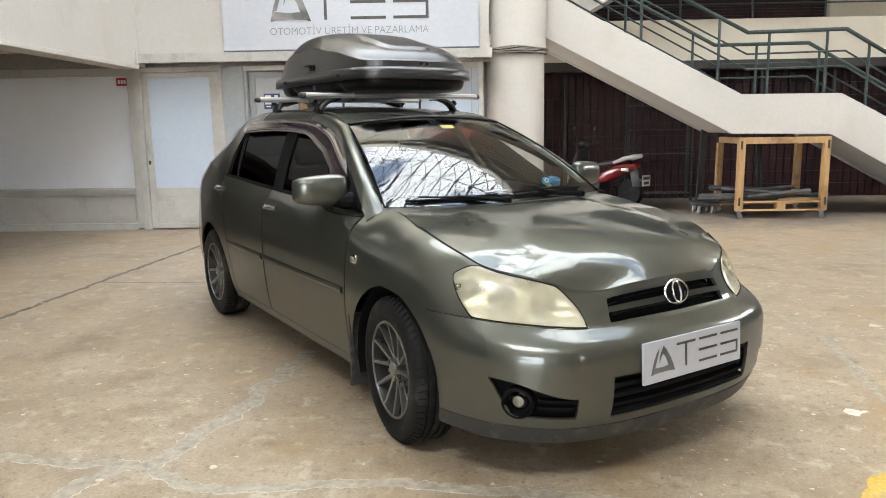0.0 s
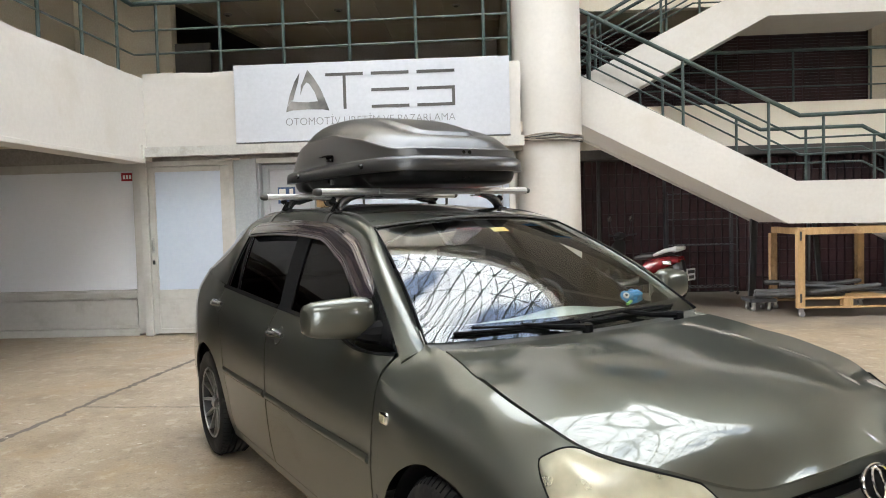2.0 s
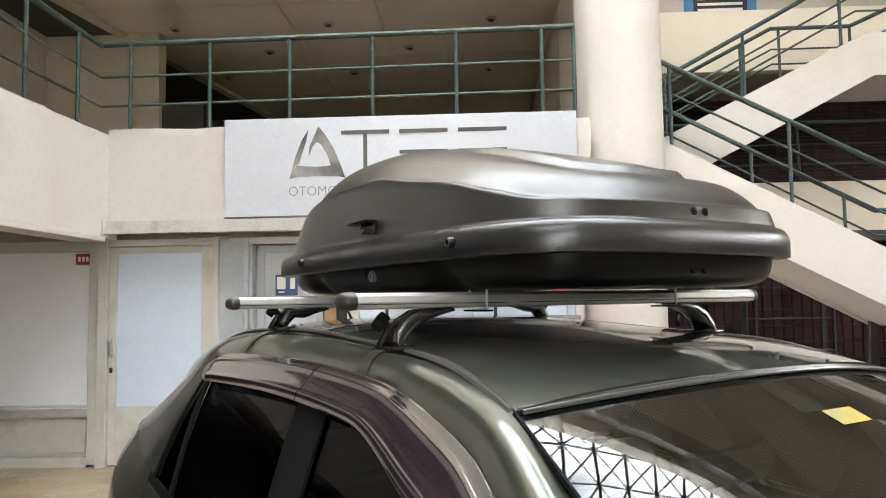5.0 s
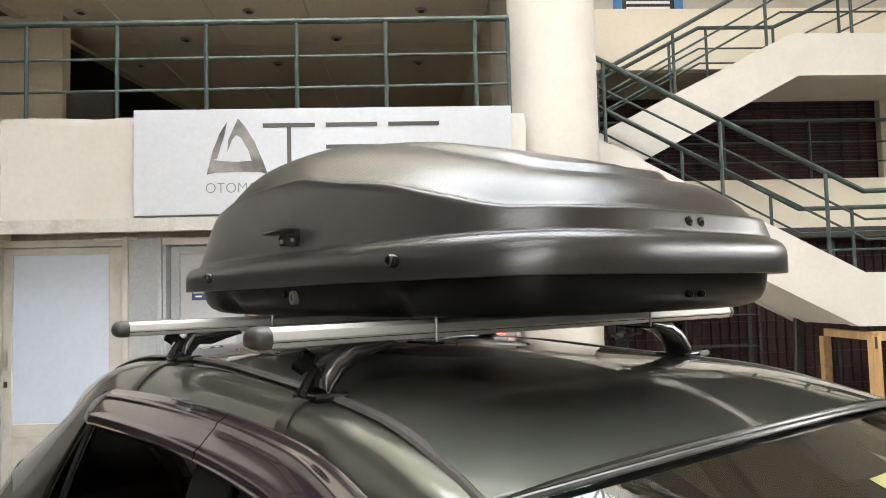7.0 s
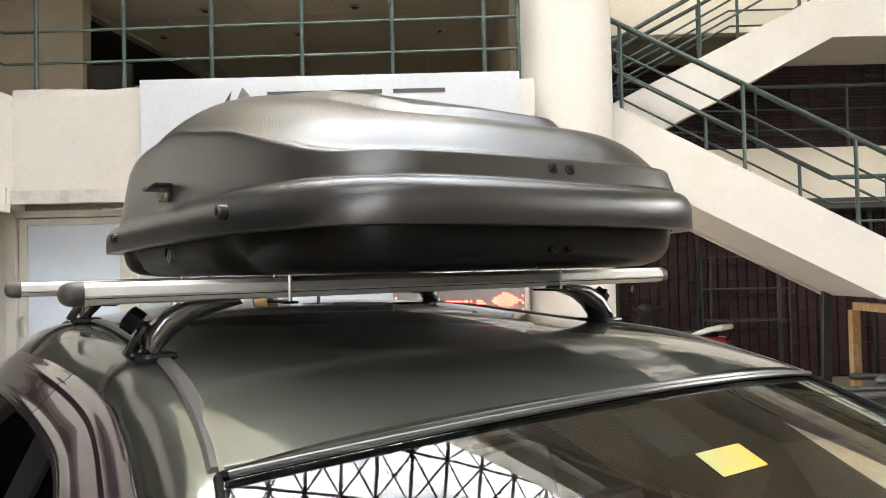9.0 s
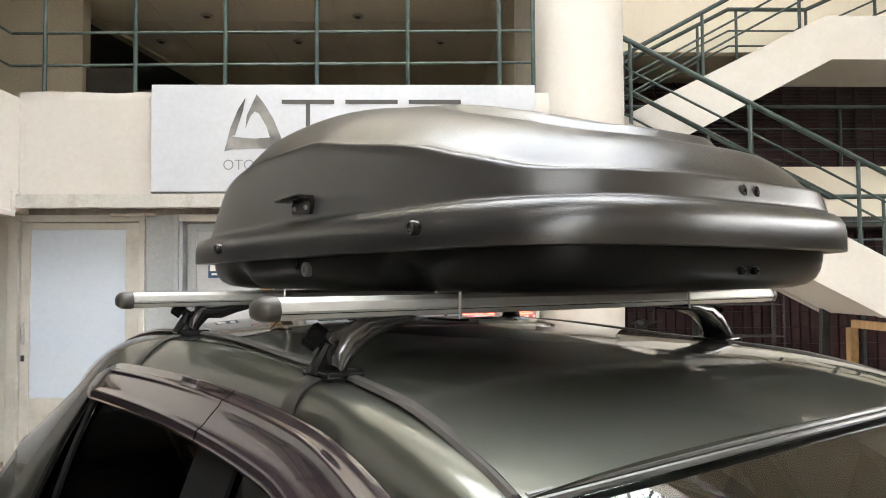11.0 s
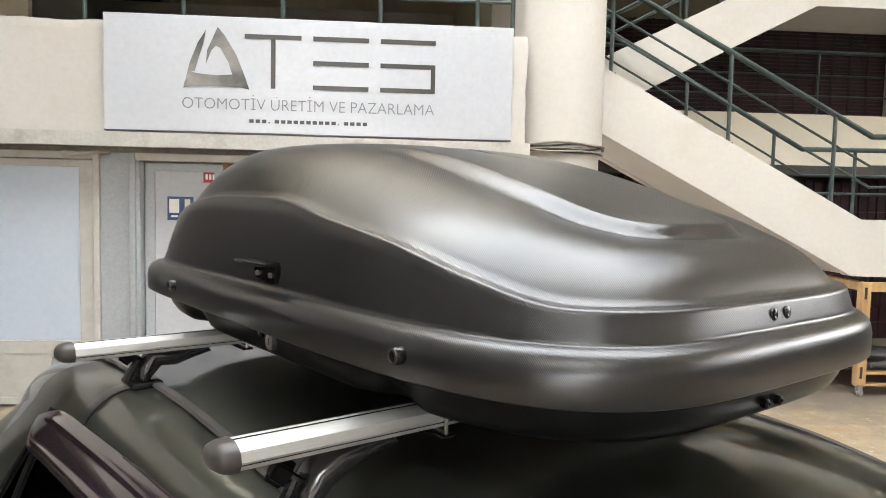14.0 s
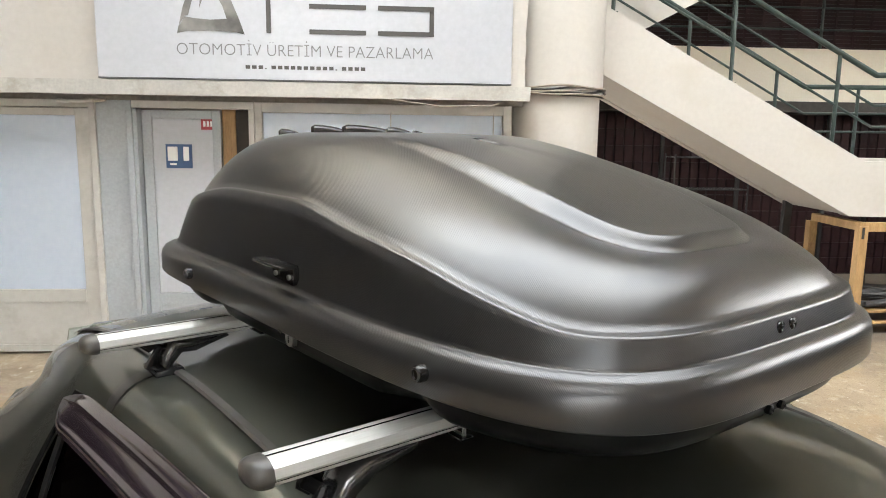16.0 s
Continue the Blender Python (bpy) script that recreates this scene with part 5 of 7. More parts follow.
    sh.piece(HL_IN - 0.01, HL_OUT - 0.14, lambda s: hl_lo(min(HL_OUT, max(HL_IN, s))) - 0.01, lambda s: hl_hi(min(HL_OUT, max(HL_IN, s))) + 0.02, 40, 8, side, off=lambda s, v: -0.006 - 0.05 * max(0.0, math.sin(math.pi * min(1, max(0, (s - HL_IN) / (HL_OUT - HL_IN))))) ** 0.5 * max(0.0, math.sin(math.pi * min(1, max(0, (v - 4.03) / 1.9)))) ** 0.5, rim=0.012)
    sh.make("reflector_housing", M_HOUSING, hl, "pale reflector housing")
    for s0, v0, rad in ((3.05, 4.95, 0.050), (3.9, 4.85, 0.052), (4.62, 5.0, 0.040)):
        p = skin(s0, v0) * (1, side, 1) + np.array((-0.022, -0.012 * side, -0.004))
        m = Matrix.Translation(tuple(p)) @ Vector((0.9, 0.35 * side, 0.12)).to_track_quat("Z", "X").to_matrix().to_4x4()
        bowl = part("reflector_bowl", lathe([(rad, 0.0), (rad * 0.93, -0.004), (rad * 0.7, -0.03), (rad * 0.3, -0.045), (0.0, -0.048)], 28, m), M_CHROME, hl, "chrome reflector bowl", True)
        part("bulb", lathe([(0.0, -0.01), (0.009, -0.014), (0.009, -0.045)], 14, m), M_WHITE, bowl, "", True)
    # fender
    f = Skin()
    f.piece(s_bump, 7.0, 4.01, 5.97, 24, 14, side, rim=0)
    f.piece(7.0, 9 - G, 4.01, 5.0, 20, 7, side, rim=0)
    f.piece(s_bump, sb, lambda s: arch_level(s, 2.6), 4.01, 40, 8, side, rim=0)
    f.piece(sb, 9 - G, 0.45, 4.01, 8, 14, side, rim=0)
    f.piece(4.62, HL_OUT, 4.01, lambda s: max(4.02, hl_lo(s) - 0.03), 8, 6, side, rim=0)
    f.piece(4.05, HL_OUT, lambda s: min(5.962, hl_hi(s) + 0.008), 5.97, 14, 4, side, rim=0)
    f.piece(HL_OUT, s_bump, 4.01, 5.97, 8, 14, side, rim=0)
    # the fender's rear top, from the bonnet's edge to the foot of the screen pillar
    rows, norms = [], []
    for s in np.linspace(7.0, 9 - G, 24):
        p0, d0 = skin(s, 5.0), (skin(s, 5.0) - skin(s, 4.9)) * 10
        p1 = np.array((fen_x(s), fen_y(s), fen_z(s)))
        w = smoothstep(7.2, 8.6, s)
        d1 = (skin(7.0, 5.97) - skin(7.0, 5.87)) * 9.7 * (1 - w) + np.array((0.0, -0.13, 0.035)) * w
        row = []
        for u in np.linspace(0, 1, 11):
            u2, u3 = u * u, u * u * u
            row.append((p0 * (2 * u3 - 3 * u2 + 1) + d0 * (u3 - 2 * u2 + u) + p1 * (3 * u2 - 2 * u3) + d1 * (u3 - u2)) * (1, side, 1))
        rows.append(row)
        norms.append([np.array((0, side * 0.6, 0.8))] * 11)
    f.grid(rows, 0.012, norms)
    f.make("front_fender", M_PAINT, car)
    # doors
    for a, c, nm in ((9 + G * 1.2, 11 - G, "front_door"), (11 + G, 13 - G, "rear_door")):
        d = Skin()
        d.piece(a, c, 0.52, 5.98, 30, 30, side)
        door = d.make(nm, M_PAINT, car)
        t = Skin()
        t.piece(a + 0.03, c - 0.03, 3.02, 3.28, 20, 3, side, off=lambda s, v: 0.004 + 0.008 * math.sin(math.pi * (v - 3.02) / 0.26), rim=0.012)
        t.make("rub_strip", M_PAINT, door)
        bt = Skin()
        bt.piece(a, c, 5.86, 6.0, 24, 2, side, off=0.006, rim=0.01)
        bt.make("belt_moulding", M_TRIM, door, "black belt moulding")
        hx, hz = (1.232, 0.862) if nm == "front_door" else (0.30, 0.912)
        s = station(hx, 5)
        v = min(np.linspace(4, 6, 81), key=lambda q: abs(skin(s, q)[2] - hz))
        p, nn = skin(s, v), skin_normal(s, v)
        bm = bmesh.new()
        for dx, w in ((0.0, 0.0),):
            pts = [Vector((p[0] + u, side * (p[1] + 0.018 + 0.018 * math.sqrt(max(0, 1 - (u / 0.1) ** 2))), p[2] + 0.004 * u / 0.1)) for u in np.linspace(-0.095, 0.095, 13)]
            add_tube(bm, pts, [0.010 + 0.005 * math.sqrt(max(0, 1 - (k / 6 - 1) ** 2)) for k in range(13)], 10)
        part("door_handle", bm, M_HANDLE, door, "satin grey pull handle", True)
        bm = bmesh.new()
        turn = Vector((nn[0], nn[1] * side, nn[2])).to_track_quat("Z", "X").to_matrix().to_4x4()
        add_lathe(bm, [(0.043, 0.002), (0.04, 0.005), (0.03, -0.004), (0.0, -0.01)], 24, Matrix.Translation((p[0] - 0.005, side * p[1], p[2] - 0.012)) @ turn)
        part("handle_cup", bm, M_PAINT, door, "", True)
        add = bmesh.new()
        add_lathe(add, [(0.0, 0.028), (0.010, 0.027), (0.012, 0.0)], 14, Matrix.Translation((p[0] - 0.085, side * (p[1] + 0.0), p[2] - 0.002)) @ turn)
        part("lock_cylinder", add, M_CHROME, door, "", True)
    # rear quarter, rear bumper, sill
    q = Skin()
    q.piece(13 + G, ra, lambda s: 0.5, lambda s: 5.99, 4, 26, side)
    q.piece(ra, rb, lambda s: arch_level(s, 0.0), 5.99, 44, 18, side)
    q.piece(rb, 16.0, 3.9, 5.99, 8, 10, side)
    q.make("rear_quarter", M_PAINT, car)
    r = Skin()
    r.piece(rb, 18, 0.0, 3.86, 24, 14, side)
    r.make("rear_bumper", M_PAINT, car)
    r = Skin()
    r.piece(16.05, 18, 3.92, 5.99, 14, 8, side)
    r.make("tailgate_lower", M_PAINT, car)
    r = Skin()
    r.piece(16.1, 16.7, 4.1, 5.8, 8, 8, side, off=0.004, rim=0.01)
    r.make("tail_lamp", M_TAILRED, car, "red tail lamp")
    r = Skin()
    r.piece(sb, ra, 0.0, 0.48, 30, 3, side)
    r.make("sill", M_PAINT, car)
    # dark body shell behind the gaps
    r = Skin()
    r.piece(0, sa, 0.3, 3.9, 30, 6, side, off=-0.06, rim=0)
    r.piece(s_bump, 8.9, 4.8, 5.9, 14, 3, side, off=-0.02, rim=0)
    r.piece(8.7, 13.3, 0.3, 5.9, 30, 8, side, off=-0.022, rim=0)
    r.piece(rb, 18, 0.3, 5.9, 20, 6, side, off=-0.022, rim=0)
    r.make("inner_shell", M_TRIM, car, "black inner body")
    # wheel housings
    for hx in (2.6, 0.0):
        n = 22
        rows = [[Vector((hx + (ARCH_R + 0.004) * math.cos(t), side * y, HUB_Z + (ARCH_R + 0.004) * math.sin(t))) for y in (0.80, 0.7, 0.5)] for t in (math.radians(-18 + 216 * k / n) for k in range(n + 1))]
        w = Skin()
        w.grid([[np.array(p) for p in row] for row in rows], 0)
        w.grid([[np.array((hx + rr * math.cos(t), side * 0.5, HUB_Z + rr * math.sin(t))) for rr in (0.0, ARCH_R)] for t in (2 * math.pi * k / 24 for k in range(25))], 0)
        w.make("wheel_housing", M_TRIM, car, "black wheel arch liner")
    # mud flap behind the front wheel
    part("mud_flap", block((2.225, side * 0.70, 0.13), (2.24, side * 0.835, 0.47), 0.004), M_LIP, car, "dusty black mud flap")
    # side repeater
    s = station(2.279, 4.6)
    v = min(np.linspace(4, 6, 81), key=lambda q: abs(skin(s, q)[2] - 0.725))
    p = skin(s, v)
    rp = part("side_repeater", block((2.252, side * (p[1] - 0.01), 0.706), (2.306, side * (p[1] + 0.008), 0.746), 0.007), M_CHROME, car, "small clear indicator in a chrome surround", True)
    part("lens", block((2.262, side * (p[1] + 0.006), 0.714), (2.296, side * (p[1] + 0.012), 0.738), 0.004), M_LENS, rp)

def side_point(x, f, side, off=0.0):
    """The glazed side from the belt (f 0) to the window's upper edge (f 1)."""
    a = np.array((x, belt_y(x), belt_z(x)))
    b = np.array((x, up_y(x), up_z(x)))
    p = a + (b - a) * f + np.array((0, 0.012 * math.sin(math.pi * f) + off, off * 0.4))
    return p * (1, side, 1)


for side in (1, -1):
    xs = np.concatenate([np.linspace(2.235, 1.2, 42), np.linspace(1.17, -0.62, 44)])
    rows = [[rail_point(x, f, side) for f in np.linspace(0, 1, 11)] for x in xs]
    nr = [[np.array((0, side * 0.5, 0.8))] * 11 for _ in xs]
    k = Skin()
    k.grid(rows, 0.02, nr)
    k.make("roof_rail_panel", M_PAINT, car)
    # painted quarter behind the rear window
    rows = [[side_point(x, f, side) for f in np.linspace(0, 1, 9)] for x in np.linspace(0.235, -0.6, 24)]
    k = Skin()
    k.grid(rows, 0.015, [[np.array((0, side, 0.2))] * 9] * 24)
    k.make("rear_pillar", M_PAINT, car)

    def glazing(name, x0, x1, slant0, slant1, mat, off, f0=0.0, f1=1.0, n=16, label="", parent=None, rim=0.006):
        """A pane or pillar between two slanted lines (x at the belt, slant: how far its top leans back)."""
        rows = []
        for i in range(n + 1):
            row = []
            for f in np.linspace(f0, f1, 9):
                a, b = x0 - slant0 * f, x1 - slant1 * f
                row.append(side_point(a + (b - a) * i / n, f, side, off))
            rows.append(row)
        k = Skin()
        k.grid(rows, rim, [[np.array((0, side, 0.3))] * 9] * (n + 1))
        return k.make(name, mat, parent or car, label)
    glazing("front_side_window", 2.02, 1.20, 0.68, 0.18, M_SIDEGLASS, -0.012, 0.0, 0.985, label="dark tinted glass")
    glazing("rear_side_window", 1.08, 0.43, 0.18, 0.19, M_SIDEGLASS, -0.012, 0.0, 0.985, label="dark tinted glass")
    glazing("quarter_window", 0.41, 0.25, 0.19, 0.03, M_SIDEGLASS, -0.010, 0.0, 0.97, label="dark tinted glass")
    glazing("centre_pillar_cover", 1.21, 1.07, 0.18, 0.18, M_TRIM, -0.004, 0.0, 1.0, 4)
    glazing("window_divider", 0.435, 0.405, 0.19, 0.19, M_TRIM, -0.004, 0.0, 1.0, 3)
    glazing("rear_window_edge", 0.262, 0.228, 0.03, 0.0, M_TRIM, 0.002, 0.0, 1.0, 3)
    glazing("mirror_sail", 2.185, 2.0, 0.03, 0.0, M_TRIM, -0.002, 0.0, 0.98, 8, "black triangular mirror base")
    # frames along the window top
    k = Skin()
    xs = np.linspace(2.15, 0.24, 60)
    k.grid([[side_point(x, f, side, 0.004) for f in (1 - 0.018 / max(0.03, up_z(x) - belt_z(x)), 1.0)] for x in xs], 0.012, [[np.array((0, side, 0.3))] * 2] * 60)
    k.make("window_frame_edge", M_TRIM, car)
    # smoked wind deflectors along the window tops
    for x0, x1, nm in ((1.93, 0.962, "front_wind_deflector"), (0.958, 0.20, "rear_wind_deflector")):
        rows = []
        for x in np.linspace(x0, x1, 44):
            hgt = max(0.05, up_z(x) - belt_z(x))
            ends = smoothstep(x0 + 0.001, x0 - 0.10, x) if x0 > 1.5 else smoothstep(x1 - 0.001, x1 + 0.14, x)
            w = (0.006 + 0.07 * math.sqrt(ends)) / hgt * (1 + 0.25 * smoothstep(1.2, 1.5, x))
            row = []
            for g in np.linspace(0, 1, 25):
                f = 1.0 + 0.002 / hgt - 0.022 / hgt * (1 - math.sqrt(ends)) - g * (w + 0.002 / hgt)
                out = 0.006 + 0.015 * (1 - (1 - g) ** 2.2) * math.sqrt(ends)
                out += 0.0035 * math.sqrt(ends) * (math.exp(-((g - 0.22) / 0.05) ** 2) + math.exp(-((g - 0.8) / 0.06) ** 2)) - (0.004 if g > 0.97 else 0.0)
                row.append(side_point(x, f, side, out))
            rows.append(row)
        k = Skin()
        k.grid(rows, 0.003, [[np.array((0, side, 0.2))] * 25] * 44)
        k.make(nm, M_VISOR, car, "smoked purple-brown wind deflector")
    # roof moulding
    pts = [Vector((x, side * (in_y(x) - 0.003), in_z(x) + 0.004 - 0.006 * smoothstep(1.3, 1.5, x))) for x in np.linspace(1.565, -0.38, 42)]
    bm = bmesh.new()
    for a, b2 in zip(pts, pts[1:]):
        q = [bm.verts.new(c) for c in (a + Vector((0, -0.011, 0.001)), a + Vector((0, -0.007, 0.006)), a + Vector((0, 0.007, 0.006)), a + Vector((0, 0.011, 0.001)))]
        w2 = [bm.verts.new(c) for c in (b2 + Vector((0, -0.011, 0.001)), b2 + Vector((0, -0.007, 0.006)), b2 + Vector((0, 0.007, 0.006)), b2 + Vector((0, 0.011, 0.001)))]
        for i in range(3):
            bm.faces.new((q[i], q[i + 1], w2[i + 1], w2[i]))
    p0 = pts[0] + Vector((0.004, 0, -0.006))
    e4 = [bm.verts.new(p0 + Vector((0, u, 0))) for u in (-0.011, -0.007, 0.007, 0.011)]
    f4 = [bm.verts.new(pts[0] + Vector((0, u, w))) for u, w in ((-0.011, 0.001), (-0.007, 0.006), (0.007, 0.006), (0.011, 0.001))]
    for i in range(3):
        bm.faces.new((f4[i + 1], f4[i], e4[i], e4[i + 1]))
    bmesh.ops.remove_doubles(bm, verts=bm.verts, dist=0.0005)
    part("roof_moulding", bm, M_DITCH, car, "grey rubber roof moulding", True)

    # door mirror
    bm = bmesh.new()
    nu, nv = 28, 18
    for i in range(nu + 1):
        for j in range(nv):
            u, t = -math.pi / 2 + math.pi * i / nu, 2 * math.pi * j / nv

            def sp(a, e):
                return math.copysign(abs(a) ** e, a)
            x = 0.066 * sp(math.cos(u), 0.7) * sp(math.cos(t), 0.7)
            z = 0.072 * sp(math.cos(u), 0.36) * sp(math.sin(t), 0.62)
            y = 0.122 * sp(math.sin(u), 0.62)
            if x < 0:
                x *= 0.35
            z *= 1 - 0.12 * (y / 0.122)
            x -= 0.25 * y
            bm.verts.new((1.965 + x, side * (0.838 + y), 1.01 + z))
    bm.verts.ensure_lookup_table()
    for i in range(nu):
        for j in range(nv):
            try:
                bm.faces.new((bm.verts[i * nv + j], bm.verts[i * nv + (j + 1) % nv], bm.verts[(i + 1) * nv + (j + 1) % nv], bm.verts[(i + 1) * nv + j]))
            except ValueError:
                pass
    bmesh.ops.remove_doubles(bm, verts=bm.verts, dist=0.0008)
    mir = part("door_mirror", bm, M_PAINT, car, "painted mirror housing", True, 60)
    part("mirror_arm", tube([(2.03, side * 0.70, 0.955), (2.02, side * 0.74, 0.955), (1.99, side * 0.79, 0.965)], [0.045, 0.038, 0.03], 10), M_TRIM, mir, "black mirror foot", True)
    part("mirror_glass", block((1.922, side * 0.745, 0.955), (1.93, side * 0.93, 1.06), 0.003), M_CHROME, mir, "mirror glass")

# bonnet
def edge6(x):
    """The bonnet's edge on the top level line at that x."""
    a, b = 0.0, 8.0

    def at(s):
        return skin(s, 6.0) if s < 7.0 else np.array((fen_x(s), fen_y(s), fen_z(s)))
    for _ in range(40):
        m = (a + b) / 2
        a, b = (m, b) if at(m)[0] > x else (a, m)
    return at((a + b) / 2)


def mid_z(x):
    """The bonnet's centre line: nearly flat, rolling down to its front edge."""
    u = max(0.0, (x - 2.35) / 0.975)
    return 0.934 - 0.098 * u - 0.113 * u ** 7


rows = []
for i in range(57):
    t = (i / 56) ** 1.7
    ex = 3.3245 - t * (3.3245 - 2.352)
    cx = 3.325 - t * (3.325 - 2.405)
    e = edge6(ex)
    row = []
    for a in np.linspace(-1, 1, 41):
        f = abs(a)
        x = cx + (e[0] - cx) * f ** 2.2
        z = mid_z(cx) + (e[2] - mid_z(cx)) * f ** 2.1 + 0.003
        z += 0.005 * smoothstep(0.72 - 0.06 * t, 0.60 - 0.06 * t, f) * smoothstep(0.0, 0.2, t) * smoothstep(1.0, 0.9, t)
        row.append(np.array((x, (e[1] - 0.004) * a, z)))
    rows.append(row)
k = Skin()
k.grid(rows, 0.014, [[np.array((0, 0, 1.0))] * 41] * 57)
k.make("bonnet", M_PAINT, car, sharp=30)
for side in (1, -1):
    p = (2.465, side * 0.125, 0.920)
    noz = part("washer_nozzle", block((p[0] - 0.014, p[1] - 0.009, p[2] - 0.006), (p[0] + 0.012, p[1] + 0.009, p[2] + 0.007), 0.004), M_TRIM, car)

# emblem: a plain chrome oval with an upright oval inside
def oval(cx, cz, a, b, tilt, r, x=3.352):
    pts = []
    for k in range(37):
        t = 2 * math.pi * k / 36
        u, w = a * math.cos(t), b * math.sin(t)
        pts.append((x - w * math.sin(radians(tilt)) * 0.9, cx + u, cz + w))
    return tube(pts, r, 8)


em = part("emblem", oval(0, 0.668, 0.062, 0.043, 20, 0.0048, 3.362), M_CHROME, car, "chrome oval emblem", True)
part("inner_oval", oval(0, 0.668, 0.022, 0.038, 20, 0.004, 3.364), M_CHROME, em, "", True)
part("emblem_backing", lathe([(0.058, -0.004), (0.05, 0.0), (0.0, 0.001)], 30, Matrix.Translation((3.354, 0, 0.667)) @ pose(0, 0, 0, 0, 72, 0) @ Matrix.Diagonal((0.7, 1, 1, 1))), M_TRIM, em, "", True)

# show board in the place of the number plate
board = part("show_board", block((-0.27, -0.006, 0), (0.27, 0.006, 0.152), 0.002), M_SIGN, car, "white board with dark emblem and bars")
board.matrix_basis = pose(3.452, 0.004, 0.377, 0, 0, 90) @ pose(0, 0, 0, -3, 0, 0)
emblem(board, -0.235, 0.03, 0.125, 0.1, -0.0062, 0.0015)
strokes(board, -0.1, 0.25, 0.035, 0.128, -0.0062, 0.0015, 0.009)
for o in board.children:
    o.matrix_parent_inverse = Matrix()

# windscreen: bottom line from the cowl, top line at the roof, bowed
def screen(a, f, off=0.0):
    """a: -1 to 1 across, f: 0 at the cowl to 1 at the roof."""
    bx, bz, by = 2.318 - 0.052 * a * a, 0.925 + 0.017 * a * a, 0.654
    tx, tz, ty = 1.645 - 0.072 * a * a, 1.349 - 0.033 * a * a, 0.494
    p = np.array((bx + (tx - bx) * f, (by + (ty - by) * f) * a, bz + (tz - bz) * f))
    return p + np.array((0.52, 0, 0.85)) * ((0.026 + 0.014 * (1 - a ** 4)) * math.sin(math.pi * f) + off)


rows = [[screen(a, f) for a in np.linspace(-1, 1, 33)] for f in np.linspace(0, 1, 21)]
k = Skin()
k.grid(rows, 0)
ws = k.make("windscreen", M_SCREEN, car, "laminated windscreen")
ws.visible_shadow = False
# bright trim and a black seal along the roof's front edge
M_EDGE = surface("grey_screen_trim", (0.10, 0.10, 0.10), (0.14, 0.14, 0.135), 0.3, metal=0.5, bump=0.05, spread=0.05)
for dx, dz, r, mat in ((0.010, 0.003, 0.004, M_EDGE), (-0.003, 0.005, 0.004, M_EDGE)):
    part("screen_trim", tube([tuple(screen(a, 1) + np.array((dx, 0, dz))) for a in np.linspace(-0.985, 0.985, 40)], r, 8), mat, car, "grey trim along the roof edge", True)
# black band and seal round the screen
for nm, seq in (("screen_seal", [screen(-1, f) for f in np.linspace(0, 1, 16)]), ("screen_seal", [screen(1, f) for f in np.linspace(0, 1, 16)]),
                ("screen_seal", [screen(a, 1) for a in np.linspace(-1, 1, 24)])):
    part(nm, tube([tuple(p + np.array((0.002, 0, 0.0))) for p in seq], 0.0045, 6), M_TRIM, car, "", True)
k = Skin()
k.grid([[screen(a, f, -0.004) for a in np.linspace(-1, 1, 30)] for f in (0.98, 0.99, 1.0)], 0)
k.grid([[screen(a, f, -0.004) for a in np.linspace(-1, 1, 30)] for f in (0.0, 0.05, 0.10)], 0)
k.make("screen_band", M_TRIM, car, "black printed band of the screen")
k = Skin()
k.grid([[screen(a, f, -0.005) for a in np.linspace(-0.12, 0.02, 8)] for f in np.linspace(0.86, 0.97, 6)], 0)
k.make("mirror_patch", M_TRIM, car)
stk = Skin()
stk.grid([[screen(a, f, 0.001) for a in np.linspace(-0.065, 0.085, 6)] for f in np.linspace(0.80, 0.85, 4)], 0)
stk.make("screen_sticker", M_STICKER, car, "yellow and green toll sticker")

# cowl and wipers
k = Skin()
rows = []
for a in np.linspace(-1, 1, 33):
    bon = np.array((2.40 - 0.05 * abs(a) ** 2.2, 0.625 * a, 0.912 - 0.004 * a * a))
    scr = screen(a, 0.0)
    rows.append([bon + np.array((0.03, 0, -0.02)), bon, (bon + scr) / 2 + np.array((0, 0, -0.012)), scr + np.array((-0.02, 0, 0.004))])
k.grid(rows, 0)
# base grey raised to stand in for the panel's reflections
M_COWL = surface("grey_sheen_plastic", (0.05, 0.05, 0.046), (0.085, 0.084, 0.076), 0.36, big=5, fine=90, bump=0.1, spread=0.1, bump_far=0.002)
k.make("cowl", M_COWL, car, "dark grey scuttle panel, lightened for its reflections")
for y0, y1, piv in ((-0.52, 0.02, -0.02), (-0.02, 0.50, 0.46)):
    wp = tube([(2.345, piv, 0.940), (2.315, piv - 0.13, 0.950), (2.285, (y0 + y1) / 2 - 0.02, 0.968)], [0.014, 0.011, 0.007], 8)
    wo = part("wiper", wp, M_TRIM, car, "black wiper arm", True)
    pts = [screen(y / 0.62, 0.035 + 0.02 * (y - y0), 0.009) for y in np.linspace(y0, y1, 10)]
    part("blade", tube([tuple(p) for p in pts], 0.0065, 6), M_TRIM, wo, "", True)
    pts = [screen(y / 0.62, 0.042 + 0.02 * (y - y0), 0.019 + 0.007 * math.sin(9 * y)) for y in np.linspace(y0 + 0.06, y1 - 0.06, 14)]
    part("bracket", tube([tuple(p) for p in pts], 0.0045, 6), M_TRIM, wo, "", True)
    part("pivot", lathe([(0.02, 0), (0.02, 0.03), (0.012, 0.036)], 16, pose(2.345, piv, 0.92)), M_TRIM, wo, "", True)

# roof skin and rear screen
roof_mid = along([-0.42, -0.1, 0.2, 0.6, 1.0, 1.3, 1.66], [1.30, 1.395, 1.425, 1.432, 1.418, 1.395, 1.352])
rows = []
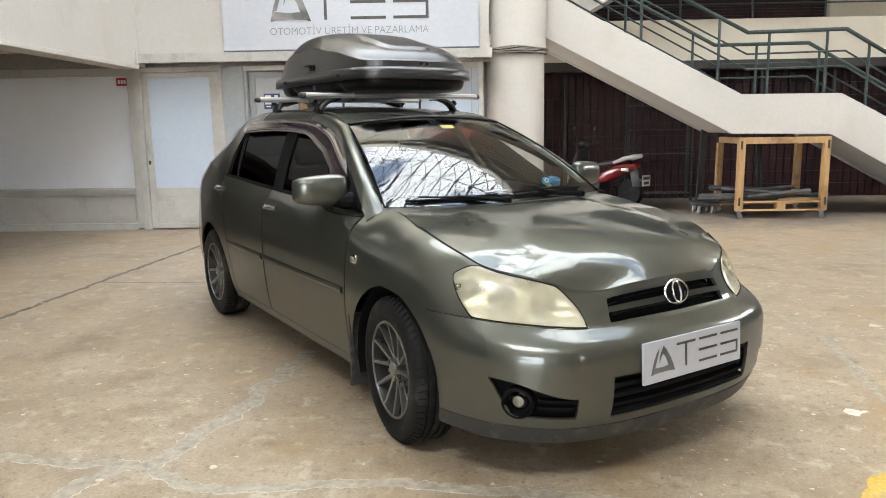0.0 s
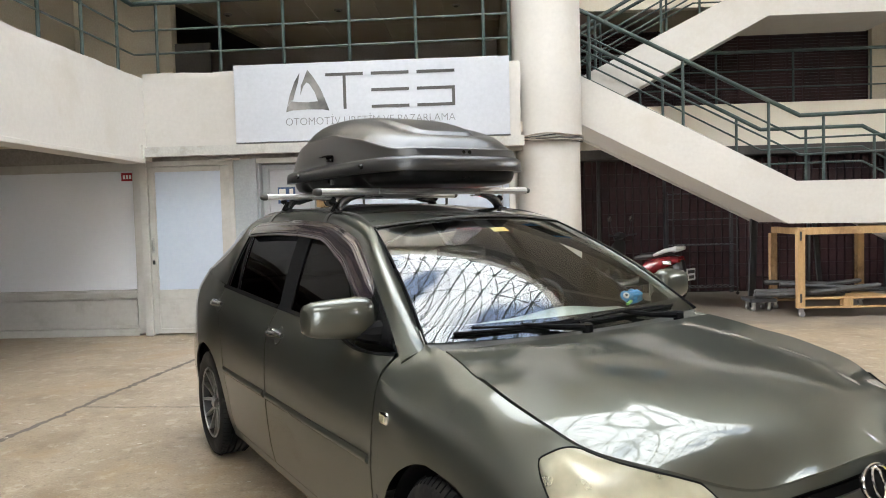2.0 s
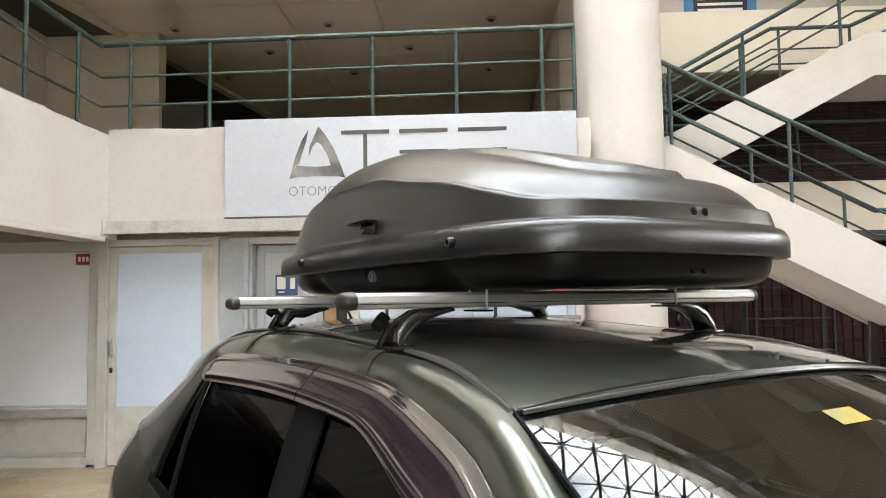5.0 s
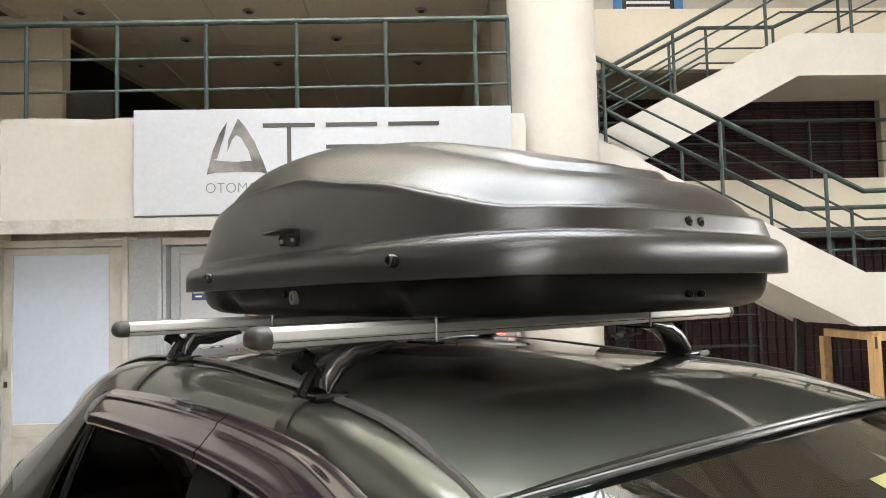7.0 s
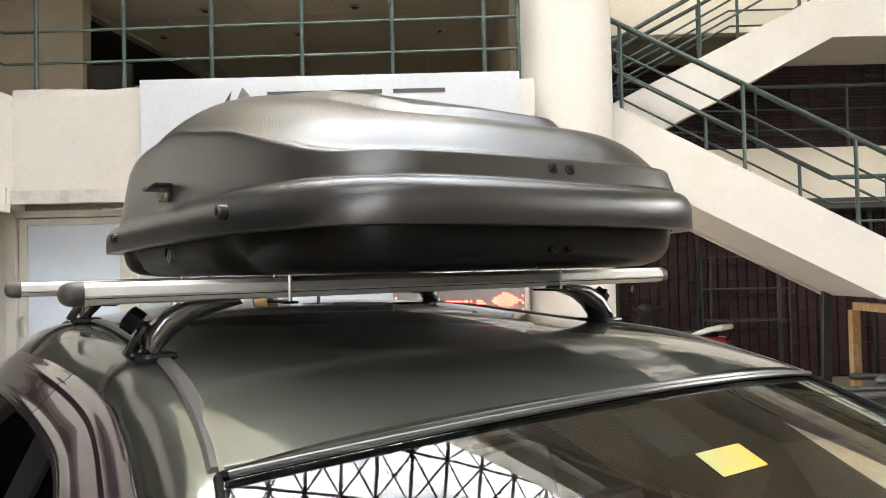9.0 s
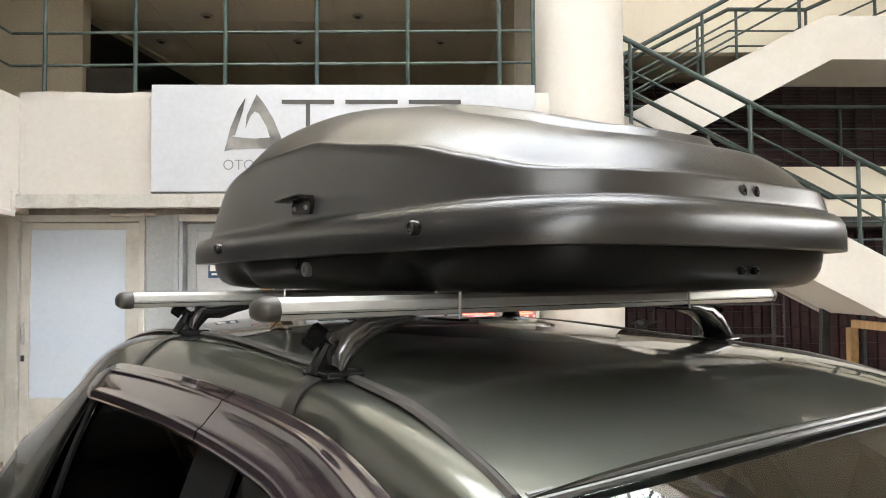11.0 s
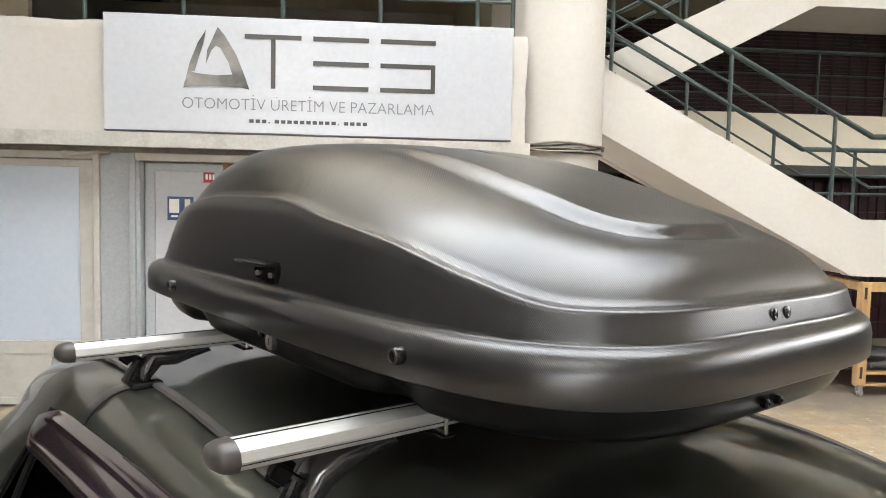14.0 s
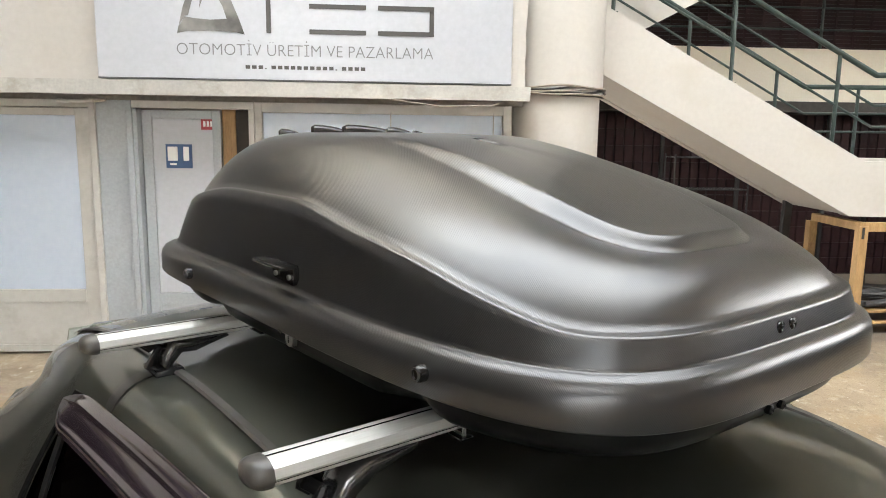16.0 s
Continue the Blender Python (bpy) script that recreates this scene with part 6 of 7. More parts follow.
for t in np.linspace(0, 1, 44):
    row = []
    for a in np.linspace(-1, 1, 31):
        f = abs(a)
        x0, x1 = 1.645 - 0.066 * a * a, -0.42
        x = x0 + (x1 - x0) * t
        xe = 1.572 + (x1 - 1.572) * t
        z = roof_mid(x) + (in_z(xe) - roof_mid(x)) * f ** 2.6
        row.append(np.array((x - 0.004 * (1 - t), (in_y(xe) - 0.002) * a, z + 0.004)))
    rows.append(row)
k = Skin()
k.grid(rows, 0.015, [[np.array((0, 0, 1.0))] * 31] * 44)
k.make("roof_skin", M_PAINT, car)
k = Skin()
k.grid([[np.array((-0.43 - 0.17 * f - 0.02 * math.cos(a * 1.4), 0.47 * a, 1.295 - 0.21 * f)) for a in np.linspace(-1, 1, 17)] for f in np.linspace(0, 1, 8)], 0.01, [[np.array((-1, 0, 0.4))] * 17] * 8)
rw = k.make("rear_screen", M_SCREEN, car, "rear window glass")
rw.visible_shadow = False
part("roof_spoiler", block((-0.51, -0.40, 1.245), (-0.36, 0.40, 1.285), 0.015), M_PAINT, car, "", True)
k = Skin()
k.grid([[np.array((-0.62, 0.5 * a, 1.075)), np.array((-0.3, 0.55 * a, 1.0))] for a in np.linspace(-1, 1, 9)], 0)
k.make("parcel_shelf", M_CABIN, car)
an = part("aerial", tube([(-0.1, 0.0, 1.40), (-0.13, 0.0, 1.43), (-0.3, 0.0, 1.57)], [0.008, 0.005, 0.003], 8), M_TRIM, car, "short roof aerial", True)

# underbody, cabin
part("undertray", block((2.2, -0.5, 0.165), (3.1, 0.5, 0.2)), M_TRIM, car, "black engine undertray")
part("underbody", block((-0.62, -0.68, 0.165), (2.2, 0.68, 0.3)), M_TRIM, car, "dark underbody")
part("engine_bay_floor", block((2.2, -0.48, 0.19), (3.25, 0.48, 0.55)), M_TRIM, car)
k = Skin()
rows = []
for a in np.linspace(-1, 1, 25):
    rows.append([np.array((2.26 - 0.12 * a * a, 0.62 * a, 0.905)), np.array((2.0, 0.66 * a, 0.925 + 0.02 * math.cos(3 * a))), np.array((1.78, 0.68 * a, 0.90 + 0.03 * math.exp(-((a - 0.5) / 0.3) ** 2))), np.array((1.66, 0.68 * a, 0.80)), np.array((1.72, 0.68 * a, 0.5))])
k.grid(rows, 0)
k.make("dashboard", M_DASH, car, "plain grey dashboard", sharp=60)
k = Skin()
k.grid([[np.array((x, 0.47 * a, roof_mid(x) - 0.035 - 0.03 * a * a)) for a in np.linspace(-1, 1, 9)] for x in np.linspace(1.5, -0.4, 14)], 0)
k.make("headlining", M_CABIN, car, "grey headlining")
m = Matrix.Translation((1.52, 0.36, 0.87)) @ pose(0, 0, 0, 0, -62, 0)
sw = part("steering_wheel", tube([tuple(m @ Vector((0.185 * math.cos(2 * math.pi * k / 40), 0.185 * math.sin(2 * math.pi * k / 40), 0))) for k in range(41)], 0.015, 8), M_TRIM, car, "black steering wheel", True)
bm = bmesh.new()
for t in (0.2, math.pi - 0.2, -math.pi / 2):
    add_tube(bm, [m @ Vector((0, 0, -0.02)), m @ Vector((0.18 * math.cos(t), 0.18 * math.sin(t), 0))], 0.014, 6)
add_lathe(bm, [(0.07, -0.03), (0.06, 0.015), (0.0, 0.02)], 20, m)
part("steering_hub", bm, M_TRIM, sw, "", True)
for y in (0.36, -0.36):
    seat = part("front_seat", block((0.95, y - 0.24, 0.35), (1.5, y + 0.24, 0.52), 0.05), M_CABIN, car, "grey cloth front seat", True)
    part("seat_back", block((-0.08, y - 0.23, 0), (0.06, y + 0.23, 0.6), 0.05, pose(0.95, 0, 0.48, 0, -17, 0)), M_CABIN, seat, "", True)
    part("head_rest", block((-0.05, y - 0.12, 0.615), (0.05, y + 0.12, 0.72), 0.035, pose(0.95, 0, 0.48, 0, -17, 0)), M_CABIN, seat, "", True)
bs = part("rear_bench", block((0.0, -0.62, 0.35), (0.5, 0.62, 0.52), 0.05), M_CABIN, car, "grey cloth rear bench", True)
part("bench_back", block((-0.2, -0.6, 0.5), (-0.05, 0.6, 1.0), 0.05), M_CABIN, bs, "", True)
part("cabin_mirror", block((1.60, -0.215, 1.165), (1.63, 0.035, 1.228), 0.014), M_TRIM, car, "rear-view mirror", True)
CHARM = pose(2.02, 0.50, 0.985, 0, 60, -20)
bt = part("windscreen_charm", lathe([(0.0, -0.008), (0.022, -0.005), (0.025, 0.0), (0.0, 0.009)], 20, CHARM), M_CLOTHBLUE, car, "blue round bead on the dashboard", True)
part("charm_eye", lathe([(0.0, 0.0105), (0.013, 0.0095), (0.014, 0.004)], 14, CHARM), M_WHITE, bt)
part("charm_pupil", lathe([(0.0, 0.0125), (0.006, 0.0115), (0.006, 0.008)], 12, CHARM), M_BLACK, bt)
bm = bmesh.new()
bmesh.ops.create_icosphere(bm, subdivisions=4, radius=1.0)
for v in bm.verts:
    w = 1 + 0.25 * noise.noise(v.co * 2.2) + 0.10 * noise.noise(v.co * 6)
    v.co = Vector((2.0 + 0.03 * v.co.x * w, 0.565 + 0.05 * v.co.y * w, 0.975 + 0.032 * v.co.z * w))
part("cloth_wrap", bm, M_CLOTHBLUE, bt, "crumpled pale blue cloth", True, 60)
M_LIME = surface("green_strip", (0.22, 0.5, 0.08), (0.3, 0.6, 0.12), 0.5, bump=0, spread=0.03)
part("strip", tube([(2.06, 0.47, 0.955), (2.0, 0.56, 0.96), (1.95, 0.62, 0.965)], 0.007, 6), M_LIME, bt, "green strip", True)


# ---- wheels ----
def wheel(parent, x, side, steer):
    """A tyre with grooved tread on a twelve-spoke rim, axis along y, outer face at side * 0.83."""
    m = Matrix.Translation((x, side * 0.735, HUB_Z)) @ pose(0, 0, 0, 0, 0, steer) @ pose(0, 0, 0, -90 * side, 0, 0)
    R, W = 0.305, 0.097
    prof = [(0.205, -W * 0.86), (0.235, -W), (0.272, -W * 0.99), (0.292, -W * 0.88), (0.302, -W * 0.74)]
    for g in (-0.5, -0.17, 0.17, 0.5):
        prof += [(R, (g - 0.13) * W), (R, (g - 0.062) * W), (R - 0.009, (g - 0.055) * W), (R - 0.009, (g + 0.055) * W), (R, (g + 0.062) * W)]
    prof += [(R, 0.62 * W), (0.302, W * 0.74), (0.292, W * 0.88), (0.272, W * 0.99), (0.235, W), (0.205, W * 0.86)]
    bm = bmesh.new()
    add_lathe(bm, prof, 72, m, cap=False)
    tyre = part("tyre", bm, M_RUBBER, parent, "worn black tyre with grooved tread", True, 30)
    bm = bmesh.new()
    for k in range(64):
        t = 2 * math.pi * k / 64
        for sgn in (-1, 1):
            q = m @ pose(0, 0, 0, 0, 0, math.degrees(t)) @ pose(R - 0.0045, 0, sgn * W * 0.78, 0, 0, 0) @ pose(0, 0, 0, 14 * sgn, -38 * sgn, 0)
            add_box(bm, (-0.002, -0.0016, -0.017), (0.0015, 0.0016, 0.017), 0, q)
    tagged(part("shoulder_tread", bm, M_TRIM, tyre), kind="stuff")
    bm = bmesh.new()
    add_lathe(bm, [(0.207, -W * 0.84), (0.207, W * 0.80), (0.203, W * 0.90), (0.196, W * 0.90), (0.19, W * 0.7), (0.184, -W * 0.6), (0.0, -W * 0.55)], 56, m, cap=False)
    rim = part("rim", bm, M_RIMDARK, tyre, "black alloy rim barrel", True, 40)
    bm = bmesh.new()
    add_lathe(bm, [(0.204, W * 0.885), (0.2035, W * 0.925), (0.195, W * 0.925), (0.194, W * 0.87)], 56, m, True)
    for k in range(12):
        t = 2 * math.pi * k / 12 + 0.1
        c, s = math.cos(t), math.sin(t)
        skew = 0.022 * (1 if k % 2 else -1)
        rows = []
        for u in np.linspace(0, 1, 6):
            r = 0.04 + 0.155 * u
            h = W * (0.62 + 0.26 * u ** 1.4)
            hw = 0.0085 - 0.002 * u
            off = skew * (1 - u) ** 2 * 0.4
            ring = []
            for dy, dz in ((-hw, 0), (hw, 0), (hw * 1.2, -0.022), (-hw * 1.2, -0.022)):
                ring.append(bm.verts.new(m @ Vector((r * c - (dy + off) * s, r * s + (dy + off) * c, h + dz))))
            rows.append(ring)
        for a, b in zip(rows, rows[1:]):
            for i in range(4):
                bm.faces.new((a[i], a[(i + 1) % 4], b[(i + 1) % 4], b[i]))
    part("spokes", bm, M_RIM, tyre, "machined silver spokes", False)
    bm = bmesh.new()
    add_lathe(bm, [(0.052, W * 0.3), (0.05, W * 0.66), (0.032, W * 0.72), (0.03, W * 0.80), (0.0, W * 0.82)], 28, m)
    for k in range(4):
        t = 2 * math.pi * k / 4 + 0.4
        add_lathe(bm, [(0.009, W * 0.6), (0.009, W * 0.78), (0.0, W * 0.79)], 6, m @ Matrix.Translation((0.043 * math.cos(t), 0.043 * math.sin(t), 0)))
    part("hub_cap", bm, M_RIM, tyre, "silver hub cap with nuts", True)
    part("brake_disc", lathe([(0.12, -0.02), (0.12, -0.01), (0.0, -0.01)], 36, m), M_ZINC, tyre, "", True)


for side in (1, -1):
    wheel(car, 2.6, side, -6.5)
    wheel(car, 0.0, side, 0)

# ---- roof rack ----
M_ALU = surface("brushed_aluminium", (0.52, 0.52, 0.50), (0.60, 0.60, 0.58), 0.5, metal=0.45, big=4, fine=60, bump=0.05, spread=0.06, stretch=(8, 0.4, 8), bump_far=0.002)
M_ENDCAP = surface("grey_end_cap", (0.040, 0.037, 0.034), (0.060, 0.056, 0.052), 0.38, bump=0.1, spread=0.06)
M_STRAP = surface("dark_painted_steel", (0.045, 0.044, 0.042), (0.065, 0.063, 0.06), 0.32, metal=0.5, big=6, fine=90, bump=0.05, spread=0.06, bump_far=0.002)
M_ARM = surface("glossy_dark_metal", (0.10, 0.10, 0.105), (0.15, 0.15, 0.155), 0.2, metal=0.9, big=6, fine=100, bump=0.04, spread=0.04, bump_far=0.002)
M_FOOT = surface("black_glass_filled_plastic", (0.010, 0.010, 0.011), (0.018, 0.018, 0.019), 0.12, big=6, fine=100, bump=0.08, spread=0.06, bump_far=0.002)


def roof_z(x, y):
    e = in_y(x)
    f = min(1, abs(y) / e)
    return roof_mid(x) + (in_z(x) - roof_mid(x)) * f ** 2.6 + 0.004


def crossbar(x, y0, y1, zc=1.483):
    r = thing("roof_bar", "silver aluminium roof bar on black clamped feet", "roof bar", "roof bars", CAR_AT)
    sec = [(-0.03, -0.002), (-0.026, 0.010), (-0.014, 0.016), (-0.006, 0.017), (0.006, 0.017), (0.014, 0.016), (0.026, 0.010), (0.03, -0.002), (0.024, -0.013), (0.0, -0.016), (-0.024, -0.013)]
    bm = bmesh.new()
    add_prism(bm, sec, y0 + 0.025, y1 - 0.025)
    bmesh.ops.translate(bm, verts=bm.verts, vec=(x, 0, zc))
    part("bar", bm, M_ALU, r, "", True, 30)
    part("rubber_strip", block((x - 0.0013, y0 + 0.03, zc + 0.0165), (x + 0.0013, y1 - 0.03, zc + 0.0178)), M_FOOT, r)
    part("side_groove", block((x + 0.0255, y0 + 0.028, zc - 0.0065), (x + 0.0285, y1 - 0.028, zc - 0.0053)), M_FOOT, r)
    for y, s in ((y0, -1), (y1, 1)):
        bm = bmesh.new()
        rings = []
        for k in range(9):
            u = (k / 8) ** 0.6
            sc = 1.06 * max(0.0, 1 - (u * 0.985) ** 3.4) ** 0.42
            rings.append([bm.verts.new((x + p * sc, y - s * 0.03 + s * 0.030 * u, zc + q * sc * 1.05)) for p, q in sec])
        for a, b in zip(rings, rings[1:]):
            for i in range(len(sec)):
                bm.faces.new((a[i], a[(i + 1) % len(sec)], b[(i + 1) % len(sec)], b[i]))
        bm.faces.new(rings[-1])
        part("end_cap", bm, M_ENDCAP, r, "dark grey plastic end cap", True, 60)
        fy = s * 0.462
        base = roof_z(x, fy)
        f = bmesh.new()
        # curved arm from the pad up to the bar
        path = [(fy + s * 0.004, base + 0.008), (fy - s * 0.003, base + 0.026), (fy - s * 0.022, base + 0.048), (fy - s * 0.052, zc - 0.031), (fy - s * 0.09, zc - 0.023), (fy - s * 0.13, zc - 0.018)]
        wid = (0.036, 0.031, 0.028, 0.027, 0.028, 0.024)
        thick = (0.013, 0.016, 0.018, 0.016, 0.011, 0.006)
        rings = []

        def blunt(c):
            return math.copysign(abs(c) ** 0.55, c)
        for (py, pz), w, th in zip(path, wid, thick):
            rings.append([f.verts.new((x + blunt(math.cos(t)) * w, py + s * th * 0.6 * blunt(math.sin(t)), pz + th * 0.8 * blunt(math.sin(t)))) for t in (2 * math.pi * (i + 0.5) / 12 for i in range(12))])
        for a, b in zip(rings, rings[1:]):
            for i in range(12):
                f.faces.new((a[i], a[(i + 1) % 12], b[(i + 1) % 12], b[i]))
        f.faces.new(rings[0])
        f.faces.new(rings[-1])
        foot = part("foot", f, M_ARM, r, "glossy dark clamp foot", True, 50)
        part("pad", block((x - 0.042, fy - 0.03, base - 0.004), (x + 0.042, fy + 0.03, base + 0.010), 0.005), M_FOOT, foot, "", True)
        # strap over the rail to the window edge
        k = Skin()
        pts = []
        for u in np.linspace(1.02, -0.03, 9):
            p = rail_point(x, max(0.0, min(1.0, u)), s, 0.0225)
            n = np.array((0, s * 0.6, 0.8))
            pts.append((p + n * 0.004 if u > 0 else p + np.array((0, s * 0.004, -0.008))))
        k.grid([[p + np.array((w, 0, 0)) for w in (-0.021, -0.017, 0.0, 0.017, 0.021)] for p in pts], 0.004, [[np.array((0, s * 0.6, 0.8))] * 5] * 9)
        k.make("strap", M_STRAP, foot, "dark grey steel clamp strap")
        part("bolt", tube([(x - 0.012, fy - s * 0.006, base + 0.034), (x - 0.012, fy + s * 0.016, base + 0.052)], 0.009, 10), M_FOOT, foot)
        part("tab", tube([(x - 0.004, fy + s * 0.030, base + 0.004), (x - 0.004, fy + s * 0.022, base + 0.020), (x - 0.008, fy + s * 0.006, base + 0.044)], [0.010, 0.009, 0.007], 8), M_FOOT, foot, "", True)
        kb = bmesh.new()
        q = Matrix.Translation((x - 0.014, fy + s * 0.016, base + 0.052)) @ Vector((-0.25, s * 0.75, 0.6)).to_track_quat("Z", "X").to_matrix().to_4x4()
        prof = []
        for i in range(30):
            t = 2 * math.pi * i / 30
            prof.append((0.0165 * (1 + 0.16 * math.cos(6 * t)) * math.cos(t), 0.0165 * (1 + 0.16 * math.cos(6 * t)) * math.sin(t)))
        a = [kb.verts.new(q @ Vector((u, w, -0.004))) for u, w in prof]
        b = [kb.verts.new(q @ Vector((u, w, 0.016))) for u, w in prof]
        c = [kb.verts.new(q @ Vector((u * 0.75, w * 0.75, 0.019))) for u, w in prof]
        for lo, hi in ((a, b), (b, c)):
            for i in range(30):
                kb.faces.new((lo[i], lo[(i + 1) % 30], hi[(i + 1) % 30], hi[i]))
        kb.faces.new(a[::-1])
        kb.faces.new(c)
        part("knob", kb, M_TRIM, foot, "black lobed tightening knob", True, 40)
    for y in (-0.257, 0.322):
        part("u_bolt", tube([(x + 0.034, y, zc + 0.024), (x + 0.034, y, zc - 0.02), (x - 0.034, y, zc - 0.02), (x - 0.034, y, zc + 0.024)], 0.003, 6), M_ZINC, r)
        part("clamp_plate", block((x - 0.042, y - 0.011, zc - 0.025), (x + 0.042, y + 0.011, zc - 0.021), 0.001), M_FOOT, r)
    return r


crossbar(1.13, -0.583, 0.668)
crossbar(0.445, -0.618, 0.633)

# ---- roof box ----
M_BOX, n, l, p = node_mat("black_grained_plastic")
tc = n.new("ShaderNodeTexCoord")
w1, w2, w3 = n.new("ShaderNodeTexWave"), n.new("ShaderNodeTexNoise"), n.new("ShaderNodeTexNoise")
w1.inputs["Scale"].default_value, w1.inputs["Distortion"].default_value = 170, 0.6
w1.bands_direction = "DIAGONAL"
w2.inputs["Scale"].default_value, w2.inputs["Detail"].default_value = 500, 2
w3.inputs["Scale"].default_value, w3.inputs["Detail"].default_value = 3.5, 8
for t in (w1, w2, w3):
    l.new(tc.outputs["Object"], t.inputs["Vector"])
r = n.new("ShaderNodeValToRGB")
r.color_ramp.elements[0].color, r.color_ramp.elements[1].color = (0.0080, 0.0084, 0.0092, 1), (0.0138, 0.0142, 0.0150, 1)
l.new(w3.outputs["Fac"], r.inputs[0])
sc = n.new("ShaderNodeTexNoise")
sc.inputs["Scale"].default_value, sc.inputs["Detail"].default_value, sc.inputs["Roughness"].default_value = 38, 8, 0.75
l.new(tc.outputs["Object"], sc.inputs["Vector"])
r2 = n.new("ShaderNodeValToRGB")
r2.color_ramp.elements[0].position, r2.color_ramp.elements[1].position = 0.70, 0.76
l.new(sc.outputs["Fac"], r2.inputs[0])
mx = n.new("ShaderNodeMix")
mx.data_type = "RGBA"
l.new(r2.outputs[0], mx.inputs[0])
l.new(r.outputs[0], mx.inputs[6])
mx.inputs[7].default_value = (0.04, 0.039, 0.036, 1)
l.new(mx.outputs[2], p.inputs["Base Color"])
mr = n.new("ShaderNodeMapRange")
mr.inputs[3].default_value, mr.inputs[4].default_value = 0.25, 0.33
l.new(w3.outputs["Fac"], mr.inputs[0])
l.new(mr.outputs[0], p.inputs["Roughness"])
p.inputs["Specular IOR Level"].default_value = 1.0
add = n.new("ShaderNodeMath")
add.operation = "ADD"
l.new(w1.outputs["Fac"], add.inputs[0])
l.new(w2.outputs["Fac"], add.inputs[1])
bp = n.new("ShaderNodeBump")
bp.inputs["Strength"].default_value, bp.inputs["Distance"].default_value = 0.18, 0.0006
l.new(add.outputs[0], bp.inputs["Height"])
l.new(bp.outputs[0], p.inputs["Normal"])

M_TRAY = surface("black_base_plastic", (0.004, 0.004, 0.0045), (0.008, 0.008, 0.0085), 0.30, big=4, fine=200, bump=0.1, spread=0.05, spec=0.14, bump_far=0.001)
rbx = thing("roof_box", "closed black grained plastic roof box on the bars", "roof box", at=CAR_AT)
BCY = 0.05
B0, B1 = 0.079, 1.503


NT = 240
BCX, BAX = (B0 + B1) / 2, (B1 - B0) / 2


def super_ring(ax, hw, n_front, n_back):
    """NT points round a squared oval, from the front centre, evenly spaced in each quarter."""
    out = []
    for q in range(4):
        n = n_front if q in (0, 3) else n_back
        line = []
        for i in range(401):
            f = (q + i / 400) * math.pi / 2
            c, s = math.cos(f), math.sin(f)
            r = (abs(c / ax) ** n + abs(s / hw) ** n) ** (-1 / n)
            line.append((r * c, r * s))
        run = [0.0]
        for u, w in zip(line, line[1:]):
            run.append(run[-1] + math.hypot(w[0] - u[0], w[1] - u[1]))
        j = 0
        for k in range(NT // 4):
            want = run[-1] * k / (NT // 4)
            while run[j + 1] < want:
                j += 1
            g = (want - run[j]) / (run[j + 1] - run[j])
            out.append((line[j][0] + (line[j + 1][0] - line[j][0]) * g, line[j][1] + (line[j + 1][1] - line[j][1]) * g))
    return out


@functools.lru_cache(None)
def plan_ring(inset):
    return super_ring(BAX - inset, 0.441 - inset, 4.2, max(4.2, 8.5 - 55 * inset))


def box_plan(k, inset):
    """The k-th point of the box's outline in plan, drawn in by inset: narrower to the front, with round corners."""
    x, y = plan_ring(round(inset, 5))[k % NT]
    return BCX + x, BCY + y * (1 - 0.009 * smoothstep(-0.5, 0.75, x))


crease_z = along([0.05, 0.35, 0.6, 0.8, 1.0, 1.15, 1.28, 1.40, 1.6], [1.712, 1.764, 1.783, 1.783, 1.754, 1.730, 1.697, 1.670, 1.668])
crown_z = along([0.05, 0.2, 0.35, 0.55, 0.75, 0.95, 1.15, 1.33, 1.46], [1.78, 1.84, 1.889, 1.893, 1.890, 1.864, 1.815, 1.763, 1.75])
ANG = list(range(NT))
DECK = super_ring(0.47, 0.16, 5.0, 5.0)


def rings(levels, name, label, top=None, bottom=False):
    vs, fs = [], []
    for lv in levels:
        for t in ANG:
            vs.append(lv(t))
    for i in range(len(levels) - 1):
        for k in range(NT):
            a, b = i * NT + k, i * NT + (k + 1) % NT
            fs.append((a, b, b + NT, a + NT))
    if top is not None:
        vs.append(top)
        o = (len(levels) - 1) * NT
        fs += [(o + k, o + (k + 1) % NT, len(vs) - 1) for k in range(NT)]
    if bottom:
        fs.append(tuple(range(NT))[::-1])
    return obj(name, vs, fs, M_BOX, True, rbx, label, 70)


def flat(inset, z, wave=0.0):
    def at(t):
        x, y = box_plan(t, inset)
        return (x, y, z + wave * math.sin(9 * x) * math.cos(7 * y))
    return at


def lean_in(x, z):
    """The rear wall leans forwards with height."""
    return (0.014 * smoothstep(1.63, 1.65, z) + 0.088 * (max(0.0, z - 1.63) / 0.125) ** 1.6) * smoothstep(0.55, 0.10, x)


def wall(inset, frac, base=1.634, drop=0.0):
    """On the side wall, frac of the way up to the crease."""
    def at(t):
        x, y = box_plan(t, inset)
        z = base + (crease_z(x) - drop - base) * frac
        return (x + lean_in(x, z), y, z)
    return at


def deck(t, k=0.0):
    """The outline of the raised deck along the middle of the lid, drawn in by k."""
    x = 0.87 + DECK[t][0]
    y = BCY + DECK[t][1] * (0.94 + 0.12 * smoothstep(1.0, 0.6, x))
    return x + (0.87 - x) * k, y + (BCY - y) * k


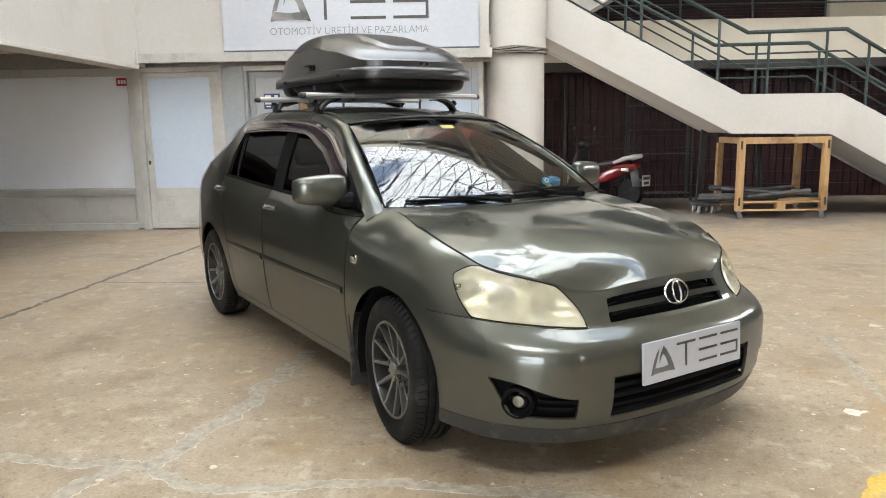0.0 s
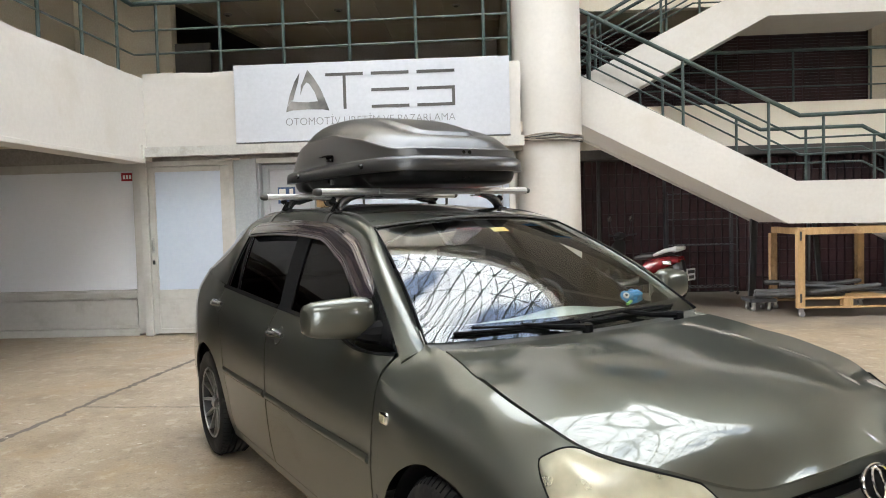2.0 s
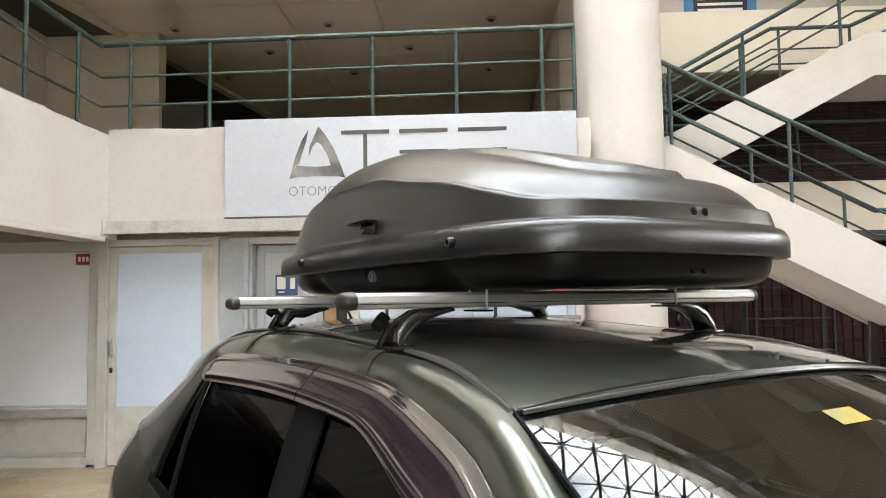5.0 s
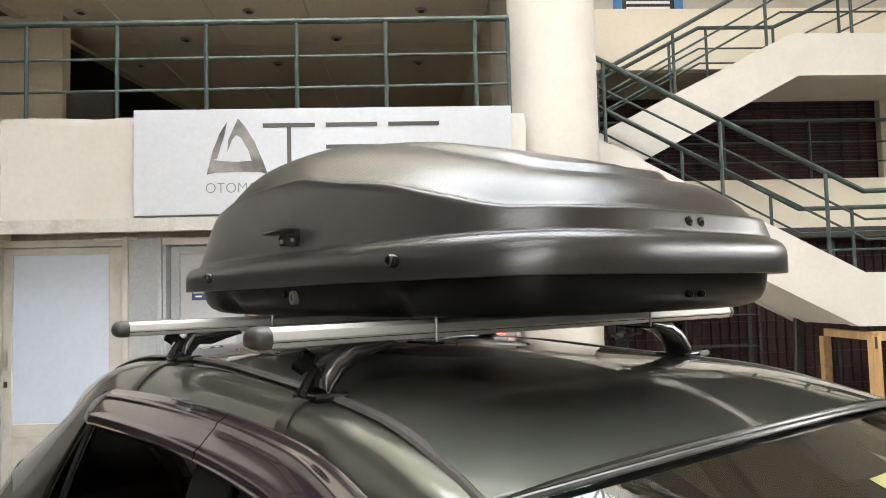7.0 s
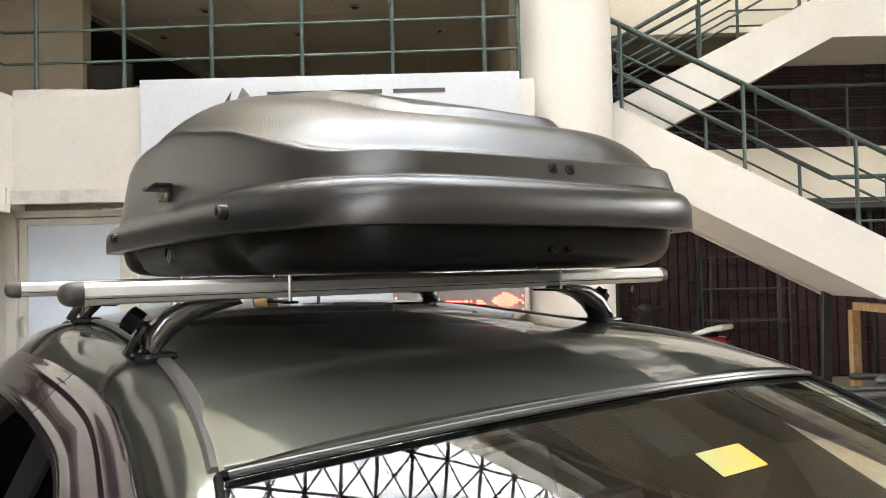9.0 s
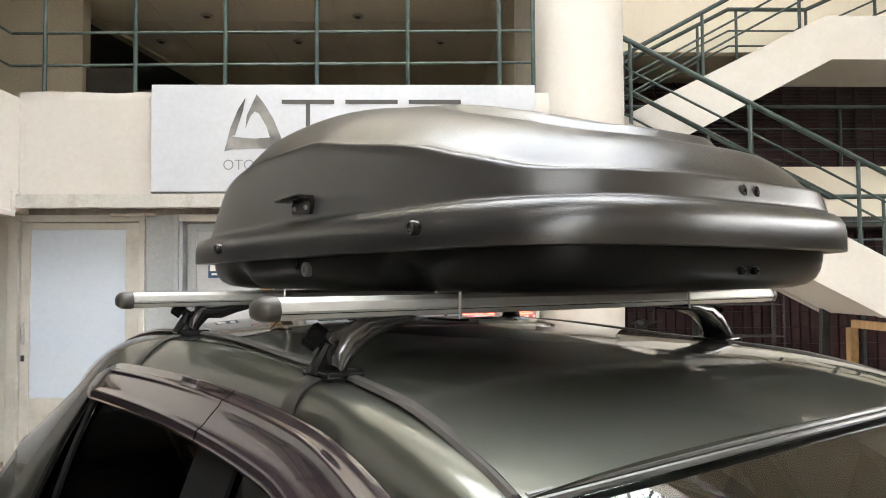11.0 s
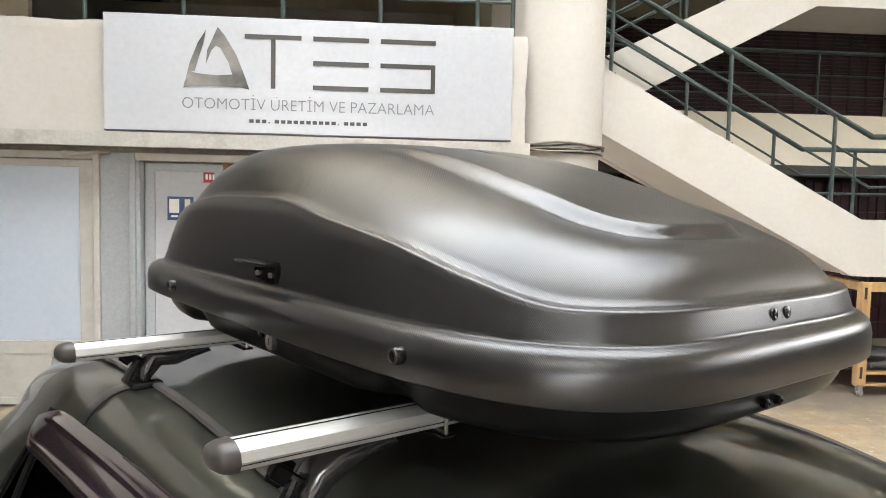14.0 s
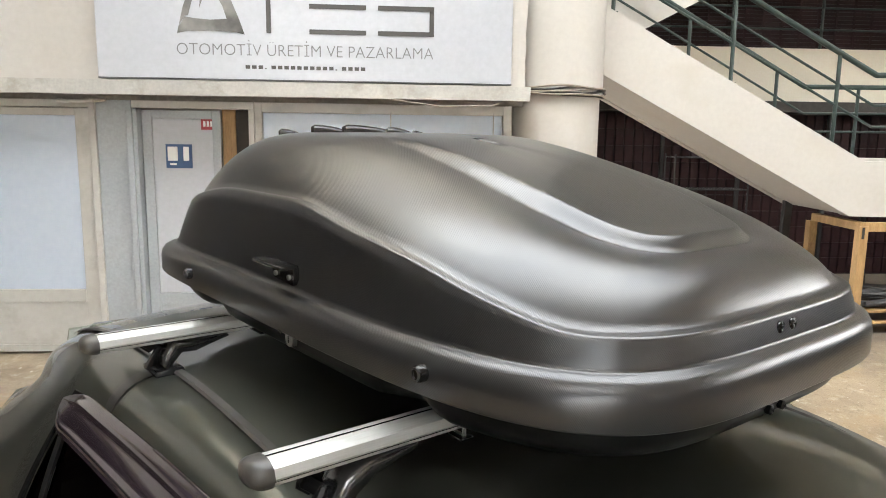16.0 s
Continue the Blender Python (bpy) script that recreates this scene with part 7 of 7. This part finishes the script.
def shell(d):
    """The shoulder from the crease (d 0) up to the deck's edge (d 1), with a soft step below the deck towards the front."""
    def at(t):
        x, y = box_plan(t, 0.051)
        x += lean_in(x, crease_z(x))
        dx, dy = deck(t)
        z0 = crease_z(x) + 0.003
        step = 0.24 * smoothstep(0.72, 1.15, dx)
        k = 3.1 - 0.2 * smoothstep(1.15, 1.34, dx)
        q = (1 - step) * (1 - (1 - d) ** k) + step * smoothstep(0.80, 1.0, d)
        return (x + (dx - x) * d, y + (dy - y) * d, z0 + (crown_z(dx) - z0) * q)
    return at


def deck_top(k):
    def at(t):
        x, y = deck(t, k)
        return (x, y, crown_z(x) + 0.003 * (1 - (1 - k) ** 2))
    return at


lid = [flat(0.028, 1.566), flat(0.001, 1.566), flat(0.0, 1.568), flat(0.0, 1.60), flat(0.002, 1.612), flat(0.007, 1.622), flat(0.014, 1.628), flat(0.020, 1.630), flat(0.024, 1.632)]
lid += [wall(0.024 + 0.010 * f, f) for f in np.linspace(0.06, 0.93, 9)]
lid += [wall(0.035, 0.96), wall(0.0358, 0.985), wall(0.038, 1.0), wall(0.042, 1.012), wall(0.046, 1.018)]
lid += [shell(d) for d in np.concatenate([np.linspace(0, 0.7, 22), np.linspace(0.73, 1.0, 14)])]
lid += [deck_top(k) for k in (0.04, 0.1, 0.3, 0.6, 0.9)]
lid_ob = rings(lid, "lid", "domed lid with two raised creases", top=(0.80, BCY, crown_z(0.80)))


def tray_bottom(inset, z, dent):
    def at(t):
        x, y = box_plan(t, inset)
        d = 0.014 * dent * (smoothstep(1.05, 1.13, x) - smoothstep(1.13, 1.21, x) + smoothstep(0.36, 0.44, x) - smoothstep(0.44, 0.52, x))
        return (x, y - math.copysign(d * 1.2, y - BCY), z + d)
    return at


tray = [tray_bottom(0.16, 1.504, 0), tray_bottom(0.10, 1.504, 0.1), tray_bottom(0.075, 1.506, 0.5), tray_bottom(0.055, 1.512, 1), tray_bottom(0.043, 1.522, 1), tray_bottom(0.036, 1.536, 0.7), tray_bottom(0.033, 1.552, 0.3), tray_bottom(0.031, 1.572, 0)]
tray_ob = rings(tray, "tray", "black base tray", bottom=True)
tray_ob.data.materials[0] = M_TRAY


def side_at(x, z_inset):
    """The near side's y at x for an inset."""
    best = min(ANG, key=lambda t: abs(box_plan(t, z_inset)[0] - x) + (0 if t > NT // 2 else 9))
    return box_plan(best, z_inset)[1]


M_KNOBBLACK = surface("black_fitting", (0.006, 0.006, 0.006), (0.011, 0.011, 0.011), 0.2, bump=0.05, spread=0.05)
for s in (-1, 1):
    for x in (0.423, 1.218):
        y = side_at(x, 0.0)
        y = y if s < 0 else 2 * BCY - y
        q = Matrix.Translation((x, y, 1.597)) @ pose(0, 0, 0, 90 * (1 if s < 0 else -1), 0, 0)
        k = part("lid_catch", lathe([(0.0115, -0.004), (0.0115, 0.008), (0.0095, 0.011), (0.0, 0.011)], 18, q), M_KNOBBLACK, rbx, "round black catch", True)
        part("catch_ring", lathe([(0.0095, 0.010), (0.010, 0.0135), (0.0075, 0.0135), (0.0075, 0.010)], 18, q, True), M_ENDCAP, k, "", True)
    y = side_at(0.80, 0.026)
    y = y if s < 0 else 2 * BCY - y
    bm = bmesh.new()
    add_prism(bm, [(0.785, 1.650), (0.855, 1.645), (0.862, 1.658), (0.86, 1.674), (0.79, 1.678), (0.78, 1.664)], y - s * 0.004, y + s * 0.009)
    add_box(bm, (0.752, min(y, y + s * 0.034), 1.673), (0.862, max(y, y + s * 0.034), 1.680), 0.003)
    hd = part("grip_handle", bm, M_KNOBBLACK, rbx, "black moulded grip", True, 40)
    for x in (0.797, 0.846):
        part("screw", lathe([(0.0045, 0.0), (0.0045, 0.004), (0.0, 0.005)], 10, Matrix.Translation((x, y + s * 0.009, 1.658)) @ pose(0, 0, 0, 90 * (1 if s < 0 else -1), 0, 0)), M_ZINC, hd, "", True)
    y = side_at(0.82, 0.033)
    y = y if s < 0 else 2 * BCY - y
    q = Matrix.Translation((0.819, y, 1.544)) @ pose(0, 0, 0, 90 * (1 if s < 0 else -1), 0, 0)
    k = part("key_lock", lathe([(0.014, -0.004), (0.014, 0.007), (0.011, 0.008), (0.0, 0.008)], 18, q), M_ZINC, rbx, "chrome key lock", True)
    part("keyhole", block((0.8175, y + s * 0.0085, 1.538), (0.8205, y + s * 0.006, 1.55)), M_TRIM, k)
    part("rivet", lathe([(0.009, -0.003), (0.009, 0.003), (0.0, 0.004)], 12, Matrix.Translation((0.775, y, 1.552)) @ pose(0, 0, 0, 90 * (1 if s < 0 else -1), 0, 0)), M_KNOBBLACK, rbx, "", True)
for yy in (0.028, 0.061):
    for z, ins in ((1.65, 0.030), (1.533, 0.033)):
        xx = box_plan(min((t for t in ANG if box_plan(t, ins)[0] > BCX + 0.3), key=lambda t: abs(box_plan(t, ins)[1] - yy)), ins)[0]
        rr = 0.0088 if z > 1.6 else 0.0065
        part("rivet", lathe([(rr, -0.004), (rr, 0.003), (rr * 0.45, 0.005), (0.0, 0.003)], 14, Matrix.Translation((xx, yy, z)) @ pose(0, 0, 0, 0, 90, 0)), M_KNOBBLACK if z > 1.6 else M_TRAY, rbx, "black rivet", True)

# ---- timber trolley with bundles ----
tr = thing("timber_trolley", "open pale timber frame on castors with a pallet base", "trolley")
TX0, TX1, TY0, TY1 = 3.79, 4.99, 9.95, 10.85
for x in (TX0, TX1 - 0.085):
    for y in (TY0, TY1 - 0.085):
        p = part("post", block((x, y, 0.11), (x + 0.085, y + 0.085, 1.05 if y == TY0 else 1.0), 0.004), M_WOOD, tr)
        if y == TY0:
            for z in (0.18, 0.93):
                part("bracket", block((x + 0.02 if x == TX0 else x + 0.04, y - 0.004, z), (x + 0.045 if x == TX0 else x + 0.065, y - 0.0005, z + 0.11)), M_BLACK, p)
for a, b in (((TX0 + 0.086, TY0 + 0.005, 1.0), (TX1 - 0.086, TY0 + 0.08, 1.085)), ((TX0 + 0.005, TY0 + 0.086, 1.005), (TX0 + 0.08, TY1 - 0.086, 1.085)),
             ((TX1 - 0.08, TY0 + 0.086, 1.005), (TX1 - 0.005, TY1 - 0.086, 1.085)), ((TX0 + 0.0, TY0 + 0.005, 1.051), (TX0 + 0.085, TY0 + 0.08, 1.085)), ((TX1 - 0.085, TY0 + 0.005, 1.051), (TX1, TY0 + 0.08, 1.085))):
    part("top_rail", block(a, b, 0.004), M_WOOD, tr)
for k in range(6):
    y = TY0 + 0.1 + k * 0.13
    part("deck_board", block((TX0 + 0.09, y, 0.215), (TX1 - 0.09, y + 0.1, 0.237), 0.003), M_WOOD, tr)
for z in (0.105, 0.215):
    part("base_rail", block((TX0 + 0.086, TY0 + 0.01, z), (TX1 - 0.086, TY0 + 0.09, z + 0.022), 0.003), M_WOOD, tr)
part("base_rail", block((TX0 + 0.086, TY1 - 0.09, 0.105), (TX1 - 0.086, TY1 - 0.01, 0.127), 0.003), M_WOOD, tr)
for y in (TY0 + 0.02, TY1 - 0.12):
    part("spacer_block", block((4.33, y, 0.127), (4.45, y + 0.09, 0.215), 0.003), M_WOOD, tr)
for x in (TX0 + 0.045, TX1 - 0.06):
    for y in (TY0 + 0.05, TY1 - 0.06):
        c = part("castor", lathe([(0.033, -0.016), (0.037, -0.01), (0.037, 0.01), (0.033, 0.016)], 20, pose(x + 0.02, y, 0.037, 90, 0, 20)), M_ZINC, tr, "zinc castor", True)
        bm = bmesh.new()
        add_box(bm, (x - 0.012, y - 0.026, 0.035), (x + 0.03, y - 0.022, 0.098))
        add_box(bm, (x - 0.012, y + 0.022, 0.035), (x + 0.03, y + 0.026, 0.098))
        add_box(bm, (x - 0.03, y - 0.035, 0.097), (x + 0.045, y + 0.035, 0.106))
        part("fork", bm, M_ZINC, c)
rnd = random.Random(6)
for k, (x0, x1, y, z, dz, r) in enumerate(((3.3, 4.4, 10.05, 0.272, 0.0, 0.034), (3.65, 4.75, 10.15, 0.30, 0.09, 0.03), (3.95, 4.8, 10.0, 0.365, -0.07, 0.032), (3.4, 4.6, 10.3, 0.27, 0.02, 0.03),
                                            (4.0, 5.25, 10.4, 0.27, 0.01, 0.03), (3.6, 4.6, 10.5, 0.33, 0.05, 0.035), (3.9, 4.7, 10.25, 0.40, -0.06, 0.028))):
    b = thing("wrapped_bar", "dark grey wrapped bar lying on the trolley", "bar bundle", "bars on the trolley")
    part("wrapped_tube", tube([(x0, y, z + dz), (x0 + 0.03, y, z + dz), ((x0 + x1) / 2, y + 0.02, z + dz / 2 + 0.004), (x1 - 0.03, y + 0.04, z), (x1, y + 0.04, z)], [r * 0.7, r, r, r, r * 0.75], 8), M_PIPE, b, "", True)
    part("tape", tube([(x0 + 0.3, y + 0.01, z + dz * 0.75), (x0 + 0.36, y + 0.012, z + dz * 0.7)], r * 1.06, 8), M_BLACK, b)
lean = thing("leaning_post", "dark timber post leaning against the trolley", "post")
part("post", block((-0.03, -0.02, 0), (0.03, 0.02, 1.15), 0.004, pose(4.42, 10.75, 0.24, 0, -5, 0)), M_BLACK, lean)
lean = thing("leaning_post", "dark steel post standing beside the trolley", "post")
part("post", block((-0.045, -0.03, 0), (0.045, 0.03, 1.2), 0.004, pose(3.62, 11.0, 0.0, 0, 2, 0)), M_BLACK, lean)
tr2 = thing("flat_dolly", "low dark board dolly on castors beside the trolley", "dolly")
part("deck", block((3.45, 10.55, 0.115), (3.78, 10.9, 0.16), 0.004), M_PIPE, tr2)
for x in (3.5, 3.7):
    for y in (10.6, 10.82):
        c = part("castor", lathe([(0.03, -0.014), (0.034, -0.008), (0.034, 0.008), (0.03, 0.014)], 18, pose(x, y, 0.034, 90, 0, 40)), M_ZINC, tr2, "zinc castor", True)
        part("fork", block((x - 0.02, y - 0.022, 0.05), (x + 0.02, y + 0.022, 0.115), 0.003), M_ZINC, c)

# ---- wire racks before the cladding ----
x0 = 2.98
rk = thing("wire_rack", "black wire rack against the back wall", "rack")
for x in (x0, x0 + 0.97):
    for y in (12.45, 12.78):
        part("upright", tube([(x, y, 0), (x, y, 1.62)], 0.012, 8), M_BLACK, rk)
for z in (0.12, 0.78, 1.18, 1.58):
    for y in (12.45, 12.78):
        part("shelf_bar", tube([(x0, y, z), (x0 + 0.97, y, z)], 0.009, 6), M_BLACK, rk)
    for k in range(14):
        part("shelf_wire", tube([(x0 + 0.97 * k / 13, 12.45, z), (x0 + 0.97 * k / 13, 12.78, z)], 0.005, 5), M_BLACK, rk)
part("wheel", lathe([(0.025, -0.01), (0.025, 0.01)], 14, pose(x0 + 0.97, 12.45, 0.025, 90, 0, 0)), M_BLACK, rk)

# ---- scooter ----
M_SCRED = surface("scooter_red_paint", (0.22, 0.012, 0.018), (0.28, 0.016, 0.022), 0.25, bump=0, spread=0.05, coat=0.8)
M_SEATV = surface("black_vinyl", (0.015, 0.015, 0.015), (0.03, 0.03, 0.03), 0.45, bump=0.2, spread=0.06)
sc_at = pose(2.47, 12.12, 0.0, 0, 0, -50)
scoot = thing("scooter", "red motor scooter with black seat and silver grab rail", "scooter", at=sc_at)
for x in (-0.62, 0.5):
    t = part("tyre", lathe([(0.15, -0.045), (0.2, -0.045), (0.222, -0.02), (0.222, 0.02), (0.2, 0.045), (0.15, 0.045)], 32, pose(x, 0, 0.222, 90, 0, 0)), M_RUBBER, scoot, "black tyre", True)
    part("rim", lathe([(0.152, -0.03), (0.152, 0.03), (0.03, 0.025), (0.0, 0.025)], 28, pose(x, 0, 0.222, 90, 0, 0)), M_ZINC, t, "", True)


def hull(name, sections, mat, parent, label=""):
    """A body lofted through sections of (x, z centre, half width, half height, roundness)."""
    bm = bmesh.new()
    rs = []
    for x, z, w, h in sections:
        rs.append([bm.verts.new((x, math.copysign(abs(math.cos(t)) ** 0.7, math.cos(t)) * w, z + math.copysign(abs(math.sin(t)) ** 0.7, math.sin(t)) * h)) for t in (2 * math.pi * k / 18 for k in range(18))])
    for a, b in zip(rs, rs[1:]):
        for i in range(18):
            bm.faces.new((a[i], a[(i + 1) % 18], b[(i + 1) % 18], b[i]))
    bm.faces.new(rs[0][::-1])
    bm.faces.new(rs[-1])
    return part(name, bm, mat, parent, label, True, 50)


hull("tail_body", [(-0.05, 0.42, 0.12, 0.10), (0.1, 0.48, 0.16, 0.13), (0.3, 0.55, 0.17, 0.11), (0.48, 0.60, 0.14, 0.08), (0.62, 0.63, 0.08, 0.045)], M_SCRED, scoot, "red tail panels")
hull("seat", [(-0.15, 0.62, 0.09, 0.03), (0.0, 0.65, 0.13, 0.05), (0.2, 0.67, 0.14, 0.055), (0.36, 0.70, 0.12, 0.045), (0.46, 0.70, 0.07, 0.02)], M_SEATV, scoot, "black vinyl seat")
part("grab_rail", tube([(0.25, -0.13, 0.68), (0.45, -0.14, 0.75), (0.6, -0.1, 0.785), (0.65, 0, 0.79), (0.6, 0.1, 0.785), (0.45, 0.14, 0.75), (0.25, 0.13, 0.68)], [0.022, 0.032, 0.03, 0.028, 0.03, 0.032, 0.022], 10), M_WHITE, scoot, "pale grab rail", True)
part("tail_lamp", block((0.56, -0.08, 0.58), (0.64, 0.08, 0.635), 0.015), M_TAILRED, scoot, "red tail lamp", True)
for s in (-1, 1):
    part("indicator", block((0.42, s * 0.15 - 0.02, 0.55), (0.56, s * 0.15 + 0.02, 0.61), 0.015), M_CHROME, scoot, "clear indicator", True)
part("plate_holder", block((0.60, -0.04, 0.40), (0.776, 0.04, 0.44), 0.006), M_SEATV, scoot, "black plate holder")
part("mudguard", block((0.5, -0.05, 0.2), (0.68, 0.05, 0.52), 0.03, Matrix.Translation((0.1, 0, -0.02)) @ pose(0, 0, 0, 0, -12, 0)), M_SEATV, scoot, "black rear mudguard", True)
pl = part("rear_plate", block((0.775, -0.1, 0.33), (0.785, 0.1, 0.50), 0.003), M_WHITE, scoot, "white plate with dark bars")
part("print_bar", block((0.786, -0.08, 0.43), (0.788, 0.08, 0.475)), M_BLACKVINYL, pl)
part("print_bar", block((0.786, -0.06, 0.355), (0.788, 0.06, 0.40)), M_BLACKVINYL, pl)
hull("foot_deck", [(-0.5, 0.24, 0.12, 0.05), (-0.3, 0.22, 0.15, 0.05), (-0.02, 0.3, 0.14, 0.08)], M_SEATV, scoot)
hull("leg_shield", [(-0.62, 0.42, 0.10, 0.10), (-0.56, 0.6, 0.19, 0.2), (-0.50, 0.74, 0.17, 0.14), (-0.47, 0.86, 0.1, 0.05)], M_SEATV, scoot, "black leg shield")
part("handlebar", tube([(-0.42, -0.34, 0.98), (-0.47, -0.12, 0.95), (-0.49, 0, 0.93), (-0.47, 0.12, 0.95), (-0.42, 0.34, 0.98)], 0.014, 8), M_BLACK, scoot, "", True)
hull("handlebar_cowl", [(-0.56, 0.92, 0.05, 0.04), (-0.5, 0.95, 0.11, 0.07), (-0.42, 0.96, 0.06, 0.04)], M_SEATV, scoot, "black handlebar cowl")
for s in (-1, 1):
    mm = part("mirror", lathe([(0.0, -0.012), (0.045, -0.008), (0.05, 0.0), (0.0, 0.004)], 20, pose(-0.46, s * 0.26, 1.22, 0, 100, 0)), M_BLACK, scoot, "round mirror", True)
    part("mirror_stem", tube([(-0.45, s * 0.18, 0.97), (-0.46, s * 0.25, 1.19)], 0.006, 6), M_BLACK, mm)
    part("mirror_face", lathe([(0.043, 0.004), (0.0, 0.0055)], 20, pose(-0.46, s * 0.26, 1.22, 0, 100, 0)), M_CHROME, mm)
part("stand", tube([(0.05, 0.12, 0.25), (0.1, 0.2, 0.0)], 0.012, 6), M_BLACK, scoot)
